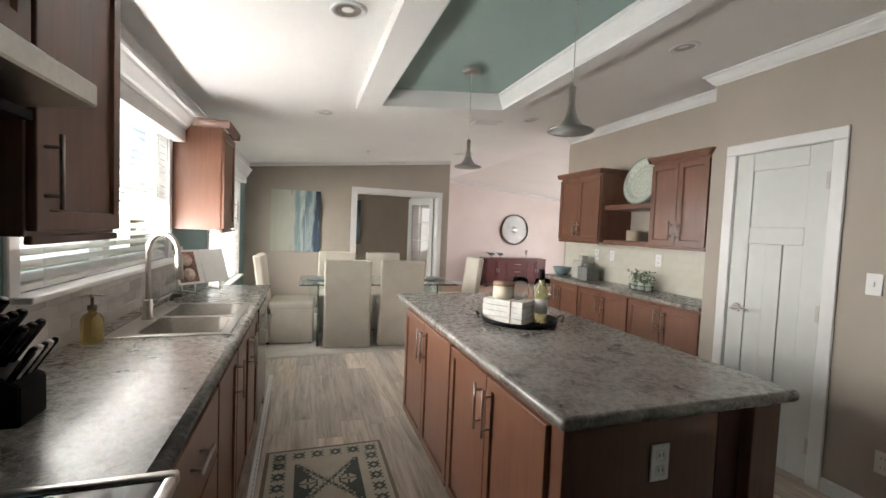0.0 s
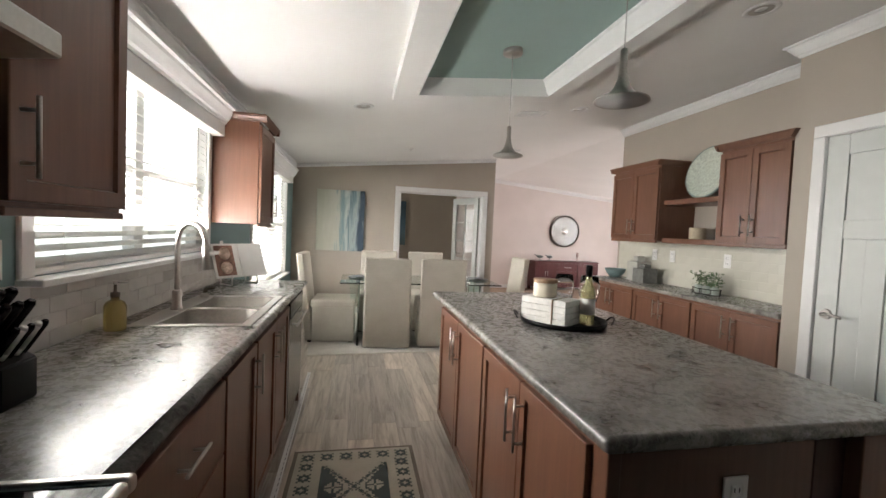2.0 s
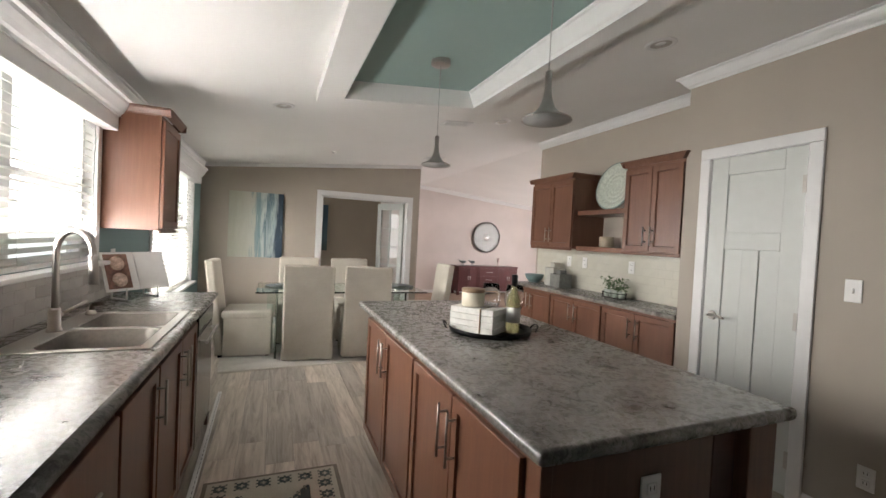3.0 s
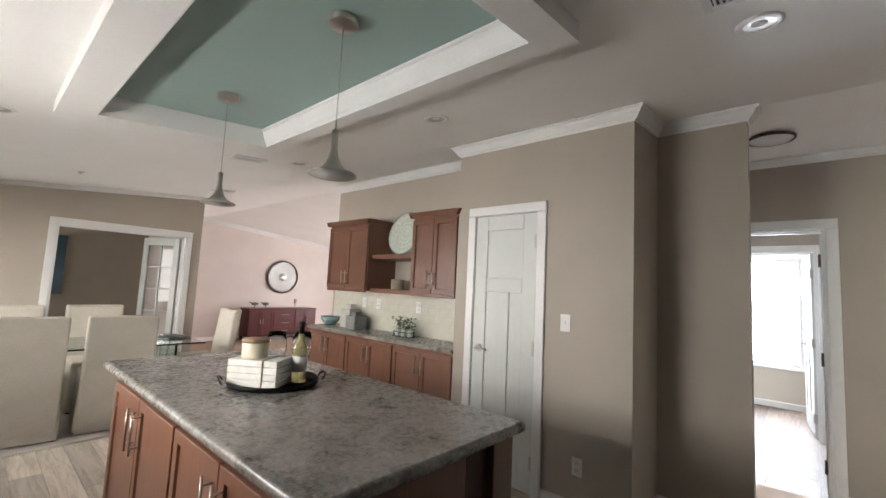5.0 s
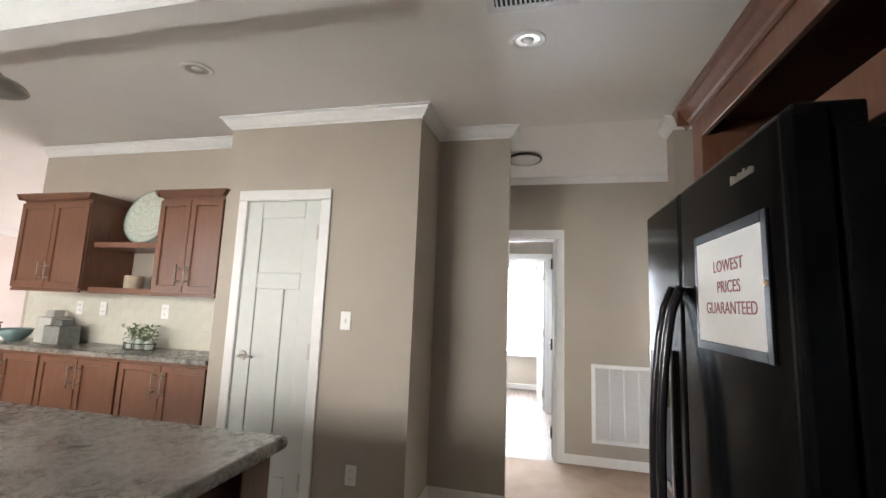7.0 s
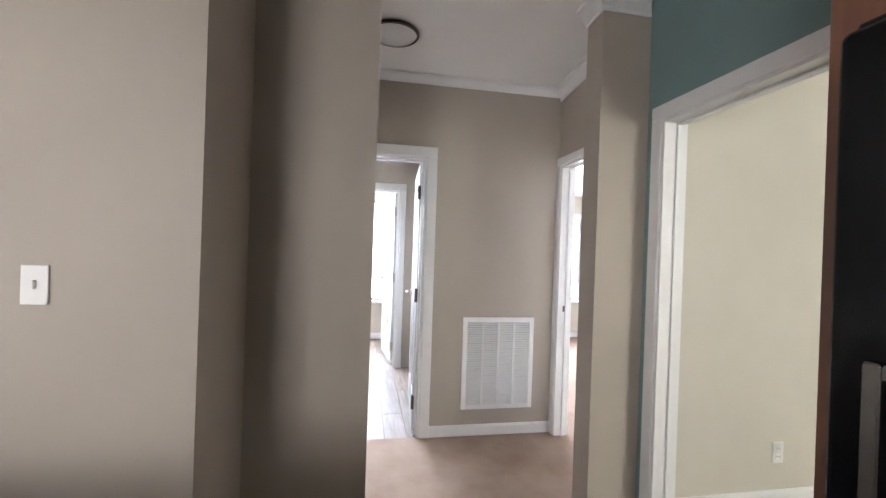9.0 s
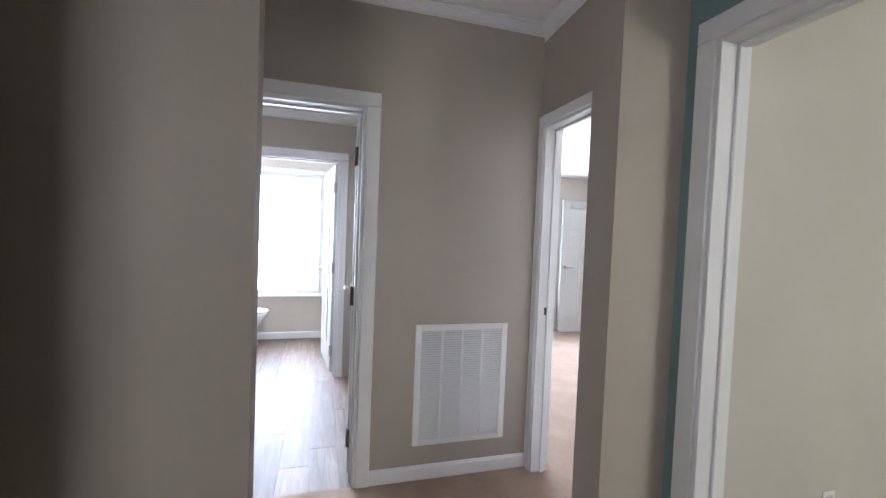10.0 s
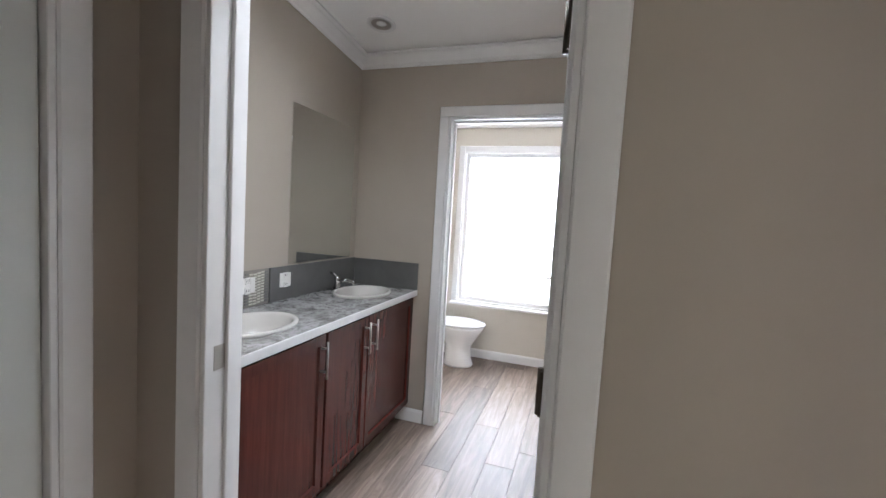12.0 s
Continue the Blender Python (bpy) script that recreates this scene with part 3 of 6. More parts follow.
def panel_door(name, w, hgt, m, label, craft=True, levers=True, hinge_side=-1, mat=None):
    """A door leaf: hinge edge at local x = 0, leaf along +x, 35 mm thick about y = 0, standing on z = 0.012."""
    d = thing(name, m, label, "door")
    t = 0.0175
    b2 = B()
    st = 0.115
    z0, z1 = 0.012, hgt
    rails = [(z0, z0 + 0.22), (1.42, 1.53), (z1 - 0.12, z1)]
    for x0, x1 in ((0, st), (w - st, w)):
        box(b2, x0, -t, z0, x1, t, z1, 0.003, 1)
    for a, b in rails:
        box(b2, st, -t, a, w - st, t, b, 0.003, 1)
    mid = w / 2
    box(b2, mid - 0.05, -t, z0 + 0.22, mid + 0.05, t, 1.42, 0.003, 1)
    part("frame", b2, mat or DOORW, d)
    for x0, x1, a, b in ((st, mid - 0.05, z0 + 0.22, 1.42), (mid + 0.05, w - st, z0 + 0.22, 1.42), (st, w - st, 1.53, z1 - 0.12)):
        b2 = B()
        box(b2, x0, -t + 0.010, a, x1, t - 0.010, b)
        part("panel", b2, mat or DOORW, d)
    if levers:
        for side in (t, -t):
            lever(d, w - 0.065, 0.97, side, -1)
    for z in (0.22, 1.02, hgt - 0.22):
        b2 = B()
        s = hinge_side
        box(b2, -0.012, s * (t - 0.001), z - 0.05, 0.022, s * (t + 0.003), z + 0.05, 0.001, 1)
        tube(b2, (-0.004, s * (t + 0.005), z - 0.052), (-0.004, s * (t + 0.005), z + 0.052), 0.006, None, 10)
        box(b2, -0.024, s * (t - 0.03), z - 0.05, -0.019, s * (t + 0.002), z + 0.05, 0.001, 1)
        part("hinge", b2, NICKEL if craft else BRONZE, d)
    return d


# pantry: hinge on its south jamb, seen from the kitchen
panel_door("pantry_door", 0.562, 2.03, pose(PX + 0.017, 2.361, 0, 0, 0, 90), "white two-over-one panel pantry door, closed", True, True, 1)
panel_door("hall_door", 0.645, 2.012, pose(5.122, 1.88, 0, 0, 0, 180), "white panelled hall door, closed", True)
panel_door("bathroom_door", 0.80, 2.01, pose(HX + 0.127, 0.772, 0, 0, 0, -4), "white panelled bathroom door standing open", False, True, 1)
panel_door("toilet_door", 0.75, 2.005, pose(BF_X + 0.113, 0.835, 0, 0, 0, 6), "white panelled toilet door standing open", True, True, 1)
panel_door("closet_door", 0.74, 1.955, pose(8.475, -3.16, 0, 0, 0, 90), "white panelled closet door standing open", True)


# ---------------------------------------------------------------- windows
def window(name, axis_x, out, y0, y1, z0, z1, label, mull=True, rails=True):
    """A window in a wall across x; axis_x: inner face, out: -1 or 1 to the outside."""
    w = thing(name, pose(axis_x, (y0 + y1) / 2, z0), label, "window", "", "structure")
    cy, hw, hh = 0.0, (y1 - y0) / 2, z1 - z0
    b2 = B()
    o = out * 0.075
    f = 0.045
    for a, b, c, d in ((-hw, -hw + f, 0, hh), (hw - f, hw, 0, hh), (-hw + f, hw - f, 0, f), (-hw + f, hw - f, hh - f, hh)):
        box(b2, o - 0.03, a, c, o + 0.03, b, d, 0.004, 1)
    if mull:
        box(b2, o - 0.03, -0.04, f, o + 0.03, 0.04, hh - f, 0.004, 1)
    if rails:
        box(b2, o - 0.02, -hw + f, hh * 0.5 - 0.02, o + 0.02, (-0.04 if mull else hw - f), hh * 0.5 + 0.02, 0.003, 1)
        if mull:
            box(b2, o - 0.02, 0.04, hh * 0.5 - 0.02, o + 0.02, hw - f, hh * 0.5 + 0.02, 0.003, 1)
    part("window_frame", b2, TRIM, w)
    b2 = B()
    for p, q, r, s in ((-hw, -hw + 0.008, 0, hh), (hw - 0.008, hw, 0, hh), (-hw + 0.008, hw - 0.008, hh - 0.008, hh), (-hw + 0.008, hw - 0.008, 0, 0.008)):
        box(b2, 0.0, p, r, out * 0.12, q, s)
    part("jamb_lining", b2, TRIM, w)
    b2 = B()
    box(b2, o + out * 0.002, -hw + f, f, o + out * 0.006, hw - f, hh - f)
    g = part("pane", b2, GLASS, w, "clear window pane")
    g.visible_shadow = False
    # casing on the room side
    b2 = B()
    t, k = 0.016, 0.06
    for a, b, c, d in ((-hw - k, -hw, -0.005, hh + k), (hw, hw + k, -0.005, hh + k), (-hw, hw, hh, hh + k)):
        box(b2, 0, a, c, -out * t, b, d, 0.004, 1)
    part("window_casing", b2, TRIM, w)
    b2 = B()
    box(b2, out * 0.06, -hw - k, -0.028, -out * 0.075, hw + k, -0.004, 0.006, 2)
    part("window_sill", b2, TRIM, w)
    return w


window("window_1", 0.0, -1, *W1, "wide white kitchen window above the sink")
window("window_2", 0.0, -1, *W2, "white dining room window")
window("window_3", XR, 1, *WT, "tall white bathroom window, bright with daylight", False, False)
window("window_4", XR, 1, *WB, "white bedroom window")
window("window_5", XR, 1, 6.4, 9.9, 0.3, 2.1, "wide white living room window")
# added, unseen opening for the study's fill light
window("window_study_added", 0.0, -1, 8.3, 9.5, 0.8, 2.0, "white study window, added unseen to light the room")
window("window_6", 0.0, -1, -3.0, -1.4, 0.75, 2.05, "white window of the side room")


def blind(name, y0, y1, z0, z1, label):
    """A horizontal blind with tilted slats, hung inside the opening."""
    bl = thing(name, pose(-0.028, (y0 + y1) / 2, z0), label, "window blind")
    hw = (y1 - y0) / 2 - 0.01
    hh = z1 - z0
    b2 = B()
    box(b2, -0.025, -hw, hh - 0.045, 0.025, hw, hh - 0.004, 0.004, 1)
    part("head_rail", b2, PLASTIC, bl)
    b2 = B()
    prof = []
    for i in range(5):
        u = -1 + i * 0.5
        prof.append((0.023 * u, 0.0035 * (1 - u * u)))
    top = [(d, z + 0.0022) for d, z in prof]
    ring = prof + top[::-1]
    c, s = math.cos(radians(-24)), math.sin(radians(-24))
    vs = [[b2.verts.new((d * c - z * s, y, d * s + z * c)) for d, z in ring] for y in (-hw, hw)]
    n = len(ring)
    for i in range(n):
        b2.faces.new((vs[0][i], vs[0][(i + 1) % n], vs[1][(i + 1) % n], vs[1][i]))
    b2.faces.new(vs[0][::-1])
    b2.faces.new(vs[1])
    me = mesh_of("slat", b2, SLAT)
    z = 0.04
    while z < hh - 0.06:
        piece("slat", me, bl, (0, 0, z))
        z += 0.043
    b2 = B()
    box(b2, -0.022, -hw, 0.004, 0.022, hw, 0.022, 0.003, 1)
    part("bottom_rail", b2, PLASTIC, bl)
    for u in (-0.8, 0.0, 0.8):
        b2 = B()
        tube(b2, (0.026, hw * u, 0.01), (0.026, hw * u, hh - 0.03), 0.0012, None, 6)
        part("cord", b2, PLASTIC, bl)
    return bl


SLAT, nt_, b_ = nodes_of("white_blind_slat", 0.5)
b_.inputs["Base Color"].default_value = (0.82, 0.82, 0.80, 1)
tr_ = nt_.nodes.new("ShaderNodeBsdfTranslucent")
tr_.inputs["Color"].default_value = (0.85, 0.85, 0.82, 1)
mx_ = nt_.nodes.new("ShaderNodeMixShader")
mx_.inputs[0].default_value = 0.5
nt_.links.new(b_.outputs[0], mx_.inputs[1])
nt_.links.new(tr_.outputs[0], mx_.inputs[2])
nt_.links.new(mx_.outputs[0], nt_.nodes["Material Output"].inputs["Surface"])
blind("window_blind", W1[0], W1[1], W1[2], W1[3], "white horizontal slat blind, lowered and half open")
blind("window_blind", W2[0], W2[1], W2[2], W2[3], "white horizontal slat blind, lowered and half open")


def valance(y0, y1, z0):
    v = thing("window_valance", pose(0, 0, 0), "white moulded wooden valance above the window", "valance")
    b2 = B()
    box(b2, 0.0, y0, z0, 0.085, y1, z0 + 0.18, 0.003, 1)
    part("board", b2, TRIM, v)
    b2 = B()
    extrude_profile(b2, (0.085, y0 - 0.03, z0 + 0.085), (0.085, y1 + 0.0, z0 + 0.085), (1, 0, 0), crown_profile(0.11, 0.07))
    part("moulding", b2, TRIM, v)


valance(W1[0] - 0.09, W1[1] + 0.085, 1.95)
valance(W2[0] - 0.09, W2[1] + 0.10, 1.95)

# added skylight, out of view, that brightens the vanity side of the bathroom
sk = thing("skylight", pose(5.86, 1.05, ceil_z(5.86)), "white framed ceiling skylight, added unseen to light the bathroom", "skylight", "", "structure")
b2 = B()
for x0, y0, x1, y1 in ((-0.21, -0.43, -0.19, 0.43), (0.19, -0.43, 0.21, 0.43), (-0.19, -0.43, 0.19, -0.41), (-0.19, 0.41, 0.19, 0.43)):
    box(b2, x0, y0, -0.02, x1, y1, 0.14)
part("curb", b2, TRIM, sk)
b2 = B()
box(b2, -0.19, -0.41, 0.125, 0.19, 0.41, 0.13)
pn = part("pane", b2, GLASS, sk)
pn.visible_shadow = False

# plain glowing cards outside the windows: they look blown-out and add light
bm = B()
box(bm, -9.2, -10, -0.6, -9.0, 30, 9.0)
solid("backdrop", bm, glow_mat("outdoor_glow_card", (0.88, 0.93, 0.88), 1.6), "plain glowing card standing for the bright yard beyond the windows", "backdrop", "structure")
bm = B()
box(bm, 14.0, -12, -0.6, 14.2, 22, 6)
solid("backdrop_east", bm, glow_mat("sky_glow_card", (1, 1, 1), 4.0), "plain glowing card standing for the bright sky beyond the windows", "backdrop", "structure")


# ---------------------------------------------------------------- cabinet kit
def bar_handle(parent, x, z0, z1, y=-0.02, horizontal=False):
    """A steel bar pull; upright at x from z0 to z1, or level at height x from z0 to z1."""
    b2 = B()
    off = y - 0.032
    if horizontal:
        tube(b2, (z0, off, x), (z1, off, x), 0.005, None, 12)
        for p in (z0 + 0.03, z1 - 0.03):
            tube(b2, (p, y, x), (p, off, x), 0.0045, None, 10)
    else:
        tube(b2, (x, off, z0), (x, off, z1), 0.005, None, 12)
        for p in (z0 + 0.03, z1 - 0.03):
            tube(b2, (x, y, p), (x, off, p), 0.0045, None, 10)
    part("handle", b2, NICKEL, parent, "brushed nickel bar pull")


def shaker(parent, x0, x1, z0, z1, mat, handle=None, name="door", rail=0.062):
    """A shaker front on the plane y = 0; handle: (x, z0, z1) upright, or (z, x0, x1, True)."""
    t = 0.02
    b2 = B()
    box(b2, x0, -t, z0, x1, 0.0, z1, 0.0035, 2)
    front = min(b2.faces, key=lambda f: (round(f.calc_center_median().y, 5), -f.calc_area()))
    bmesh.ops.inset_region(b2, faces=[front], thickness=rail - 0.0035, depth=0.0)
    bmesh.ops.inset_region(b2, faces=[front], thickness=0.006, depth=0.0)
    for v in front.verts:
        v.co.y += 0.010
    ob = part(name, b2, mat, parent)
    if handle is not None:
        bar_handle(ob, *handle[:3], -t, len(handle) > 3)
    return ob


def slab_front(parent, x0, x1, z0, z1, mat, handle=None, name="drawer"):
    b2 = B()
    box(b2, x0, -0.02, z0, x1, 0.0, z1, 0.005, 2)
    ob = part(name, b2, mat, parent)
    if handle is not None:
        bar_handle(ob, *handle[:3], -0.02, len(handle) > 3)
    return ob


def cab_box(parent, w, d, z0, z1, mat, toe=0.0):
    b2 = B()
    box(b2, 0, 0.0, z0, w, d, z1, 0.002, 1)
    if toe > 0:
        box(b2, 0.002, toe, 0.0, w - 0.002, d, z0)
    part("body", b2, mat, parent)


def base_unit(m, w, d, label, doors=2, drawer=False, mat=None, top=0.875, group="", name="base_cabinet", hz=0.17, hinge=None, body_top=None):
    """A base cabinet; doors: 1 or 2, with pulls near the top; drawer: a stack of drawers instead."""
    mat = mat or WOOD
    c = thing(name, m, label, "cabinet", group)
    cab_box(c, w, d, 0.10, body_top or top, mat, 0.07)
    z0, z1, g = 0.115, top - 0.02, 0.004
    if drawer:
        n = 3
        hs = (z1 - z0) / n
        for i in range(n):
            a = z0 + i * hs
            slab_front(c, 0.008, w - 0.008, a + g, a + hs - g, mat, ((a + hs * 0.62), w / 2 - 0.08, w / 2 + 0.08, True))
    elif doors == 1:
        hx = w - 0.04 if hinge == 'l' else 0.04
        shaker(c, 0.008, w - 0.008, z0, z1, mat, (hx, z1 - 0.04 - hz, z1 - 0.04))
    else:
        shaker(c, 0.008, w / 2 - g / 2, z0, z1, mat, (w / 2 - 0.04, z1 - 0.04 - hz, z1 - 0.04))
        shaker(c, w / 2 + g / 2, w - 0.008, z0, z1, mat, (w / 2 + 0.04, z1 - 0.04 - hz, z1 - 0.04))
    return c


def wall_unit(m, w, d, z0, z1, label, doors=2, group="", hinge=None, top_trim=True, name="wall_cabinet"):
    c = thing(name, m, label, "cabinet", group)
    b2 = B()
    box(b2, 0, 0, z0, w, d, z1, 0.002, 1)
    part("body", b2, WOOD, c)
    a, b = z0 + 0.012, z1 - 0.03
    if doors == 1:
        hx = 0.035 if hinge == 'r' else w - 0.045
        shaker(c, 0.006, w - 0.006, a, b, WOOD, (hx, a + 0.05, a + 0.22))
    else:
        shaker(c, 0.006, w / 2 - 0.002, a, b, WOOD, (w / 2 - 0.035, a + 0.05, a + 0.20))
        shaker(c, w / 2 + 0.002, w - 0.006, a, b, WOOD, (w / 2 + 0.035, a + 0.05, a + 0.20))
    if top_trim:
        b2 = B()
        for p0, p1, o in (((-0.0, -0.02, z1 - 0.01), (w, -0.02, z1 - 0.01), (0, -1, 0)), ((0, -0.05, z1 - 0.01), (0, d, z1 - 0.01), (-1, 0, 0)), ((w, -0.05, z1 - 0.01), (w, d, z1 - 0.01), (1, 0, 0))):
            extrude_profile(b2, p0, p1, o, crown_profile(0.05, 0.035))
        part("cornice", b2, WOOD, c)
    b2 = B()
    box(b2, 0.004, -0.012, z0 - 0.018, w - 0.004, 0.004, z0 + 0.002, 0.002, 1)
    part("light_rail", b2, WOOD, c)
    return c


def edge_top(name, rects, z0, z1, mat, label, bevel=0.012):
    b2 = B()
    for x0, y0, x1, y1 in rects:
        box(b2, x0, y0, z0, x1, y1, z1)
    return solid(name, b2, mat, label, "countertop")


# ---------------------------------------------------------------- kitchen, window side
CT = 0.915
LX = 0.588          # cabinet fronts
left = lambda y: pose(LX, y, 0, 0, 0, 90)
base_unit(left(1.695), 0.655, 0.58, "dark red-brown kitchen drawer unit with bar pulls", drawer=True, group="window side cabinets")
base_unit(left(2.352), 0.43, 0.58, "red-brown shaker kitchen base cabinet", 1, hinge='l', group="window side cabinets")
base_unit(left(2.784), 0.84, 0.58, "red-brown shaker sink cabinet with two doors", 2, group="window side cabinets", body_top=0.70)


def dishwasher(m):
    d = thing("dishwasher", m, "dark built-in dishwasher with a bar handle", "dishwasher")
    b2 = B()
    box(b2, 0.0, 0.0, 0.10, 0.60, 0.56, 0.87, 0.003, 1)
    box(b2, 0.01, 0.06, 0.0, 0.59, 0.5, 0.10)
    part("body", b2, BLACKM, d)
    b2 = B()
    box(b2, 0.004, -0.022, 0.11, 0.596, 0.0, 0.76, 0.006, 2)
    part("door", b2, STEEL_DK, d, "dark stainless door")
    b2 = B()
    box(b2, 0.004, -0.024, 0.765, 0.596, 0.0, 0.868, 0.006, 2)
    part("control_panel", b2, BLACKG, d)
    b2 = B()
    tube(b2, (0.05, -0.06, 0.72), (0.55, -0.06, 0.72), 0.009)
    for p in (0.09, 0.51):
        tube(b2, (p, -0.02, 0.72), (p, -0.06, 0.72), 0.007)
    part("handle", b2, NICKEL, d)


STEEL_DK = plain("dark_stainless", (0.20, 0.19, 0.18), 0.2, 0.95)
dishwasher(left(3.626))
b2 = B()
box(b2, 0.02, 4.228, 0.0, 0.598, 4.30, 0.875, 0.002, 1)
solid("end_panel_cabinet", b2, WOOD, "red-brown cabinet end beside the dishwasher", "cabinet")

b2 = B()
SY0, SY1, SX0, SX1 = 2.825, 3.59, 0.155, 0.555
xs, ys = (0.002, SX0, SX1, 0.588), (1.692, SY0, SY1, 4.42)
grid = {(i, j, k): b2.verts.new((xs[i], ys[j], z)) for i in range(4) for j in range(4) for k, z in enumerate((0.877, CT))}
for i in range(3):
    for j in range(3):
        if (i, j) != (1, 1):
            for k in (0, 1):
                b2.faces.new([grid[p] for p in ((i, j, k), (i + 1, j, k), (i + 1, j + 1, k), (i, j + 1, k))])
for k in range(3):
    for p in (((k, 0), (k + 1, 0)), ((k, 3), (k + 1, 3)), ((0, k), (0, k + 1))):
        b2.faces.new([grid[(*p[0], 0)], grid[(*p[1], 0)], grid[(*p[1], 1)], grid[(*p[0], 1)]])
for p in (((1, 1), (2, 1)), ((2, 1), (2, 2)), ((2, 2), (1, 2)), ((1, 2), (1, 1))):
    b2.faces.new([grid[(*p[0], 0)], grid[(*p[1], 0)], grid[(*p[1], 1)], grid[(*p[0], 1)]])
# rolled front edge
n = 10
ring0 = []
for y in (1.692, 4.42):
    pts = [(0.588, 0.877)] + [(0.598 + 0.022 * math.sin(a), 0.897 - 0.020 * math.cos(a)) for a in [math.pi * i / n for i in range(n + 1)]] + [(0.588, CT)]
    ring0.append([b2.verts.new((x, y, z)) for x, z in pts])
for i in range(len(ring0[0]) - 1):
    f = b2.faces.new((ring0[0][i], ring0[0][i + 1], ring0[1][i + 1], ring0[1][i]))
    f.smooth = True
b2.faces.new(ring0[0][::-1])
b2.faces.new(ring0[1])
bmesh.ops.remove_doubles(b2, verts=b2.verts[:], dist=1e-4)
solid("kitchen_countertop", b2, COUNTER, "grey mottled stone-look laminate countertop along the windows", "countertop")


def basin(bm, x0, y0, x1, y1, ztop, depth, r=0.07):
    """A pressed bowl with rounded corners, open above, with wall thickness by a second skin."""
    def loop(k, z):
        rr = r
        pts = []
        for cx, cy, a0 in ((x1 - k - rr, y1 - k - rr, 0), (x0 + k + rr, y1 - k - rr, 90), (x0 + k + rr, y0 + k + rr, 180), (x1 - k - rr, y0 + k + rr, 270)):
            for j in range(6):
                a = radians(a0 + 18 * j)
                pts.append(bm.verts.new((cx + rr * math.cos(a), cy + rr * math.sin(a), z)))
        return pts
    loops = [loop(-0.004, ztop), loop(0.0, ztop - 0.006), loop(0.012, ztop - depth * 0.75), loop(0.03, ztop - depth * 0.95), loop(0.06, ztop - depth)]
    for a, b in zip(loops, loops[1:]):
        for i in range(len(a)):
            j = (i + 1) % len(a)
            f = bm.faces.new((a[i], a[j], b[j], b[i]))
            f.smooth = True
    bm.faces.new(loops[-1])
    for q, (cx, cy) in enumerate(((x1, y1), (x0, y1), (x0, y0), (x1, y0))):
        c = bm.verts.new((cx, cy, ztop))
        for j in range(5):
            bm.faces.new((c, loops[0][q * 6 + j + 1], loops[0][q * 6 + j]))


SINKM = plain("brushed_sink_steel", (0.24, 0.22, 0.20), 0.45, 1.0, 0.5, 0.12, 60)


def sink():
    s = thing("kitchen_sink", pose(0, 0, CT), "double-bowl stainless steel drop-in sink", "sink")
    zt = 0.006
    SM = (SY0 + SY1) / 2
    b2 = B()
    for x0, y0, x1, y1 in ((SX0 - 0.07 + 0.005, SY0 - 0.015, SX0 + 0.035, SY1 + 0.015), (SX1 - 0.028, SY0 - 0.015, SX1 + 0.015, SY1 + 0.015), (SX0 + 0.035, SY0 - 0.015, SX1 - 0.028, SY0 + 0.02),
                           (SX0 + 0.035, SY1 - 0.02, SX1 - 0.028, SY1 + 0.015), (SX0 + 0.035, SM - 0.015, SX1 - 0.028, SM + 0.015)):
        box(b2, x0, y0, 0.0005, x1, y1, zt, 0.002, 1)
    part("rim", b2, STEEL, s)
    for y0, y1 in ((SY0 + 0.02, SM - 0.015), (SM + 0.015, SY1 - 0.02)):
        b2 = B()
        basin(b2, SX0 + 0.035, y0, SX1 - 0.028, y1, zt - 0.001, 0.17)
        part("bowl", b2, SINKM, s)
        b2 = B()
        lathe(b2, [(0.0, 0.006), (0.03, 0.006), (0.042, 0.0), (0.042, -0.004)], 24, at=((SX0 + SX1) / 2, (y0 + y1) / 2, zt - 0.172))
        part("drain", b2, CHROME, s)


sink()


def kitchen_faucet():
    f = thing("kitchen_faucet", pose(0.145, 3.16, CT + 0.006, 0, 0, -28), "brushed nickel gooseneck pull-down kitchen faucet", "faucet")
    b2 = B()
    lathe(b2, [(0.0, 0.0), (0.028, 0.0), (0.027, 0.01), (0.022, 0.02), (0.021, 0.09), (0.017, 0.10), (0.0, 0.10)], 24)
    part("base", b2, NICKEL, f)
    b2 = B()
    pts = [(0, 0, 0.09), (0, 0, 0.20), (0, 0, 0.335)]
    for i in range(1, 13):
        a = math.pi * i / 12
        pts.append((0.085 - 0.085 * math.cos(a), 0, 0.335 + 0.095 * math.sin(a)))
    pts += [(0.172, 0, 0.30)]
    sweep(b2, pts, 0.0125, 14)
    part("neck", b2, NICKEL, f)
    b2 = B()
    tube(b2, (0.171, 0, 0.33), (0.178, 0, 0.21), 0.0155, 0.0185, 18)
    part("spray_head", b2, NICKEL, f)
    b2 = B()
    tube(b2, (0, 0, 0.065), (0, 0.03, 0.07), 0.010)
    tube(b2, (0, 0.03, 0.07), (0.03, 0.115, 0.115), 0.0075, 0.005)
    part("lever", b2, NICKEL, f)


kitchen_faucet()


def side_sprayer():
    f = thing("side_sprayer", pose(0.145, 3.54, CT + 0.006), "small dark side sprayer beside the sink", "sprayer")
    b2 = B()
    lathe(b2, [(0, 0), (0.024, 0), (0.022, 0.012), (0.014, 0.025), (0.0, 0.026)], 20)
    part("holder", b2, NICKEL, f)
    b2 = B()
    tube(b2, (0, 0, 0.02), (0.01, 0, 0.05), 0.011, 0.013)
    tube(b2, (0.008, 0, 0.05), (0.055, -0.01, 0.058), 0.013, 0.010)
    part("head", b2, BRONZE, f)


side_sprayer()


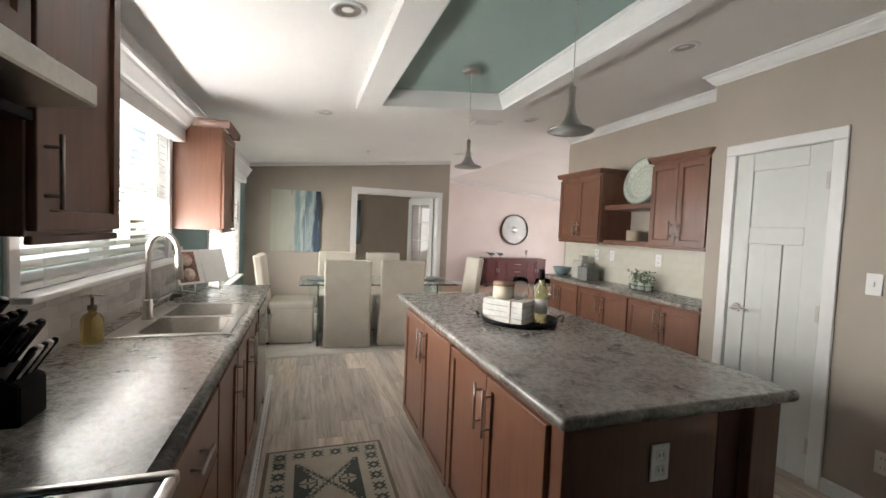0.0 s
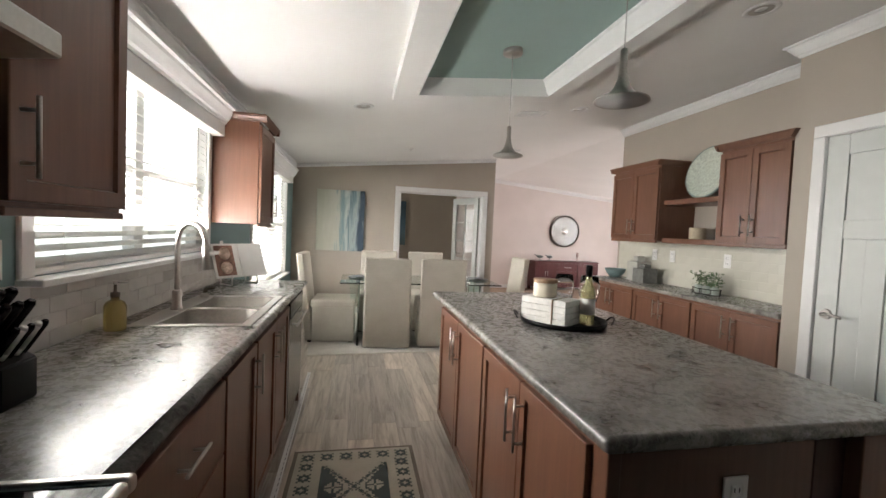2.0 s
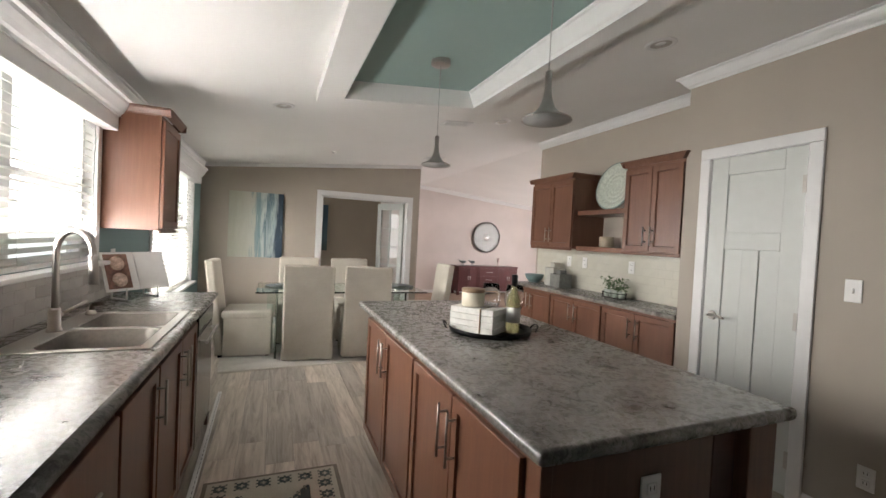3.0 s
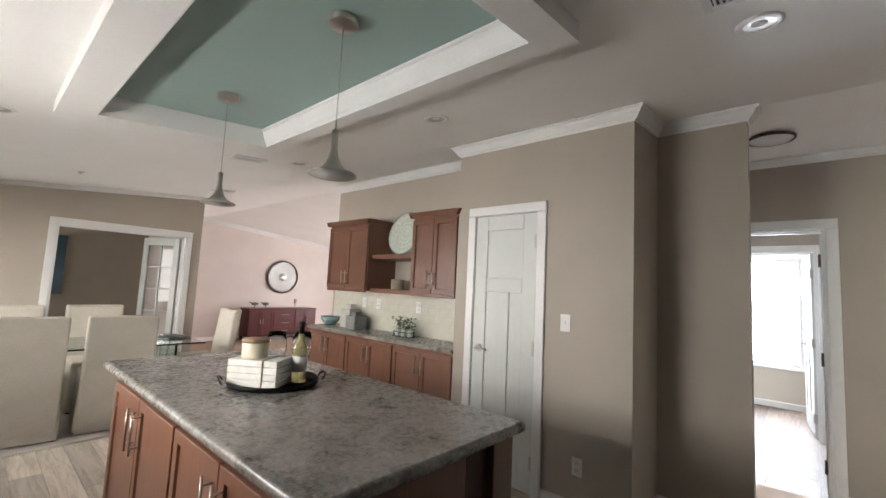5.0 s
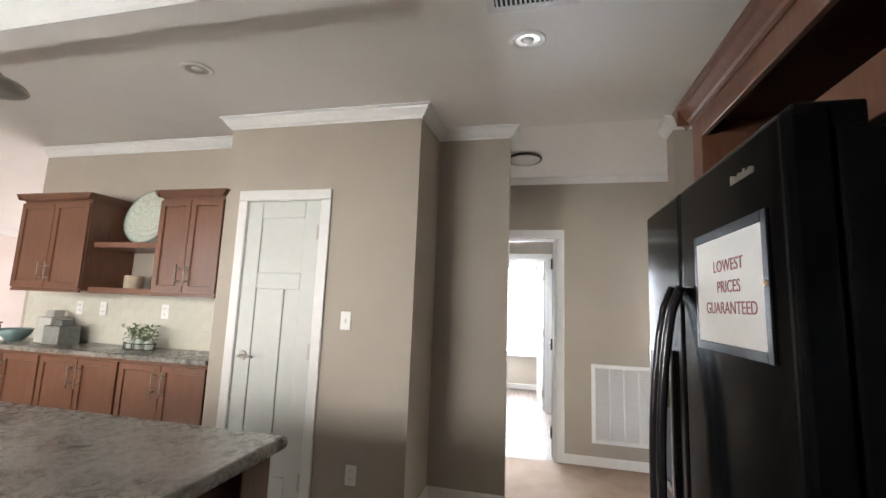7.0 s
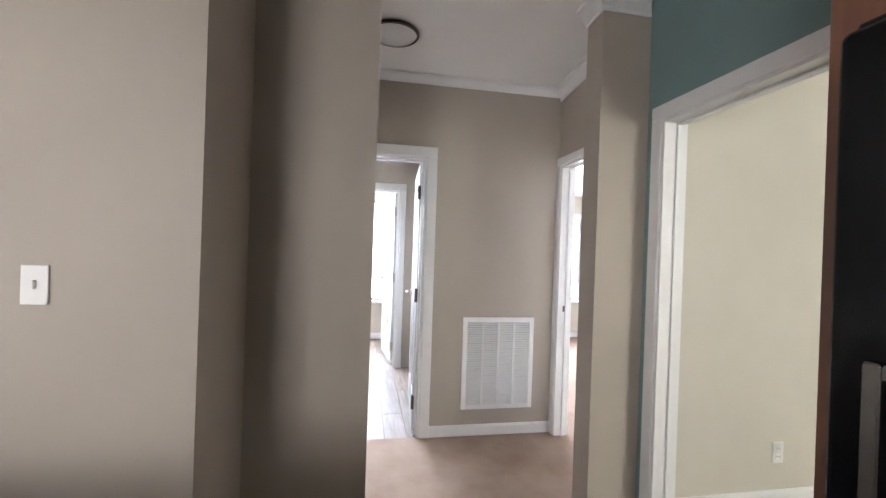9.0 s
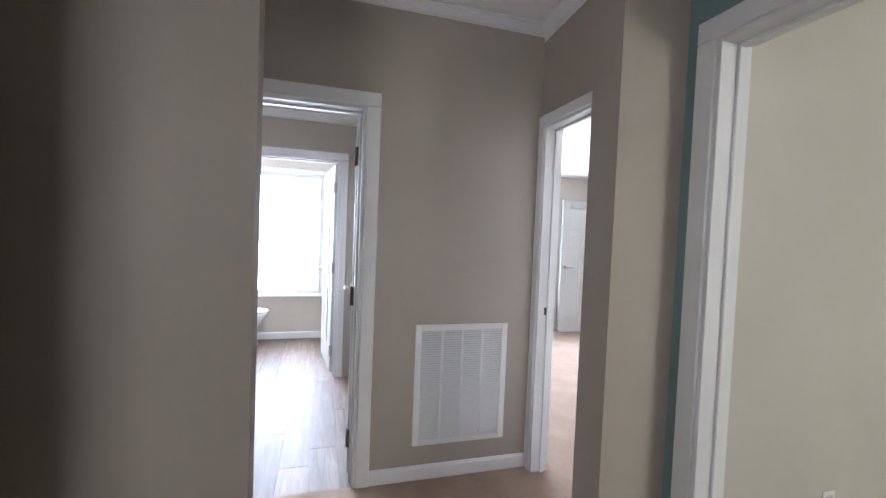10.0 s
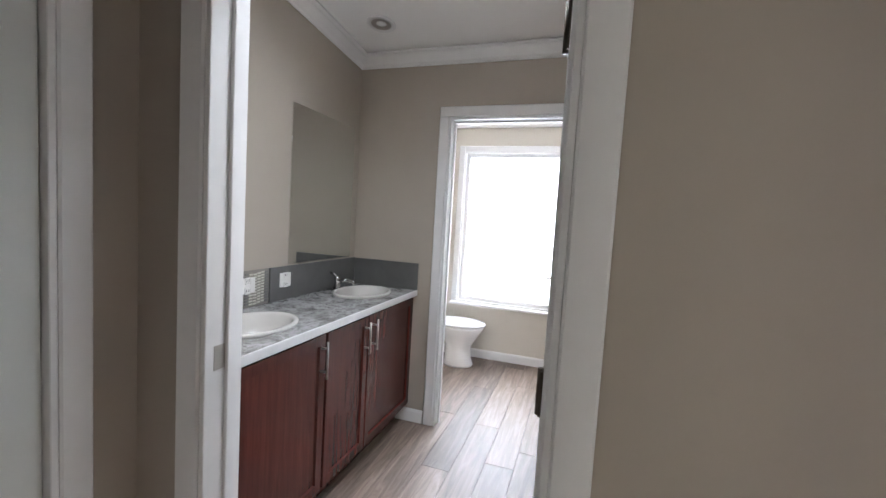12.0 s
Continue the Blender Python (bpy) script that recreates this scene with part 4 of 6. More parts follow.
def soap_dispenser():
    s = thing("soap_dispenser", pose(0.075, 2.765, CT), "amber glass soap dispenser with a chrome pump", "soap dispenser")
    b2 = B()
    lathe(b2, [(0.0, 0.0), (0.036, 0.0), (0.038, 0.006), (0.038, 0.095), (0.030, 0.112), (0.014, 0.122), (0.014, 0.132), (0.0, 0.132)], 28)
    part("bottle", b2, AMBER, s)
    b2 = B()
    lathe(b2, [(0.0, 0.132), (0.016, 0.132), (0.016, 0.15), (0.006, 0.153), (0.005, 0.185), (0.0, 0.185)], 20)
    part("collar", b2, BRONZE, s)
    b2 = B()
    tube(b2, (0, 0, 0.182), (0, 0, 0.196), 0.009)
    tube(b2, (0, 0, 0.192), (0.045, 0.012, 0.188), 0.005, 0.004)
    part("pump", b2, NICKEL, s)


AMBER, nt_, b_ = nodes_of("amber_soap", 0.08)
b_.inputs["Base Color"].default_value = (0.78, 0.62, 0.25, 1)
b_.inputs["Transmission Weight"].default_value = 0.8
soap_dispenser()


def knife_block():
    k = thing("knife_block", pose(0.15, 2.03, CT, 0, 0, 0), "black knife block full of black-handled knives", "knife block")
    b2 = B()
    vs = [b2.verts.new(p) for p in ((-0.10, -0.055, 0), (0.10, -0.055, 0), (0.10, 0.055, 0), (-0.10, 0.055, 0), (-0.06, -0.055, 0.20), (0.10, -0.055, 0.10), (0.10, 0.055, 0.10), (-0.06, 0.055, 0.20))]
    for q in ((0, 3, 2, 1), (4, 5, 6, 7), (0, 1, 5, 4), (1, 2, 6, 5), (2, 3, 7, 6), (3, 0, 4, 7)):
        b2.faces.new([vs[i] for i in q])
    bmesh.ops.bevel(b2, geom=b2.edges[:], offset=0.004, segments=2, affect='EDGES')
    part("block", b2, BLACKM, k)
    d = Vector((0.53, 0, 0.85)).normalized()
    for r, (x, z, ln, rad) in enumerate(((-0.045, 0.185, 0.125, 0.0125), (-0.005, 0.16, 0.12, 0.0115), (0.035, 0.137, 0.115, 0.0105), (0.075, 0.112, 0.085, 0.008))):
        for c in (range(3) if r < 3 else range(5)):
            y = (-0.036 + 0.036 * c) if r < 3 else (-0.044 + 0.022 * c)
            b2 = B()
            p = Vector((x, y, z))
            tube(b2, p, p + d * 0.02, rad * 0.9, rad, 12)
            tube(b2, p + d * 0.02, p + d * ln, rad, rad * 1.12, 12)
            tube(b2, p + d * ln, p + d * (ln + 0.008), rad * 1.12, rad * 0.7, 12)
            part("knife_handle", b2, STEEL if r == 3 and c % 2 else BLACKG, k)


knife_block()


def recipe_book():
    s = thing("cookbook_stand", pose(0.20, 4.13, CT, 0, 0, 50), "open cookbook on a clear acrylic stand", "cookbook")
    tilt = Matrix.Rotation(radians(-20), 4, 'X')
    for x0, x1, mat, nm in ((-0.20, -0.002, PAPER, "page"), (0.002, 0.20, PAPER, "page")):
        b2 = B()
        box(b2, x0, -0.012, 0.0, x1, 0.0, 0.25, 0.003, 1)
        b2.transform(Matrix.Translation((0, 0, 0.055)) @ tilt)
        part(nm, b2, mat, s, "white printed page")
    b2 = B()
    box(b2, -0.185, -0.014, 0.015, -0.045, -0.0125, 0.235)
    b2.transform(Matrix.Translation((0, 0, 0.055)) @ tilt)
    part("photograph", b2, PHOTO, s, "food photograph in brown and red")
    for cz in (0.07, 0.175):
        b2 = B()
        lathe(b2, [(0, 0.0), (0.04, 0.0), (0.045, 0.003), (0.0, 0.004)], 24)
        b2.transform(Matrix.Translation((0, 0, 0.055)) @ tilt @ Matrix.Translation((-0.115, -0.0145, cz)) @ Matrix.Rotation(radians(90), 4, 'X'))
        part("pictured_plate", b2, PHOTO2, s)
    for u in (-0.1, 0.1):
        b2 = B()
        tube(b2, (u, -0.03, 0.0), (u, -0.03, 0.075), 0.005)
        tube(b2, (u, -0.03, 0.004), (u, 0.10, 0.004), 0.005)
        tube(b2, (u, 0.10, 0.0), (u, 0.09, 0.26), 0.005)
        part("leg", b2, PLASTIC, s)


PHOTO = plain("dark_food_photo", (0.20, 0.10, 0.07), 0.4, 0, 0.5, 0.5, 40)
PHOTO2 = plain("pale_food_photo", (0.52, 0.38, 0.30), 0.4, 0, 0.5, 0.4, 60)
recipe_book()


def range_stove():
    r = thing("kitchen_range", pose(0.0, 0.925, 0.0), "black glass-top electric range", "range")
    b2 = B()
    box(b2, 0.01, 0.004, 0.0, 0.62, 0.758, 0.895, 0.004, 1)
    part("body", b2, BLACKG, r)
    b2 = B()
    for x0, y0, x1, y1 in ((0.06, 0.0, 0.655, 0.026), (0.06, 0.735, 0.655, 0.762), (0.632, 0.026, 0.655, 0.735)):
        box(b2, x0, y0, 0.897, x1, y1, 0.928, 0.009, 3)
    part("cooktop_rim", b2, STEEL, r, "polished steel rim")
    b2 = B()
    box(b2, 0.06, 0.026, 0.897, 0.632, 0.735, 0.921)
    part("cooktop", b2, GLASSTOP, r, "black glossy glass cooktop")
    b2 = B()
    box(b2, 0.625, 0.02, 0.16, 0.66, 0.74, 0.72, 0.008, 2)
    part("oven_door", b2, BLACKG, r)
    b2 = B()
    tube(b2, (0.70, 0.07, 0.70), (0.70, 0.69, 0.70), 0.011)
    for y in (0.1, 0.66):
        tube(b2, (0.66, y, 0.70), (0.70, y, 0.70), 0.008)
    part("oven_handle", b2, STEEL, r)
    b2 = B()
    box(b2, 0.01, 0.004, 0.90, 0.06, 0.758, 1.08, 0.01, 2)
    part("control_back", b2, BLACKG, r)


range_stove()


def hood():
    hd = thing("range_hood", pose(0.0, 1.045, 1.595), "brushed steel under-cabinet range hood", "range hood")
    b2 = B()
    vs = [b2.verts.new(p) for p in ((0, 0, 0.0), (0.468, 0, 0.055), (0.468, 0.76, 0.055), (0, 0.76, 0.0), (0, 0, 0.17), (0.468, 0, 0.10), (0.468, 0.76, 0.10), (0, 0.76, 0.17))]
    for q in ((0, 3, 2, 1), (4, 5, 6, 7), (0, 1, 5, 4), (1, 2, 6, 5), (2, 3, 7, 6), (3, 0, 4, 7)):
        b2.faces.new([vs[i] for i in q])
    bmesh.ops.bevel(b2, geom=b2.edges[:], offset=0.004, segments=1, affect='EDGES')
    part("canopy", b2, STEEL, hd)
    b2 = B()
    box(b2, 0.06, 0.08, 0.003, 0.40, 0.68, 0.020)
    part("filter", b2, BLACKM, hd)


hood()
UX = 0.305
upl = lambda y: pose(UX, y, 0, 0, 0, 90)
wall_unit(upl(1.045), 0.836, 0.303, 1.77, 2.27, "red-brown wall cabinet above the range hood", 2, "window side wall cabinets", None, False)
wall_unit(upl(1.885), 0.44, 0.303, 1.375, 2.27, "dark red-brown shaker wall cabinet", 1, "window side wall cabinets", 'r', False)
wall_unit(upl(4.07), 0.46, 0.303, 1.355, 2.085, "warm brown shaker wall cabinet beside the window", 1, "window side wall cabinets", 'l')


def plate(name, x, y, z, face, label, holes, w=0.072, hgt=0.118):
    """A switch or outlet plate; face: the direction its front looks, '+x', '-x', '+y' or '-y'."""
    rz = {'-y': 0, '+x': 90, '+y': 180, '-x': -90}[face]
    p = thing(name, pose(x, y, z, 0, 0, rz), label, name.replace("_", " "))
    b2 = B()
    box(b2, -w / 2, -0.006, -hgt / 2, w / 2, 0.0, hgt / 2, 0.003, 2)
    part("cover_plate", b2, PLASTIC, p)
    if holes == "switch":
        b2 = B()
        box(b2, -0.005, -0.016, -0.012, 0.005, -0.005, 0.014, 0.002, 1)
        part("toggle", b2, PLASTIC, p)
    else:
        for z2 in (-0.024, 0.024):
            b2 = B()
            box(b2, -0.017, -0.0085, z2 - 0.016, 0.017, -0.005, z2 + 0.016, 0.004, 2)
            part("receptacle", b2, PLASTIC, p)
            for u in (-0.007, 0.007):
                b2 = B()
                box(b2, u - 0.0012, -0.0092, z2 - 0.004, u + 0.0012, -0.0083, z2 + 0.008)
                part("slot", b2, BLACKM, p)


plate("wall_outlet", 0.002, 2.17, 1.225, '+x', "white outlet on the teal wall above the counter", "outlet")
plate("wall_outlet", 0.002, 2.29, 1.225, '+x', "white outlet on the teal wall above the counter", "outlet")
plate("wall_outlet", 0.002, 4.30, 1.16, '+x', "white outlet under the wall cabinet", "outlet")
plate("light_switch", PX - 0.001, 2.124, 1.232, '-x', "white light switch beside the pantry door", "switch")
plate("wall_outlet", PX - 0.001, 2.023, 0.307, '-x', "white outlet low on the pantry wall", "outlet")
plate("wall_outlet", 4.299, -1.148, 0.295, '-x', "white outlet low on the cream wall", "outlet")


# ---------------------------------------------------------------- island
IXL, IYN, IYF, IXRR = 1.573, 1.712, 3.945, 2.552
isl = lambda y: pose(IXL + 0.03, y, 0, 0, 0, -90)
base_unit(isl(2.68), 0.878, 0.55, "red-brown shaker island cabinet with two doors", 2, group="island cabinets", name="island_cabinet", top=0.873, hz=0.19)
base_unit(isl(3.655), 0.973, 0.55, "red-brown shaker island cabinet with two doors", 2, group="island cabinets", name="island_cabinet", top=0.873, hz=0.19)
isl_end = thing("island_end_panel", pose(0, 0, 0), "dark red-brown panel at the end of the island", "panel")
b2 = B()
box(b2, IXL + 0.03, 1.742, 0.0, 2.20, 1.80, 0.873, 0.003, 1)
part("panel_board", b2, WOOD, isl_end)
b2 = B()
box(b2, IXL + 0.024, 1.738, 0.0, IXL + 0.06, 1.80, 0.872, 0.004, 2)
part("corner_stile", b2, WOOD, isl_end)
# added board that closes the gap; its dark wood stands for shade there
b2 = B()
box(b2, 2.201, 1.782, 0.0, 2.366, 1.80, 0.872, 0.002, 1)
part("recessed_board", b2, WOOD_SHADE, isl_end, "board set back between panel and post, darkened as if in shade")
for y0 in (1.742, 3.57):
    post = thing("island_post", pose(2.432, y0 + 0.04, 0), "square red-brown post under the island top", "post", "island posts")
    b2 = B()
    box(b2, -0.066, -0.04, 0.0, 0.066, 0.04, 0.873, 0.004, 2)
    part("post_shaft", b2, WOOD, post)
    b2 = B()
    box(b2, -0.072, -0.046, 0.0, 0.072, 0.046, 0.09, 0.004, 2)
    part("post_base", b2, WOOD, post)
b2 = B()
box(b2, 2.202, 1.742, 0.0, 2.215, 3.655, 0.873, 0.002, 1)
solid("island_back_panel", b2, WOOD_SHADE, "red-brown back panel of the island, darkened as if in shade", "panel")
top = B()
box(top, IXL, IYN, 0.873, IXRR, IYF, CT)
bmesh.ops.bevel(top, geom=top.edges[:], offset=0.018, segments=5, profile=0.5, affect='EDGES')
for fc in top.faces:
    fc.smooth = fc.calc_area() < 0.09
solid("island_countertop", top, COUNTER, "grey mottled stone-look laminate island top with a rolled edge", "countertop")
plate("wall_outlet", 1.955, 1.741, 0.728, '-y', "white outlet on the end of the island", "outlet")

TR = (2.07, 2.88)


def tray():
    t = thing("serving_tray", pose(TR[0], TR[1], CT), "round black metal serving tray with handles", "tray")
    b2 = B()
    lathe(b2, [(0, 0.0), (0.195, 0.0), (0.206, 0.006), (0.216, 0.028), (0.219, 0.028), (0.212, 0.004), (0.198, 0.0005), (0.196, 0.004), (0, 0.004)], 40)
    part("dish", b2, BLACKM, t)
    for s in (-1, 1):
        b2 = B()
        pts = []
        for i in range(9):
            a = math.pi * i / 8
            pts.append((0.058 * math.cos(a), 0, 0.036 * math.sin(a) + 0.022))
        sweep(b2, pts, 0.004, 8)
        b2.transform(Matrix.Rotation(radians(68), 4, 'Z') @ Matrix.Translation((0, s * 0.217, 0)) @ Matrix.Rotation(radians(-35 * s), 4, 'X'))
        part("handle", b2, BLACKM, t)


tray()


def book_stack():
    s = thing("book_stack", pose(2.006, 2.895, CT + 0.0045, 0, 0, -54), "stack of white bound books tied with twine", "books")
    z = 0.0
    for i, (w, d, hh) in enumerate(((0.25, 0.168, 0.033), (0.249, 0.166, 0.031), (0.25, 0.167, 0.032), (0.248, 0.165, 0.031))):
        b2 = B()
        box(b2, -w / 2, -d / 2, z, w / 2, d / 2, z + hh - 0.001, 0.004, 2)
        part("book", b2, PAPERW, s)
        z += hh
    b2 = B()
    box(b2, 0.05, -0.088, -0.002, 0.056, 0.088, z + 0.001, 0.001, 1)
    part("twine", b2, TWINE, s)


PAPERW = plain("whitewashed_board", (0.70, 0.68, 0.64), 0.7, 0, 0.3, 0.1, 30)
TWINE = plain("jute_twine", (0.30, 0.22, 0.14), 0.9)
book_stack()


def candle():
    c = thing("jar_candle", pose(1.982, 2.918, CT + 0.1318), "cream jar candle with a wooden lid on the books", "candle")
    b2 = B()
    lathe(b2, [(0, 0), (0.056, 0), (0.060, 0.004), (0.061, 0.072), (0.058, 0.074), (0, 0.074)], 32)
    part("jar", b2, WAX, c)
    b2 = B()
    lathe(b2, [(0, 0.074), (0.062, 0.074), (0.063, 0.077), (0.063, 0.090), (0.060, 0.093), (0, 0.093)], 32)
    part("lid", b2, LIDW, c, "brown wooden lid")


WAX = plain("cream_wax", (0.66, 0.60, 0.48), 0.35)
LIDW = wood("lid_wood", (0.20, 0.12, 0.07), (0.34, 0.22, 0.14), 0.5, (30, 2, 2))
candle()


def wine_bottle():
    w = thing("wine_bottle", pose(2.175, 2.825, CT + 0.0045), "pale green bottle of white wine with a cream label", "bottle")
    b2 = B()
    lathe(b2, [(0, 0), (0.033, 0), (0.037, 0.005), (0.037, 0.165), (0.033, 0.185), (0.018, 0.215), (0.0145, 0.235), (0.0145, 0.295), (0, 0.295)], 32)
    part("glass_body", b2, WINE, w)
    b2 = B()
    lathe(b2, [(0.0375, 0.055), (0.0382, 0.055), (0.0382, 0.135), (0.0375, 0.135)], 32)
    part("label_band", b2, PAPER, w)
    b2 = B()
    lathe(b2, [(0, 0.245), (0.0158, 0.245), (0.0158, 0.302), (0.014, 0.304), (0, 0.304)], 24)
    part("capsule", b2, BLACKM, w, "black foil capsule")


WINE, nt_, b_ = nodes_of("pale_wine_glass", 0.04)
b_.inputs["Base Color"].default_value = (0.90, 0.86, 0.48, 1)
b_.inputs["Transmission Weight"].default_value = 0.72
wine_bottle()


def wine_glass(x, y):
    g = thing("wine_glass", pose(x, y, CT + 0.0045), "clear stemmed wine glass on the tray", "glass")
    b2 = B()
    lathe(b2, [(0, 0), (0.034, 0), (0.034, 0.002), (0.006, 0.006), (0.004, 0.012), (0.004, 0.075), (0.010, 0.083), (0.042, 0.108), (0.054, 0.148), (0.051, 0.195), (0.043, 0.238), (0.0412, 0.238), (0.0492, 0.195), (0.0522, 0.148), (0.041, 0.110), (0, 0.086)], 32)
    part("bowl", b2, GLASS, g)


wine_glass(2.125, 2.985)
wine_glass(2.235, 2.915)


# ---------------------------------------------------------------- pendants and ceiling fittings
def pendant(x, y):
    zc = ceil_z(x) + RISE
    p = thing("pendant_light", pose(x, y, 0), "brushed nickel trumpet pendant light on a thin cord", "pendant light", "island pendants")
    b2 = B()
    lathe(b2, [(0, zc + 0.02), (0.062, zc + 0.02), (0.062, zc - 0.028), (0.058, zc - 0.032), (0, zc - 0.032)], 32)
    part("canopy", b2, NICKEL, p)
    b2 = B()
    tube(b2, (0, 0, 2.02), (0, 0, zc - 0.03), 0.0025, None, 8)
    part("cord", b2, CORD, p)
    b2 = B()
    lathe(b2, [(0.0, 2.055), (0.010, 2.055), (0.013, 2.05), (0.013, 1.985), (0.018, 1.95), (0.03, 1.915), (0.052, 1.890), (0.092, 1.873), (0.097, 1.866), (0.094, 1.864), (0.05, 1.884), (0.026, 1.91), (0.0, 1.94)], 40)
    part("shade", b2, NICKEL, p)
    b2 = B()
    lathe(b2, [(0, 1.866), (0.088, 1.866), (0.090, 1.869), (0.0, 1.87)], 40)
    part("diffuser", b2, DIFF, p, "frosted diffuser, unlit")


CORD = plain("cord", (0.45, 0.44, 0.43), 0.5)
DIFF = plain("frosted_diffuser", (0.42, 0.41, 0.40), 0.5)
pendant(1.938, 3.47)
pendant(1.938, 2.285)


def can_light(x, y):
    z = ceil_z(x)
    sl = math.degrees(math.atan2(RIDGE_Z - EAVE_Z, RIDGE_X)) * (1 if x < RIDGE_X else -1)
    c = thing("recessed_light", pose(x, y, z - 0.001, 0, -sl, 0), "white recessed ceiling light, unlit", "recessed light", "recessed lights")
    b2 = B()
    lathe(b2, [(0.085, 0.0), (0.085, -0.004), (0.078, -0.008), (0.060, -0.006), (0.056, 0.0)], 36)
    part("trim_ring", b2, TRIM, c)
    b2 = B()
    lathe(b2, [(0.058, -0.004), (0.050, -0.0025), (0.034, -0.0015), (0.0, -0.0012)], 36)
    part("reflector", b2, NICKEL, c)
    b2 = B()
    lathe(b2, [(0.0, -0.006), (0.018, -0.0055), (0.03, -0.003), (0.03, -0.001), (0, -0.001)], 24)
    part("bulb", b2, PORC, c)


for x, y in ((3.03, 2.755), (3.078, 0.977), (3.06, 4.63), (1.02, 4.56), (1.04, 2.725), (6.5, -2.0), (6.75, 1.92)):
    can_light(x, y)


def vent(x, y, w, d, name="ceiling_vent"):
    z = ceil_z(x)
    sl = math.degrees(math.atan2(RIDGE_Z - EAVE_Z, RIDGE_X)) * (1 if x < RIDGE_X else -1)
    v = thing(name, pose(x, y, z - 0.001, 0, -sl, 0), "white slotted ceiling air vent", "vent")
    b2 = B()
    f = 0.03
    for a, b, c, e in ((-w / 2, -d / 2, w / 2, -d / 2 + f), (-w / 2, d / 2 - f, w / 2, d / 2), (-w / 2, -d / 2 + f, -w / 2 + f, d / 2 - f), (w / 2 - f, -d / 2 + f, w / 2, d / 2 - f)):
        box(b2, a, b, -0.010, c, e, 0.0, 0.002, 1)
    part("frame", b2, TRIM, v)
    b2 = B()
    box(b2, -w / 2 + f, -d / 2 + f, -0.003, w / 2 - f, d / 2 - f, -0.001)
    part("backing", b2, BLACKM, v)
    n = int((d - 2 * f) / 0.018)
    for i in range(n):
        y0 = -d / 2 + f + (i + 0.5) * (d - 2 * f) / n
        b2 = B()
        box(b2, -w / 2 + f, y0 - 0.005, -0.008, w / 2 - f, y0 + 0.003, -0.0035)
        part("slat", b2, TRIM, v)


vent(2.63, 4.78, 0.30, 0.16)
vent(2.75, 0.95, 0.16, 0.36)
vent(3.17, 6.86, 0.30, 0.14)
b2 = B()
lathe(b2, [(0, 0.001), (0.034, 0.001), (0.034, -0.006), (0.016, -0.012), (0.008, -0.03), (0, -0.032)], 24, at=(1.67, 6.58, ceil_z(1.67)))
solid("ceiling_hook", b2, PLASTIC, "small white hook plate on the dining room ceiling", "ceiling hook")


# ---------------------------------------------------------------- bar cabinets
BF = 3.785
barp = lambda y: pose(BF, y, 0, 0, 0, -90)
y = 3.13
for i, w in enumerate((0.755, 0.755, 0.755)):
    base_unit(barp(y + w), w, 0.37, "red-brown shaker bar base cabinet with two doors", 2, group="bar cabinets")
    y += w + 0.002
b2 = B()
box(b2, 3.752, 3.128, 0.877, BX - 0.002, 5.42, CT, 0.010, 3)
solid("bar_countertop", b2, COUNTER, "grey mottled laminate bar countertop", "countertop")
wu = lambda y: pose(3.78, y, 0, 0, 0, -90)
wall_unit(wu(5.075), 0.715, 0.398, 1.36, 2.085, "red-brown shaker wall cabinet above the bar", 2, "bar wall cabinets")
wall_unit(wu(3.69), 0.56, 0.398, 1.36, 2.085, "red-brown shaker wall cabinet above the bar", 2, "bar wall cabinets")
for z in (1.345, 1.70):
    b2 = B()
    box(b2, 3.83, 3.692, z, BX - 0.002, 4.358, z + 0.045, 0.003, 1)
    solid("wall_shelf", b2, WOOD, "thick red-brown shelf between the bar cabinets", "shelf", "", "bar shelves")


def charger(m):
    c = thing("decorative_plate", m, "large pale green wicker-patterned round plate leaning on the wall", "plate")
    b2 = B()
    lathe(b2, [(0, 0.0), (0.155, 0.0), (0.165, 0.012), (0.205, 0.026), (0.212, 0.024), (0.212, 0.018), (0.17, 0.004), (0.158, -0.008), (0, -0.008)], 48)
    part("plate", b2, CELADON, c)
    b2 = B()
    lathe(b2, [(0.205, 0.026), (0.214, 0.028), (0.219, 0.02), (0.214, 0.014)], 48)
    part("rim", b2, CELDARK, c)
    for r in (0.04, 0.08, 0.12):
        b2 = B()
        lathe(b2, [(r, 0.0005), (r + 0.012, 0.003), (r + 0.024, 0.0005)], 48)
        part("ring", b2, CELADON, c)


CELADON = plain("celadon_glaze", (0.50, 0.54, 0.47), 0.4, 0, 0.5, 0.2, 50)
CELDARK = plain("dark_celadon_rim", (0.20, 0.25, 0.23), 0.45, 0, 0.5, 0.25, 40)
charger(pose(4.045, 4.08, 1.745 + 0.241, 0, -78, 0) @ Matrix.Scale(1.10, 4))

b2 = B()
lathe(b2, [(0, 0), (0.062, 0), (0.068, 0.01), (0.068, 0.10), (0.064, 0.105), (0.060, 0.10), (0.060, 0.015), (0, 0.012)], 32, at=(4.02, 4.14, 1.39))
solid("storage_pot", b2, plain("oat_stoneware", (0.40, 0.33, 0.24), 0.6, 0, 0.4, 0.1, 40), "tan stoneware pot on the lower shelf", "pot")
b2 = B()
box(b2, -0.010, -0.075, 0, 0.010, 0.075, 0.19, 0.003, 1)
b2.transform(pose(4.09, 3.88, 1.392, 0, 14, 0))
solid("picture_frame", b2, plain("grey_wood_frame", (0.16, 0.16, 0.16), 0.6), "small dark frame leaning on the shelf", "picture frame")


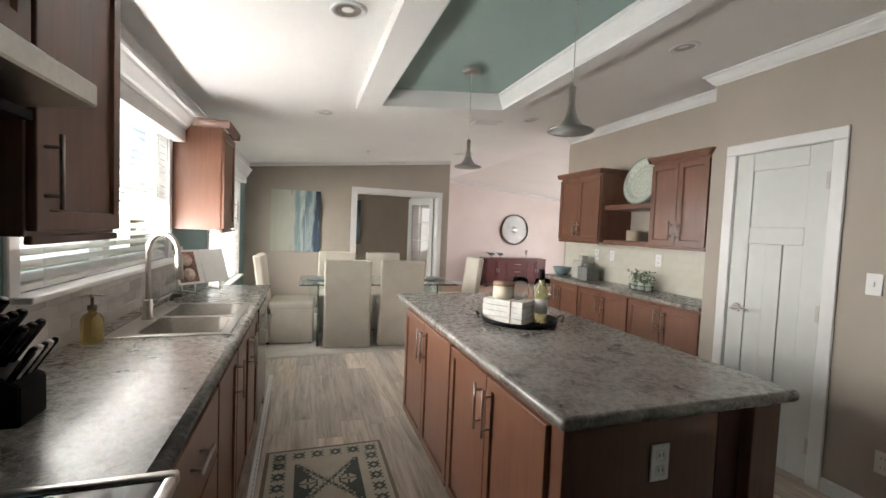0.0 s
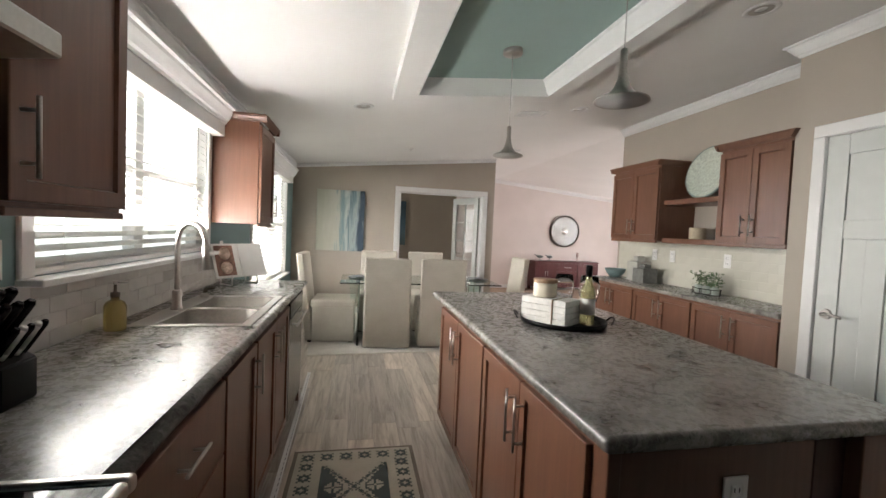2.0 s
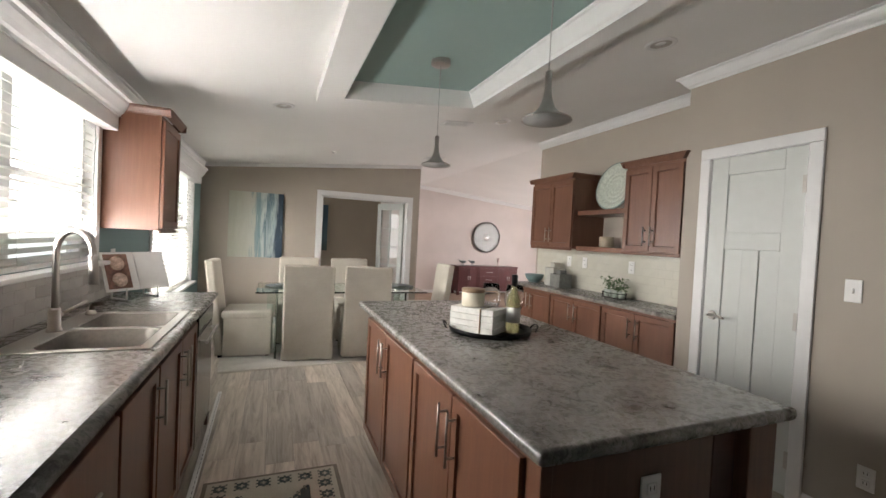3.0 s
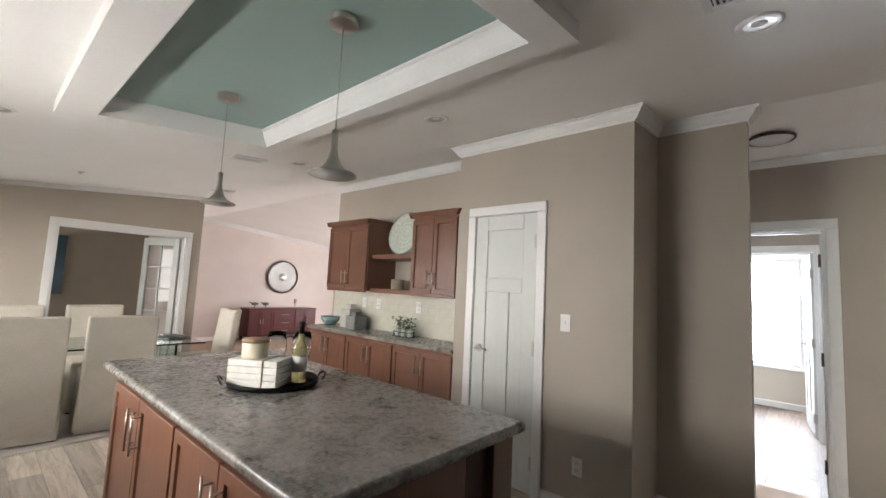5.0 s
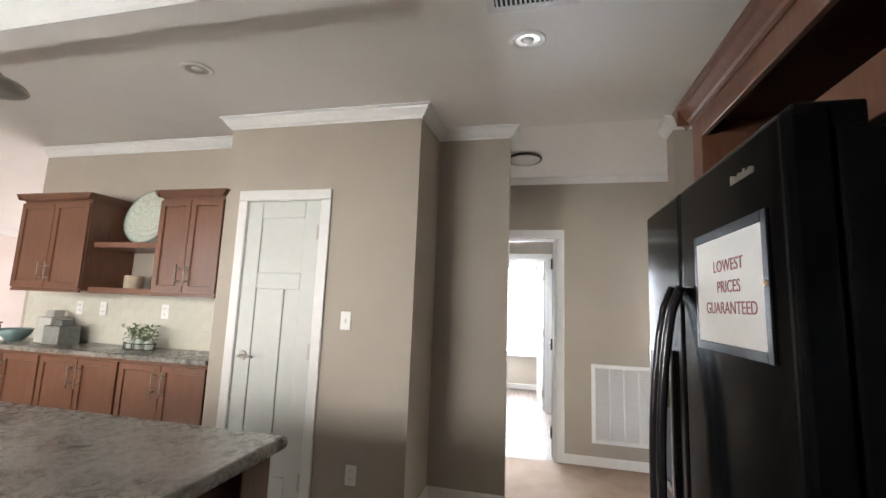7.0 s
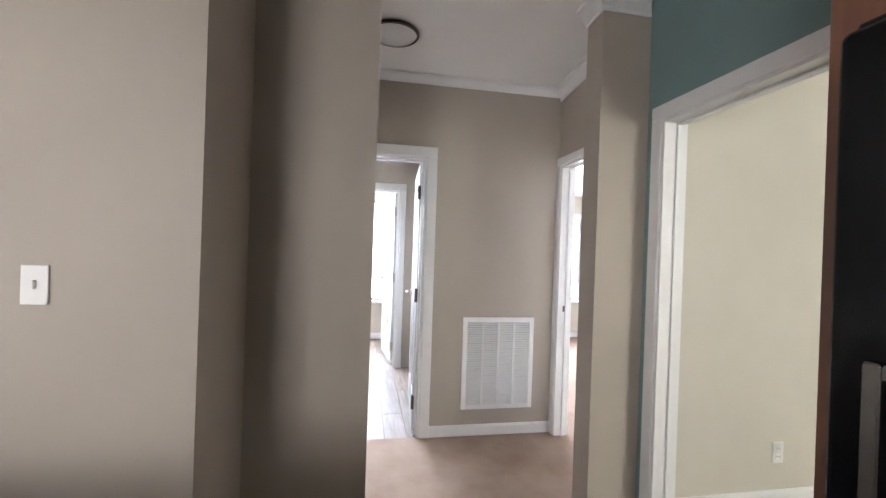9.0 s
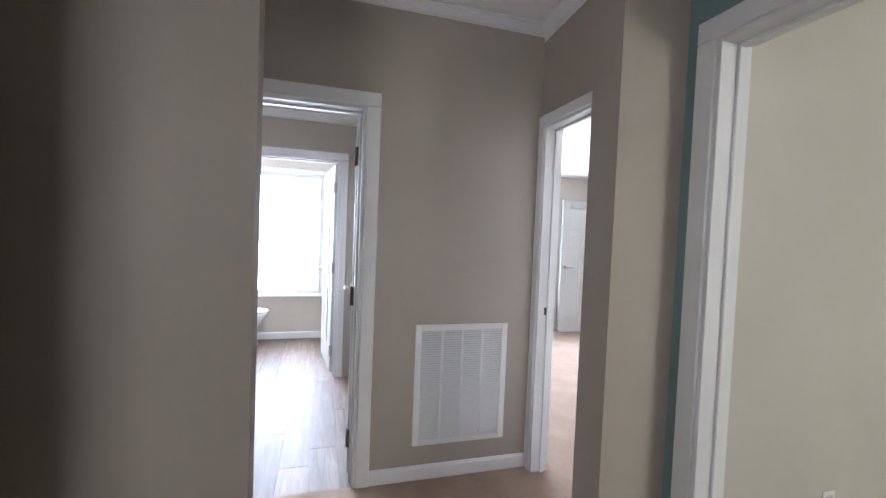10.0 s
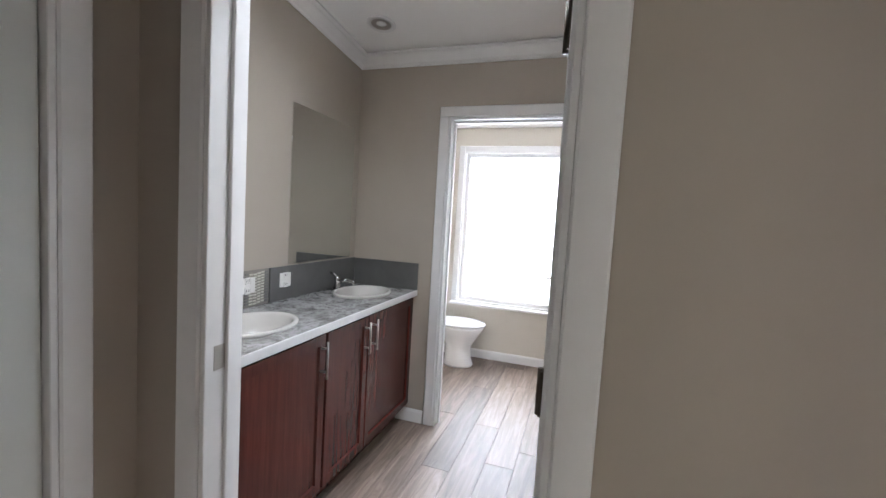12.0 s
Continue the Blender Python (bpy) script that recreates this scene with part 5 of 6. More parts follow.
def canister(x, y, s, hgt, mat, label):
    b2 = B()
    box(b2, x - s, y - s, CT, x + s, y + s, CT + hgt, 0.006, 2)
    box(b2, x - s * 0.5, y - s * 0.5, CT + hgt - 0.001, x + s * 0.5, y + s * 0.5, CT + hgt * 1.28, 0.008, 2)
    solid("canister", b2, mat, label, "canister", "", "bar canisters")


SLATE = plain("slate_ceramic", (0.17, 0.17, 0.16), 0.55, 0, 0.4, 0.2, 25)
canister(3.99, 4.77, 0.085, 0.15, SLATE, "square grey ceramic canister with a lid")
canister(4.06, 4.97, 0.085, 0.21, plain("pale_grey_ceramic", (0.42, 0.41, 0.37), 0.55), "square pale grey ceramic canister")


def wire_planter():
    p = thing("herb_planter", pose(4.0, 3.98, CT), "small leafy plants in jars in a black wire holder", "plant")
    b2 = B()
    for z in (0.006, 0.05):
        pts = [(0.07 * math.cos(radians(a)), 0.14 * math.sin(radians(a)), z) for a in range(0, 361, 15)]
        sweep(b2, pts, 0.003, 6)
    for a in range(0, 360, 45):
        tube(b2, (0.07 * math.cos(radians(a)), 0.14 * math.sin(radians(a)), 0.003), (0.07 * math.cos(radians(a)), 0.14 * math.sin(radians(a)), 0.05), 0.0025, None, 6)
    part("wire_holder", b2, BLACKM, p)
    rnd = random.Random(5)
    for yy in (-0.085, 0.0, 0.085):
        b2 = B()
        lathe(b2, [(0, 0.008), (0.030, 0.008), (0.032, 0.012), (0.032, 0.07), (0.026, 0.075), (0, 0.075)], 20, at=(0, yy, 0))
        part("jar", b2, JAR, p, "pale glass jar")
        b2 = B()
        for i in range(60):
            a, rr, z = rnd.uniform(0, 6.283), rnd.uniform(0.0, 0.05), rnd.uniform(0.075, 0.19)
            c = Vector((rr * math.cos(a), yy + rr * math.sin(a), z))
            q = Euler((rnd.uniform(-1, 1), rnd.uniform(-1, 1), a)).to_matrix()
            s = rnd.uniform(0.012, 0.022)
            vs = [b2.verts.new(c + q @ Vector(v)) for v in ((0, 0, 0), (s, s * 0.45, s * 0.2), (2 * s, 0, 0), (s, -s * 0.45, s * 0.2))]
            b2.faces.new(vs)
        for i in range(7):
            tube(b2, (0, yy, 0.06), (rnd.uniform(-0.04, 0.04), yy + rnd.uniform(-0.04, 0.04), 0.17), 0.0012, None, 5)
        part("leaves", b2, LEAF, p, "grey-green leaves")


JAR = plain("pale_green_jar", (0.45, 0.50, 0.44), 0.15)
LEAF = plain("sage_leaf", (0.10, 0.15, 0.07), 0.6, 0, 0.4, 0.35, 30)
wire_planter()
for yy in (4.86, 4.60, 3.95):
    plate("wall_outlet", BX - 0.010, yy, 1.21, '-x', "white outlet on the pale tile backsplash", "outlet")


# ---------------------------------------------------------------- refrigerator and its surround
HANDLEBK = plain("glossy_black_metal", (0.035, 0.033, 0.037), 0.2, 0.6, 0.5, 0.1)
def fridge():
    X0, X1, YF, YB, ZT = 1.962, 2.80, 0.553, -0.22, 1.687
    f = thing("refrigerator", pose(0, 0, 0), "black side-by-side refrigerator with curved handles", "refrigerator")
    b2 = B()
    box(b2, X0 + 0.01, YB, 0.02, X1 - 0.01, YF - 0.075, ZT - 0.03, 0.006, 2)
    part("body", b2, BLACKM, f)
    xm = 2.455
    for x0, x1, nm in ((X0, xm - 0.004, "fresh_food_door"), (xm + 0.004, X1, "freezer_door")):
        b2 = B()
        box(b2, x0, YF - 0.068, 0.06, x1, YF, ZT, 0.014, 4)
        part(nm, b2, BLACKG, f)
    b2 = B()
    box(b2, X0 + 0.02, YF - 0.07, 0.0, X1 - 0.02, YF - 0.02, 0.055, 0.003, 1)
    part("kick_grille", b2, BLACKM, f)
    for x, s in ((xm - 0.034, -1), (xm + 0.034, 1)):
        b2 = B()
        pts = []
        for i in range(17):
            u = i / 16
            pts.append((x, YF + 0.012 + 0.058 * math.sin(math.pi * u) ** 0.55, 0.46 + 0.97 * u))
        sweep(b2, pts, 0.0115, 14)
        part("handle", b2, HANDLEBK, f, "glossy black curved handle")
    b2 = B()
    for a, b, c, d in ((2.53, 2.55, 0.88, 1.26), (2.73, 2.75, 0.88, 1.26), (2.55, 2.73, 1.24, 1.26), (2.55, 2.73, 0.88, 0.90)):
        box(b2, a, YF - 0.001, c, b, YF + 0.012, d, 0.003, 1)
    part("dispenser_frame", b2, STEEL_DK, f)
    b2 = B()
    box(b2, 2.55, YF + 0.0005, 0.90, 2.73, YF + 0.006, 1.10)
    part("dispenser_recess", b2, BLACKM, f)
    b2 = B()
    box(b2, 2.55, YF + 0.0005, 1.10, 2.73, YF + 0.010, 1.24, 0.002, 1)
    part("dispenser_control_panel", b2, BLACKG, f)
    for x in (X0 + 0.05, X1 - 0.05):
        b2 = B()
        box(b2, x - 0.04, YF - 0.12, ZT - 0.032, x + 0.04, YF - 0.02, ZT + 0.012, 0.005, 2)
        part("hinge_cover", b2, BLACKM, f)
    b2 = B()
    for i, w in enumerate((0.012, 0.009, 0.006, 0.010, 0.008, 0.012, 0.006, 0.009, 0.006)):
        x = 2.137 - i * 0.0100
        box(b2, x - 0.004, YF + 0.0004, 1.612, x + 0.004, YF + 0.003, 1.617 + w)
    part("badge", b2, NICKEL, f, "small silver badge")
    return YF


YF = fridge()


def text_mesh(body, size, mat, parent, m, name="lettering"):
    cu = bpy.data.curves.new(name, 'FONT')
    cu.body, cu.size, cu.align_x, cu.extrude = body, size, 'CENTER', 0.0004
    ob = new(name, cu)
    dg = bpy.context.evaluated_depsgraph_get()
    me = bpy.data.meshes.new_from_object(ob.evaluated_get(dg))
    bpy.data.objects.remove(ob)
    me.materials.clear()
    me.materials.append(mat)
    o = new(name, me)
    o.parent = parent
    o.matrix_local = m
    return o


def poster():
    x0, x1, z0, z1 = 2.036, 2.328, 1.305, 1.520
    p = thing("notice_sleeve", pose((x0 + x1) / 2, YF + 0.001, z0), "white notice in a clear black-edged sleeve on the refrigerator", "notice")
    w, hgt = (x1 - x0) / 2, z1 - z0
    b2 = B()
    for a, b, c, d in ((-w - 0.018, -w, -0.018, hgt + 0.02), (w, w + 0.012, -0.018, hgt + 0.02), (-w, w, -0.018, 0), (-w, w, hgt, hgt + 0.02)):
        box(b2, a, 0, c, b, 0.004, d, 0.001, 1)
    part("sleeve_border", b2, BLACKM, p, "black vinyl border")
    b2 = B()
    box(b2, -w, 0.0, 0.0, w, 0.003, hgt)
    part("sheet", b2, PAPER, p)
    for i, line in enumerate(("LOWEST", "PRICES", "GUARANTEED")):
        text_mesh(line, 0.034, INK, p, pose(-0.012, 0.0036, hgt * 0.67 - i * 0.042, 90, 0, 180))
    b2 = B()
    lathe(b2, [(0.003, 0), (0.0055, 0.0), (0.0055, 0.003), (0.003, 0.003)], 16)
    b2.transform(pose(-w - 0.009, 0.004, hgt * 0.52, -90, 0, 0))
    part("grommet", b2, plain("brass", (0.6, 0.45, 0.2), 0.3, 1.0), p, "small brass grommet")


poster()


def surround():
    s = thing("refrigerator_cabinet", pose(0, 0, 0), "red-brown open cabinet above the refrigerator with a crown top", "cabinet")
    y0, y1 = SY + 0.002, 0.34
    x0, x1 = 1.84, 2.97
    zb, zt = 1.72, 2.10
    for a, b in ((x1 - 0.088, x1), (x0, x0 + 0.10)):
        b2 = B()
        box(b2, a, y0, 0.0, b, y1, zt, 0.002, 1)
        part("side_panel", b2, WOOD, s)
    b2 = B()
    box(b2, x0 + 0.10, y0, zb, x1 - 0.088, y1 - 0.02, zb + 0.10, 0.002, 1)
    part("shelf", b2, WOOD_SHADE, s)
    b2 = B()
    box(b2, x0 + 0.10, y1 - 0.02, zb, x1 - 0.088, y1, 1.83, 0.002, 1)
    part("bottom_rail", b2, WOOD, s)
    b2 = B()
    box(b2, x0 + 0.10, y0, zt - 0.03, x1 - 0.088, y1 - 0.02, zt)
    part("cabinet_top", b2, WOOD_SHADE, s)
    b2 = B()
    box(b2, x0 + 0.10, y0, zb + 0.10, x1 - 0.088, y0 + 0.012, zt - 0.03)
    part("back_panel", b2, WOOD_SHADE, s)
    b2 = B()
    box(b2, x0 + 0.10, y1 - 0.02, zt - 0.09, x1 - 0.088, y1, zt, 0.002, 1)
    part("top_rail", b2, WOOD, s)
    b2 = B()
    extrude_profile(b2, (x0 - 0.03, y1, zt - 0.01), (x1 + 0.05, y1, zt - 0.01), (0, 1, 0), crown_profile(0.075, 0.055))
    extrude_profile(b2, (x1, y0, zt - 0.01), (x1, y1 + 0.05, zt - 0.01), (1, 0, 0), crown_profile(0.075, 0.055))
    part("crown", b2, WOOD, s)


surround()


# ---------------------------------------------------------------- dining room
def dining_chair(m, label):
    """A slip-covered dining chair that faces +y; its back stands at y = 0."""
    c = thing("dining_chair", m, label, "chair", "chairs round the table")
    w = 0.258
    b2 = B()
    box(b2, -w, 0.05, 0.40, w, 0.56, 0.50, 0.03, 3)
    part("seat", b2, LINEN, c)
    b2 = B()
    box(b2, -w, 0.0, 0.02, w, 0.085, 1.035, 0.022, 3)
    for v in b2.verts:
        if v.co.z > 0.45:
            v.co.y -= 0.13 * ((v.co.z - 0.45) / 0.585) ** 1.5
    part("backrest", b2, LINEN, c)
    b2 = B()
    box(b2, -w + 0.004, 0.075, 0.012, w - 0.004, 0.552, 0.42, 0.012, 2)
    for v in b2.verts:
        k = 1 + 0.08 * (0.42 - v.co.z) / 0.4
        v.co.x *= k
    part("skirt", b2, LINEN, c)
    b2 = B()
    box(b2, -w - 0.003, -0.004, 0.012, w + 0.003, 0.0, 0.40, 0.001, 1)
    part("back_flap", b2, LINEN, c)
    b2 = B()
    for sx in (-w + 0.03, w - 0.03):
        for sy in (0.05, 0.52):
            box(b2, sx - 0.02, sy - 0.02, 0.0, sx + 0.02, sy + 0.02, 0.02)
    part("feet", b2, BLACKM, c)
    return c


LAB = "oatmeal linen slip-covered dining chair with a skirt"
first = dining_chair(pose(1.36, 5.60, 0.006, 0, 0, -6), LAB)
for x, y, rz in ((1.99, 5.60, -5), (1.32, 6.93, 178), (2.01, 6.95, 181), (0.45, 6.16, -92), (3.14, 6.32, 88)):
    copy_thing(first, pose(x, y, 0.006, 0, 0, rz))


def dining_table():
    t = thing("dining_table", pose(1.76, 5.99, 0.006), "rectangular glass dining table on glass pedestals", "table")
    b2 = B()
    box(b2, -0.93, -0.44, 0.735, 0.93, 0.44, 0.75, 0.004, 2)
    part("tabletop", b2, GREENGLASS, t, "thick clear glass top")
    for s in (-1, 1):
        b2 = B()
        box(b2, s * 0.72 - 0.01, -0.26, 0.0, s * 0.72 + 0.01, 0.26, 0.734, 0.003, 1)
        part("pedestal_panel", b2, GREENGLASS, t, "upright glass panel")
        b2 = B()
        box(b2, s * 0.72 - 0.10, -0.01, 0.0, s * 0.72 + 0.10, 0.01, 0.734, 0.003, 1)
        part("cross_panel", b2, GREENGLASS, t, "upright glass panel")


dining_table()
PLATEM = plain("grey_stoneware", (0.16, 0.18, 0.18), 0.3)
for x, y in ((1.05, 6.02), (1.41, 5.74), (2.01, 5.74), (1.41, 6.26), (2.02, 6.26), (2.52, 6.02)):
    p = thing("place_setting", pose(x, y, 0.756), "stacked grey plates laid on the glass table", "plate", "place settings")
    b2 = B()
    lathe(b2, [(0, 0.0), (0.09, 0.0), (0.14, 0.012), (0.142, 0.015), (0.09, 0.005), (0, 0.005)], 36)
    part("dinner_plate", b2, PLATEM, p)
    b2 = B()
    lathe(b2, [(0, 0.008), (0.06, 0.008), (0.10, 0.022), (0.102, 0.025), (0.06, 0.013), (0, 0.013)], 36)
    part("side_plate", b2, PLATEM, p)
b2 = B()
box(b2, 0.0, 0.0, 0.0, 2.75, 1.85, 0.006, 0.002, 1)
b2.transform(pose(0.53, 5.39, 0, 0, 0, 4))
solid("dining_rug", b2, DRUG, "faded grey woven rug under the dining table", "rug")
b2 = B()
for i in range(150):
    x = 0.01 + i * 0.0182
    box(b2, x, -0.035, 0.0005, x + 0.010, 0.0, 0.004)
b2.transform(pose(0.53, 5.39, 0, 0, 0, 4))
tagged(part("rug_fringe", b2, RUGC), "short cream fringe along the rug", "rug fringe", "", "stuff")


def canvas_art(name, m, w, hgt, label, kind):
    """A stretched canvas with painted fields, facing -y."""
    c = thing(name, m, label, "painting")
    b2 = B()
    box(b2, -w / 2, 0, 0, w / 2, 0.035, hgt, 0.003, 1)
    part("canvas", b2, kind, c)
    return c


def art_mat(name, stops, scale, axis, extra=None):
    m, nt, b = nodes_of(name, 0.6, 0, 0.3)
    v = coords(nt, scale)
    n = noise_tex(nt, v, 1.0, 6.0, 0.65, 0.6)
    tc = nt.nodes.new("ShaderNodeTexCoord")
    sep = nt.nodes.new("ShaderNodeSeparateXYZ")
    nt.links.new(tc.outputs["Object"], sep.inputs[0])
    mr = nt.nodes.new("ShaderNodeMapRange")
    mr.inputs[1].default_value, mr.inputs[2].default_value = axis[1], axis[2]
    mr.inputs[4].default_value = 0.7
    nt.links.new(sep.outputs[axis[0]], mr.inputs[0])
    ad = nt.nodes.new("ShaderNodeMath")
    ad.operation = 'MULTIPLY_ADD'
    ad.inputs[1].default_value = axis[3]
    nt.links.new(n, ad.inputs[0])
    nt.links.new(mr.outputs[0], ad.inputs[2])
    nt.links.new(ramp(nt, ad.outputs[0], stops), b.inputs["Base Color"])
    bump(nt, b, n, 0.3, 0.004)
    return m


ART1 = art_mat("blue_grey_abstract", [(0.30, (0.40, 0.40, 0.33)), (0.55, (0.47, 0.47, 0.41)), (0.62, (0.17, 0.27, 0.29)), (0.69, (0.50, 0.54, 0.52)), (0.76, (0.09, 0.16, 0.19)), (0.82, (0.36, 0.42, 0.42)), (0.92, (0.03, 0.05, 0.075))], (11, 1, 1.3), ("X", -0.36, 0.36, 0.5))
canvas_art("abstract_painting", pose(0.73, DY - 0.037, 0.985), 0.735, 0.955, "abstract canvas in cream, slate blue and charcoal streaks", ART1)
ART2 = art_mat("deep_blue_abstract", [(0.2, (0.10, 0.13, 0.12)), (0.5, (0.10, 0.17, 0.21)), (0.9, (0.05, 0.09, 0.12))], (3, 1, 3), ("Z", 0.0, 0.9, 0.6))
canvas_art("study_painting", pose(1.78, 9.96, 1.03), 0.46, 0.95, "dark blue abstract canvas on the study wall", ART2)
ART3 = art_mat("birch_abstract", [(0.45, (0.03, 0.035, 0.05)), (0.62, (0.10, 0.11, 0.13)), (0.78, (0.35, 0.36, 0.36)), (0.95, (0.55, 0.54, 0.50))], (14, 1, 5), ("Z", -0.6, 2.0, 0.8))
canvas_art("dark_striped_painting", pose(4.262, -1.865, 1.115, 0, 0, -90), 0.76, 0.96, "dark canvas with pale vertical strokes", ART3)


def french_door(m):
    d = thing("french_door", m, "white ten-lite glazed french door standing open", "door")
    w, hgt, t = 0.68, 1.965, 0.0175
    b2 = B()
    for a, b, c, e in ((0, 0.10, 0.012, hgt), (w - 0.10, w, 0.012, hgt), (0.10, w - 0.10, 0.012, 0.24), (0.10, w - 0.10, hgt - 0.11, hgt)):
        box(b2, a, -t, c, b, t, e, 0.003, 1)
    part("frame", b2, DOORW, d)
    for i in range(1, 5):
        z = 0.24 + (hgt - 0.35) * i / 5
        b2 = B()
        box(b2, 0.10, -0.012, z - 0.011, w - 0.10, 0.012, z + 0.011, 0.002, 1)
        part("glazing_bar", b2, DOORW, d)
    b2 = B()
    box(b2, w / 2 - 0.011, -0.012, 0.24, w / 2 + 0.011, 0.012, hgt - 0.11, 0.002, 1)
    part("glazing_bar", b2, DOORW, d)
    b2 = B()
    box(b2, 0.10, -0.002, 0.24, w - 0.10, 0.002, hgt - 0.11)
    part("pane", b2, GLASS, d)
    for z in (0.25, 1.0, 1.8):
        b2 = B()
        box(b2, -0.008, -t - 0.004, z - 0.045, 0.02, -t, z + 0.045, 0.001, 1)
        part("hinge", b2, NICKEL, d)
    lever(d, w - 0.05, 0.97, -t, -1)


french_door(pose(3.025, DY + 0.15, 0, 0, 0, 116))

# ---------------------------------------------------------------- living room


def sideboard():
    s = thing("sideboard", pose(5.27, LY - 0.45, 0.004), "dark red-brown panelled sideboard", "sideboard")
    w, d, top_z = 1.75, 0.44, 0.735
    b2 = B()
    box(b2, 0.02, 0.02, 0.09, w - 0.02, d, top_z - 0.035, 0.004, 1)
    part("body", b2, SIDEB, s)
    b2 = B()
    box(b2, 0, 0, top_z - 0.035, w, d, top_z, 0.006, 2)
    part("top", b2, SIDEB, s)
    for x0, x1 in ((0.03, 0.59), (1.16, 1.72)):
        m = (x0 + x1) / 2
        shaker(s, x0, m - 0.003, 0.11, top_z - 0.05, SIDEB, (m - 0.03, 0.38, 0.49))
        shaker(s, m + 0.003, x1, 0.11, top_z - 0.05, SIDEB, (m + 0.03, 0.38, 0.49))
    for i in range(3):
        slab_front(s, 0.605, 1.145, 0.11 + i * 0.192, 0.295 + i * 0.192, SIDEB, (0.205 + i * 0.192, 0.78, 0.97, True))
    for x in (0.05, w - 0.05):
        for y in (0.06, d - 0.05):
            b2 = B()
            box(b2, x - 0.03, y - 0.03, 0.0, x + 0.03, y + 0.03, 0.10, 0.003, 1)
            part("foot", b2, SIDEB, s)


sideboard()


def wall_mirror():
    m = thing("wall_mirror", pose(6.24, LY - 0.035, 1.495, 90, 0, 0), "round wall mirror with concentric silver and dark rings", "mirror")
    b2 = B()
    lathe(b2, [(0.0, 0.0), (0.10, 0.0), (0.10, 0.004), (0.0, 0.006)], 40)
    part("centre_glass", b2, MIRROR, m)
    b2 = B()
    lathe(b2, [(0.395, -0.03), (0.405, -0.03), (0.41, 0.02), (0.395, 0.03), (0.385, 0.02), (0.385, -0.03)], 48)
    part("outer_rim", b2, BRONZE, m)
    b2 = B()
    lathe(b2, [(0, -0.03), (0.39, -0.03), (0.39, -0.004), (0, -0.004)], 48)
    part("backing", b2, plain("dull_grey_metal", (0.20, 0.19, 0.19), 0.45, 0.7), m)
    for k, r in enumerate((0.125, 0.17, 0.215, 0.26, 0.305, 0.35)):
        n = int(2 * math.pi * r / 0.05)
        b2 = B()
        for i in range(n):
            a = 2 * math.pi * (i + 0.5 * (k % 2)) / n
            lathe(b2, [(0, 0.006), (0.016, 0.005), (0.022, 0.0), (0.022, -0.004)], 8, at=(r * math.cos(a), r * math.sin(a), 0))
        part("mirror_studs", b2, MIRROR, m)


wall_mirror()
for x, s in ((5.50, 1.0), (5.76, 0.9)):
    b2 = B()
    lathe(b2, [(0, 0), (0.045, 0), (0.045, 0.006), (0.006, 0.012), (0.006, 0.06), (0.035, 0.066), (0.058, 0.09), (0.05, 0.118), (0.02, 0.132), (0.0, 0.134)], 24, 1.5 * s, s, (x, LY - 0.25, 0.739))
    tube(b2, (x - 0.06 * s, LY - 0.25, 0.739 + 0.11), (x - 0.15 * s, LY - 0.25, 0.739 + 0.145), 0.022 * s, 0.004, 12)
    solid("bird_ornament", b2, plain("grey_teal_glaze", (0.13, 0.15, 0.15), 0.3), "small dark bird ornament on a stand on the sideboard", "ornament", "", "sideboard ornaments")
b2 = B()
lathe(b2, [(0, 0), (0.03, 0), (0.03, 0.01), (0.012, 0.02), (0.012, 0.10), (0.035, 0.13), (0.035, 0.22), (0.0, 0.22)], 20, at=(6.52, LY - 0.25, 0.739))
solid("candle_holder", b2, plain("rose_ceramic", (0.52, 0.40, 0.37), 0.5), "pale rose candle holder on the sideboard", "candle holder")


b2 = B()
lathe(b2, [(0, 0), (0.055, 0.0), (0.10, 0.05), (0.118, 0.10), (0.112, 0.10), (0.094, 0.05), (0.045, 0.012), (0, 0.012)], 32, at=(4.0, 5.30, CT))
solid("teal_bowl", b2, plain("teal_ceramic", (0.17, 0.25, 0.25), 0.35), "teal ceramic bowl at the end of the bar counter", "bowl")

# ---------------------------------------------------------------- kitchen rug
RX0, RX1, RY0, RY1 = 0.685, 1.388, 2.24, 3.45
rug = thing("kitchen_rug", pose(0, 0, 0.002), "cream and slate-green geometric woven rug", "rug")
b2 = B()
box(b2, RX0, RY0, 0, RX1, RY1, 0.006, 0.001, 1)
part("border", b2, RUGT, rug, "taupe woven edge")
b2 = B()
box(b2, RX0 + 0.022, RY0 + 0.022, 0.0045, RX1 - 0.022, RY1 - 0.022, 0.0075)
part("ground_weave", b2, RUGC, rug, "cream woven ground")
STEP = 0.0155


def motif(bm, rows, x, y, s):
    """A stepped motif: rows of # and . drawn as small woven blocks."""
    n, k = len(rows), len(rows[0])
    for j, r in enumerate(rows):
        i = 0
        while i < k:
            if r[i] == '#':
                i1 = i
                while i1 < k and r[i1] == '#':
                    i1 += 1
                box(bm, x + (i - k / 2) * s, y + (n / 2 - j - 1) * s, 0.007, x + (i1 - k / 2) * s, y + (n / 2 - j) * s, 0.0088)
                i = i1
            else:
                i += 1


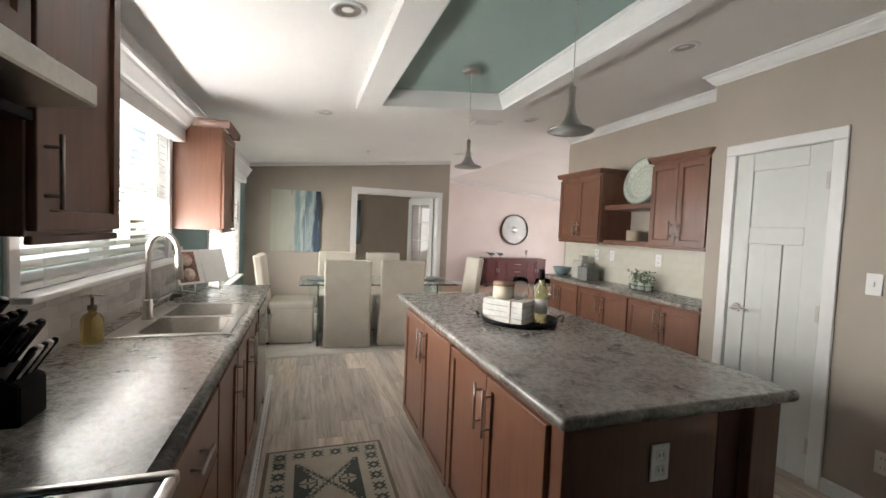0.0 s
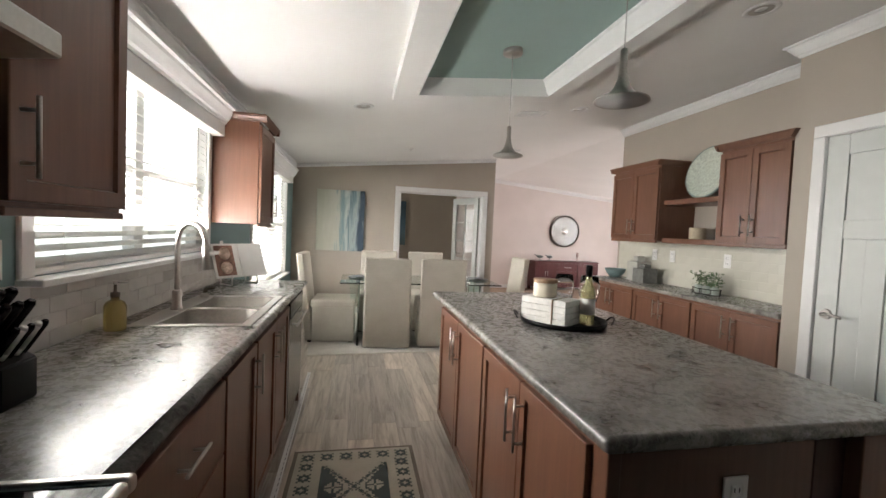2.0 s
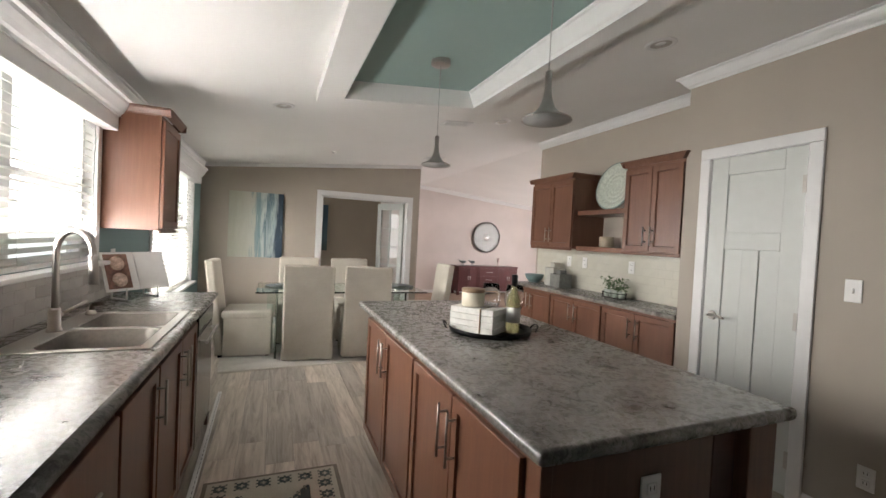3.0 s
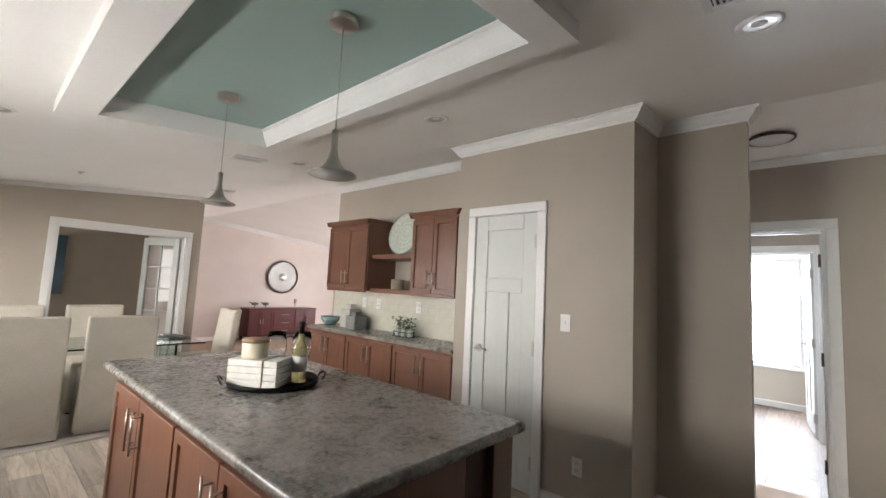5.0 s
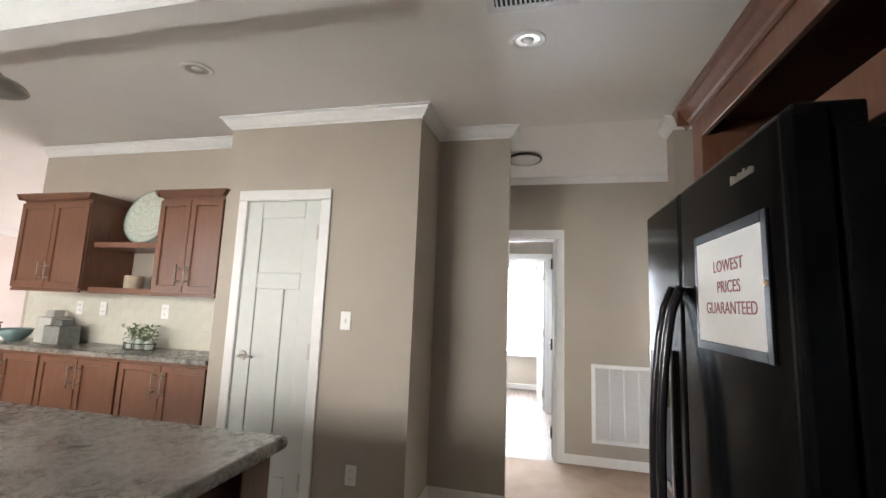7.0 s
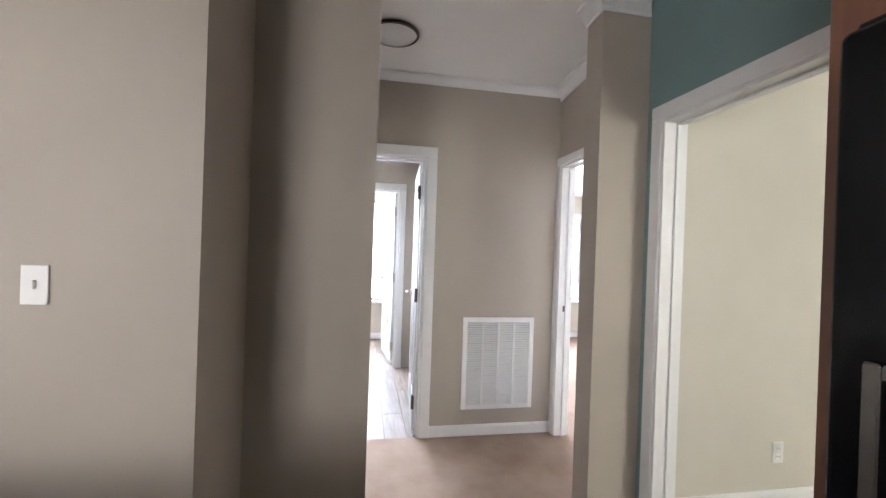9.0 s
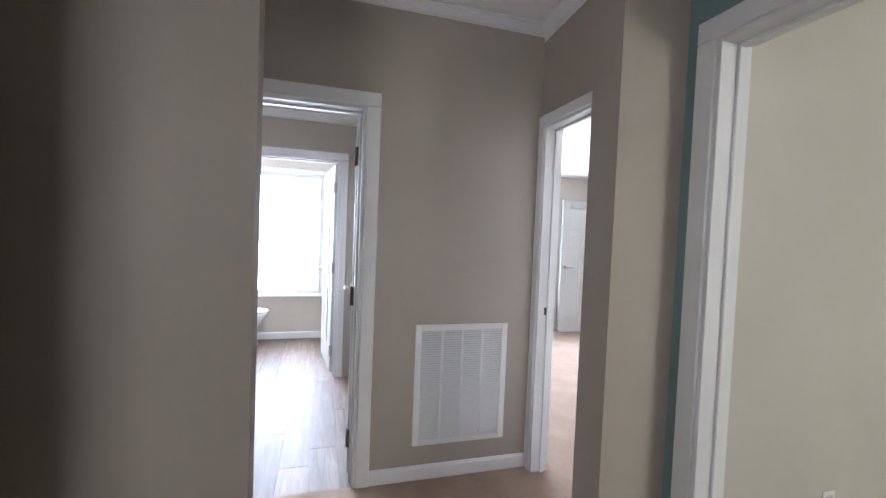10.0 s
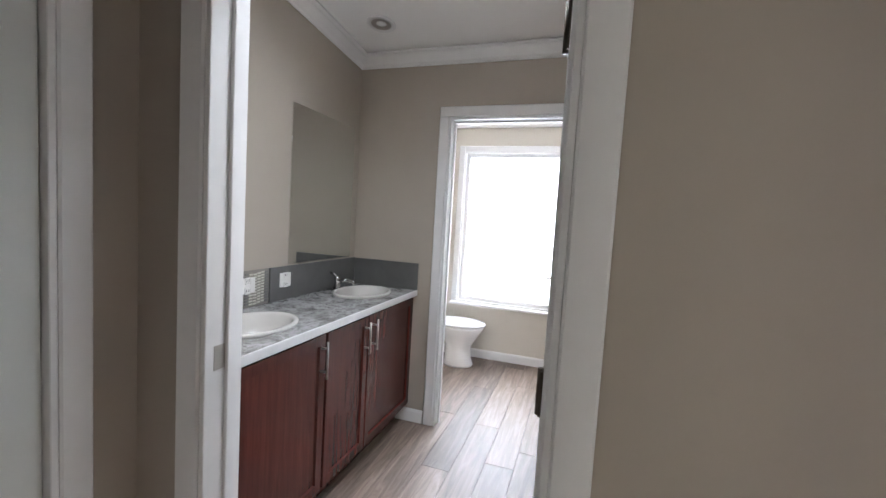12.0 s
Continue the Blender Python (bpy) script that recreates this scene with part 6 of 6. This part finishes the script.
STAR = ["#..#..#", ".#####.", ".##.##.", "##...##", ".##.##.", ".#####.", "#..#..#"]
cx, cy = (RX0 + RX1) / 2, (RY0 + RY1) / 2
b2 = B()
motif(b2, STAR, 0, 0, 0.0105)
bmesh.ops.remove_doubles(b2, verts=b2.verts[:], dist=1e-5)
star_me = mesh_of("woven_star", b2, RUGG)
for i in range(6):
    for yy in (RY0 + 0.085, RY1 - 0.085):
        piece("woven_star", star_me, rug, (RX0 + 0.085 + i * 0.108, yy, 0))
for i in range(1, 10):
    for xx in (RX0 + 0.085, RX1 - 0.085):
        piece("woven_star", star_me, rug, (xx, RY0 + 0.085 + i * 0.105, 0))
fx, fy = RX1 - RX0 - 0.34, RY1 - RY0 - 0.34
n = 44
for half in (-1, 1):
    yc = cy + half * fy / 4
    for sx in (-1, 1):
        b2 = B()
        for j in range(n):
            u = (j + 0.5) / n
            v = abs(2 * u - 1)
            wdt = fx / 2 * (1 - v) * 0.74
            wdt = round(wdt / STEP) * STEP
            y0 = yc - fy / 4 + j * (fy / 2) / n
            if wdt > 0.01:
                xo = cx + sx * fx / 2
                box(b2, xo, y0, 0.007, xo - sx * wdt, y0 + (fy / 2) / n, 0.0088)
        bmesh.ops.remove_doubles(b2, verts=b2.verts[:], dist=1e-4)
        part("stepped_triangle", b2, RUGG, rug, "slate-green stepped triangle")
FLOWER = ["..#.#..", ".##.##.", "###.###", "...#...", "###.###", ".##.##.", "..#.#.."]
b2 = B()
motif(b2, FLOWER, 0, 0, 0.0125)
flower_me = mesh_of("woven_flower", b2, RUGC)
for half in (-1, 1):
    for sx in (-1, 1):
        piece("woven_flower", flower_me, rug, (cx + sx * fx * 0.30, cy + half * fy / 4, 0.0016))
b2 = B()
for half in (-1, 1):
    yc = cy + half * fy / 4
    for k in range(-9, 10):
        for sgn in (-1, 1):
            x, y = cx + k * fx / 20, yc + sgn * k * fy / 40
            motif(b2, ["#.#", ".#.", "#.#"] if k % 2 else [".#.", "###", ".#."], x, y, 0.009)
tagged(part("lattice_weave", b2, RUGG, rug, "slate-green stepped lattice"), kind="stuff")

# ---------------------------------------------------------------- hall
g = thing("return_air_grille", pose(HX - 0.002, 0.174, 0.199, 0, 0, -90), "white louvred return air grille low on the wall", "grille")
gw, gh = 0.275, 0.68
b2 = B()
f = 0.035
for a, b, c, d in ((-gw, -gw + f, 0, gh), (gw - f, gw, 0, gh), (-gw + f, gw - f, 0, f), (-gw + f, gw - f, gh - f, gh)):
    box(b2, a, -0.012, c, b, 0.0, d, 0.004, 2)
part("frame", b2, TRIM, g)
# grey sheet that paints the shade between the louvres
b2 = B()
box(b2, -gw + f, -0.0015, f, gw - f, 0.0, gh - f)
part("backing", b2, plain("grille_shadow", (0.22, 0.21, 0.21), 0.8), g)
for i in range(1, 4):
    x = -gw + f + (2 * gw - 2 * f) * i / 4
    b2 = B()
    box(b2, x - 0.006, -0.011, f, x + 0.006, -0.001, gh - f)
    part("mullion", b2, TRIM, g)
b2 = B()
for sx in range(1):
    vs = [b2.verts.new(p) for p in ((-gw + f, -0.002, 0.008), (gw - f, -0.002, 0.008), (gw - f, -0.010, 0.0), (-gw + f, -0.010, 0.0), (-gw + f, -0.002, 0.0095), (gw - f, -0.002, 0.0095), (gw - f, -0.010, 0.0015), (-gw + f, -0.010, 0.0015))]
    for q in ((0, 1, 2, 3), (4, 7, 6, 5), (0, 4, 5, 1), (1, 5, 6, 2), (2, 6, 7, 3), (3, 7, 4, 0)):
        b2.faces.new([vs[i] for i in q])
me = mesh_of("louvre", b2, TRIM)
for i in range(46):
    piece("louvre", me, g, (0, 0, f + 0.002 + i * (gh - 2 * f) / 46))

z = ceil_z(4.86)
hl = thing("hall_ceiling_light", pose(4.86, 1.045, z), "flush ceiling light with a dark metal rim", "ceiling light")
b2 = B()
lathe(b2, [(0.0, 0.0), (0.150, 0.0), (0.150, -0.014), (0.143, -0.020), (0.136, -0.016), (0.136, -0.004), (0, -0.004)], 40)
part("rim", b2, BRONZE, hl)
b2 = B()
lathe(b2, [(0.136, -0.012), (0.115, -0.03), (0.07, -0.042), (0, -0.046)], 40)
part("glass_bowl", b2, PORC, hl, "white frosted bowl, unlit")

# strike plate on the bathroom jamb
b2 = B()
box(b2, HX + 0.015, 1.5972, 0.96, HX + 0.05, 1.5985, 1.025, 0.0005, 1)
solid("strike_plate", b2, NICKEL, "small nickel strike plate on the door jamb", "strike plate")
b2 = B()
box(b2, 5.2455, SY - 0.06, 0.935, 5.246, SY - 0.03, 0.98)
solid("strike_plate", b2, BRONZE, "small dark strike plate on the bedroom door jamb", "strike plate")

# ---------------------------------------------------------------- bathroom
VZ = 0.90
vx0, vx1, vyf = HX + 0.112, BF_X - 0.002, 1.785
for a, b, fronts in ((HX + 0.115, 6.10, ((0.006, 0.652, 0.617),)), (6.10, BF_X - 0.003, ((0.006, 0.378, 0.343), (0.384, 0.988, 0.423)))):
    c = thing("vanity_cabinet", pose(a, vyf, 0), "red-brown shaker vanity cabinet", "cabinet", "vanity cabinets")
    cab_box(c, b - a - 0.002, BN - vyf - 0.002, 0.10, 0.74, VANITY, 0.07)
    b2 = B()
    box(b2, 0.0, 0.0, 0.74, b - a - 0.002, 0.02, 0.863)
    part("face_rail", b2, VANITY, c)
    for x0, x1, hx in fronts:
        shaker(c, x0, x1, 0.125, 0.848, VANITY, (hx, 0.66, 0.825))


def oval_hole_top(x0, y0, x1, y1, z0, z1, holes, mat, label):
    """A slab with oval holes, tessellated between the ovals and the edges."""
    bm_ = B()
    n = 40
    cuts = [x0] + [(a[0] + b[0]) / 2 for a, b in zip(holes, holes[1:])] + [x1]
    for (hx, hy, rx, ry), cx0, cx1 in zip(holes, cuts, cuts[1:]):
        inner, outer = [], []
        for i in range(n):
            a = 2 * math.pi * i / n
            c, s = math.cos(a), math.sin(a)
            inner.append((hx + rx * c, hy + ry * s))
            k = min((cx1 - hx) / c if c > 1e-6 else ((cx0 - hx) / c if c < -1e-6 else 1e9), (y1 - hy) / s if s > 1e-6 else ((y0 - hy) / s if s < -1e-6 else 1e9))
            outer.append((hx + k * c, hy + k * s))
        for corner in ((cx0, y0), (cx1, y0), (cx1, y1), (cx0, y1)):
            j = min(range(n), key=lambda q: (outer[q][0] - corner[0]) ** 2 + (outer[q][1] - corner[1]) ** 2)
            outer[j] = corner
        vi = [[bm_.verts.new((x, y, zz)) for x, y in inner] for zz in (z0, z1)]
        vo = [[bm_.verts.new((x, y, zz)) for x, y in outer] for zz in (z0, z1)]
        for i in range(n):
            j = (i + 1) % n
            bm_.faces.new((vi[1][i], vo[1][i], vo[1][j], vi[1][j]))
            bm_.faces.new((vi[0][i], vi[0][j], vo[0][j], vo[0][i]))
            bm_.faces.new((vi[0][i], vi[1][i], vi[1][j], vi[0][j]))
            bm_.faces.new((vo[0][i], vo[0][j], vo[1][j], vo[1][i]))
    return solid("vanity_countertop", bm_, mat, label, "countertop")


oval_hole_top(vx0, 1.752, vx1, BN - 0.002, 0.866, VZ, [(5.885, 1.99, 0.205, 0.155), (6.80, 1.99, 0.205, 0.155)], VTOP, "grey marbled laminate vanity top")
b2 = B()
box(b2, vx0, 1.742, 0.864, vx1, 1.7515, VZ + 0.001, 0.003, 2)
solid("vanity_edge", b2, plain("pale_laminate_edge", (0.62, 0.62, 0.62), 0.3), "pale laminate front edge of the vanity top", "countertop edge")
for x in (5.885, 6.80):
    s = thing("washbasin", pose(x, 1.99, VZ), "oval white drop-in washbasin", "sink", "washbasins")
    b2 = B()
    lathe(b2, [(1.06, -0.004), (1.10, 0.004), (1.08, 0.014), (1.0, 0.016), (0.94, 0.006), (0.86, -0.04), (0.66, -0.09), (0.30, -0.105), (0.0, -0.106)], 48, 0.20, 0.15)
    part("bowl", b2, PORC_SHADE, s)
    b2 = B()
    lathe(b2, [(0, 0.002), (0.018, 0.002), (0.022, 0.0)], 20, at=(0, 0, -0.105))
    part("drain", b2, CHROME, s)
    fc = thing("basin_faucet", pose(x, 2.175, VZ), "low chrome basin faucet with a single lever", "faucet", "basin faucets")
    b2 = B()
    box(b2, -0.07, -0.025, 0.0, 0.07, 0.025, 0.012, 0.005, 2)
    tube(b2, (0, 0, 0.01), (0, -0.01, 0.06), 0.022, 0.018)
    part("base", b2, CHROME, fc)
    b2 = B()
    sweep(b2, [(0, 0, 0.045), (0, -0.04, 0.062), (0, -0.08, 0.066), (0, -0.115, 0.058), (0, -0.125, 0.04)], 0.011)
    part("spout", b2, CHROME, fc)
    b2 = B()
    tube(b2, (0, 0, 0.06), (0, 0.0, 0.085), 0.016, 0.013)
    tube(b2, (0, 0.0, 0.085), (0, 0.05, 0.105), 0.006, 0.008)
    part("lever", b2, CHROME, fc)
b2 = B()
box(b2, 6.26, BN - 0.012, VZ + 0.001, vx1, BN - 0.001, 1.082, 0.002, 1)
box(b2, vx1 - 0.012, 1.745, VZ + 0.001, vx1, BN - 0.013, 1.08, 0.002, 1)
solid("vanity_backsplash", b2, plain("dark_grey_splash", (0.10, 0.098, 0.095), 0.3), "dark grey laminate backsplash behind the vanity", "backsplash")
mos = thing("mosaic_strip", pose(0, 0, 0), "grey and white wavy mosaic tile strip", "backsplash")
b2 = B()
box(b2, 5.50, BN - 0.005, VZ + 0.001, 6.258, BN - 0.001, 1.082)
part("grout_bed", b2, GROUT, mos)
b2 = B()
box(b2, -0.012, -0.004, -0.0045, 0.012, 0.0, 0.0045, 0.0015, 1)
mw = mesh_of("mosaic_tile", b2, TILE_W)
b2 = B()
box(b2, -0.012, -0.004, -0.0045, 0.012, 0.0, 0.0045, 0.0015, 1)
md = mesh_of("mosaic_tile", b2, SLATE)
k = 0
for i in range(24):
    for j in range(11):
        o = piece("mosaic_tile", mw if (i * 2 + j * 3 + (i // 2)) % 3 else md, mos, (5.64 + i * 0.026, BN - 0.0045, VZ + 0.018 + j * 0.0145 + 0.004 * math.sin(i * 1.2)))
        k += 1
plate("wall_outlet", 6.105, BN - 0.008, 1.01, '-y', "white outlet on the mosaic strip", "outlet", 0.10, 0.075)
plate("wall_outlet", 6.37, BN - 0.012, 1.01, '-y', "white outlet on the backsplash", "outlet", 0.085, 0.075)
b2 = B()
box(b2, 6.40, BN - 0.007, 1.092, 7.03, BN - 0.001, 1.955, 0.001, 1)
solid("bathroom_mirror", b2, MIRROR, "frameless rectangular mirror above the vanity", "mirror", "", "vanity mirrors")
b2 = B()
box(b2, 5.50, BN - 0.007, 1.092, 6.02, BN - 0.001, 1.955, 0.001, 1)
solid("bathroom_mirror", b2, MIRROR, "frameless rectangular mirror above the vanity", "mirror", "", "vanity mirrors")


def toilet():
    t = thing("toilet", pose(8.33, 1.94, 0, 0, 0, 0), "white porcelain toilet with a closed lid", "toilet")
    # bowl faces -y, tank against the wall at +y
    b2 = B()
    lathe(b2, [(0.0, 0.0), (0.115, 0.0), (0.12, 0.02), (0.10, 0.08), (0.10, 0.20), (0.15, 0.30), (0.185, 0.37), (0.185, 0.395), (0.0, 0.395)], 36, 1.0, 1.28, (0, -0.16, 0))
    part("bowl", b2, PORC, t)
    b2 = B()
    lathe(b2, [(0.0, 0.397), (0.19, 0.397), (0.195, 0.405), (0.19, 0.418), (0.15, 0.424), (0.0, 0.426)], 36, 1.0, 1.30, (0, -0.16, 0))
    part("lid", b2, PORC, t)
    b2 = B()
    box(b2, -0.10, 0.02, 0.0, 0.10, 0.22, 0.38, 0.03, 3)
    part("pedestal", b2, PORC, t)
    b2 = B()
    box(b2, -0.20, 0.10, 0.38, 0.20, 0.28, 0.74, 0.025, 3)
    part("tank", b2, PORC, t)
    b2 = B()
    box(b2, -0.21, 0.09, 0.74, 0.21, 0.29, 0.775, 0.012, 3)
    part("tank_lid", b2, PORC, t)


toilet()
plate("wall_outlet", 6.55, -3.198, 0.35, '+y', "white outlet low on the bedroom wall", "outlet")


# ---------------------------------------------------------------- pieces: tiles and planks
def tile_field(name, label, mat, x, out, y0, y1, z0, z1, tw=0.152, th=0.076, grout=0.003, skip=()):
    field = thing(name, pose(0, 0, 0), label, "backsplash", "", "structure")
    bb = B()
    box(bb, x, y0, z0, x + out * 0.003, y1, z1)
    part("grout_bed", bb, TGROUT if mat is TILE else TILE_W, field)
    meshes = {}

    def tile_mesh(w, hh):
        key = (round(w, 3), round(hh, 3))
        if key not in meshes:
            bq = B()
            box(bq, 0.0, -w / 2, -hh / 2, out * (0.006 if mat is TILE else 0.0035), w / 2, hh / 2, 0.0012, 1)
            meshes[key] = mesh_of("tile", bq, mat)
        return meshes[key]

    row, z = 0, z0
    while z < z1 - 0.012:
        hh = min(th, z1 - z) - grout
        y = y0 - (tw / 2 if row % 2 else 0)
        while y < y1 - 0.012:
            a, b = max(y, y0), min(y + tw, y1)
            if b - a > 0.015:
                piece("tile", tile_mesh(b - a - grout, hh), field, (x + out * 0.001, (a + b) / 2, z + hh / 2 + grout / 2))
            y += tw
        z += th
        row += 1
    return field


tile_field("wall_tiles_window", "pale grey-beige subway tile backsplash", TILE, 0.0, 1, 1.692, 4.42, CT + 0.001, CT + 0.229, 0.165, 0.0573)
tile_field("wall_tiles_bar", "creamy white subway tile backsplash above the bar", TILE_W, BX, -1, 3.128, 5.50, CT + 0.001, 1.343)


def planks(parent, mat, x0, y0, x1, y1, along, w=0.18, ln=1.22, seed=1):
    rnd = random.Random(seed)
    meshes = {}
    n = 0
    row = 0
    lo, hi = (x0, x1) if along == 'y' else (y0, y1)
    s0, s1 = (y0, y1) if along == 'y' else (x0, x1)
    p = lo
    while p < hi - 0.01:
        q = min(p + w, hi)
        s = s0 - rnd.uniform(0.1, ln - 0.1)
        while s < s1 - 0.01:
            a, b = max(s, s0), min(s + ln, s1)
            if b - a > 0.03:
                key = (round(q - p, 3), round(b - a, 3))
                if key not in meshes:
                    bq = B()
                    hw, hl_ = (q - p) / 2 - 0.0011, (b - a) / 2 - 0.0011
                    if along == 'y':
                        box(bq, -hw, -hl_, -0.008, hw, hl_, 0.0)
                    else:
                        box(bq, -hl_, -hw, -0.008, hl_, hw, 0.0)
                    meshes[key] = mesh_of("plank", bq, mat)
                c = ((p + q) / 2, (a + b) / 2) if along == 'y' else ((a + b) / 2, (p + q) / 2)
                piece("plank", meshes[key], parent, (*c, rnd.uniform(-0.0004, 0.0)))
                n += 1
            s += ln
        p = q
        row += 1
    return n


planks(subfloor, PLANK, 0.0, SY, 4.36, DY, 'y', 0.165, 1.22, 3)
bathfloor = flat_box("floor_bath", HX, 0.5, XR, BN, -0.010, -0.008, GROUT, "pale grey-brown vinyl plank bathroom floor", "floor")
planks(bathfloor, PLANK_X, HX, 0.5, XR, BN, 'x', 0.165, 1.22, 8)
# quarter-round along the toe kicks
b2 = B()
extrude_profile(b2, (0.52, 1.70, 0.0), (0.52, 4.22, 0.0), (1, 0, 0), [(0, 0), (0.016, 0), (0.014, 0.008), (0.008, 0.014), (0, 0.016)])
solid("trim_quarter_round", b2, TRIM, "white quarter-round along the cabinet base", "moulding", "structure")

# loose white strip on the floor along the toe kick
strip = thing("floor_strip", pose(0.632, 3.62, 0.0005, 0, 0, 1.0), "loose white plastic edging strip lying on the floor", "strip")
b2 = B()
box(b2, -0.016, -1.25, 0.0, 0.016, 1.25, 0.004, 0.001, 1)
part("strip_band", b2, TRIM, strip)
b2 = B()
for k in range(48):
    box(b2, 0.004, -1.2 + k * 0.05, 0.0038, 0.007, -1.172 + k * 0.05, 0.0046)
tagged(part("stitch_line", b2, BLACKM, strip, "dashed dark line"), "dashed dark line", "", "", "stuff")
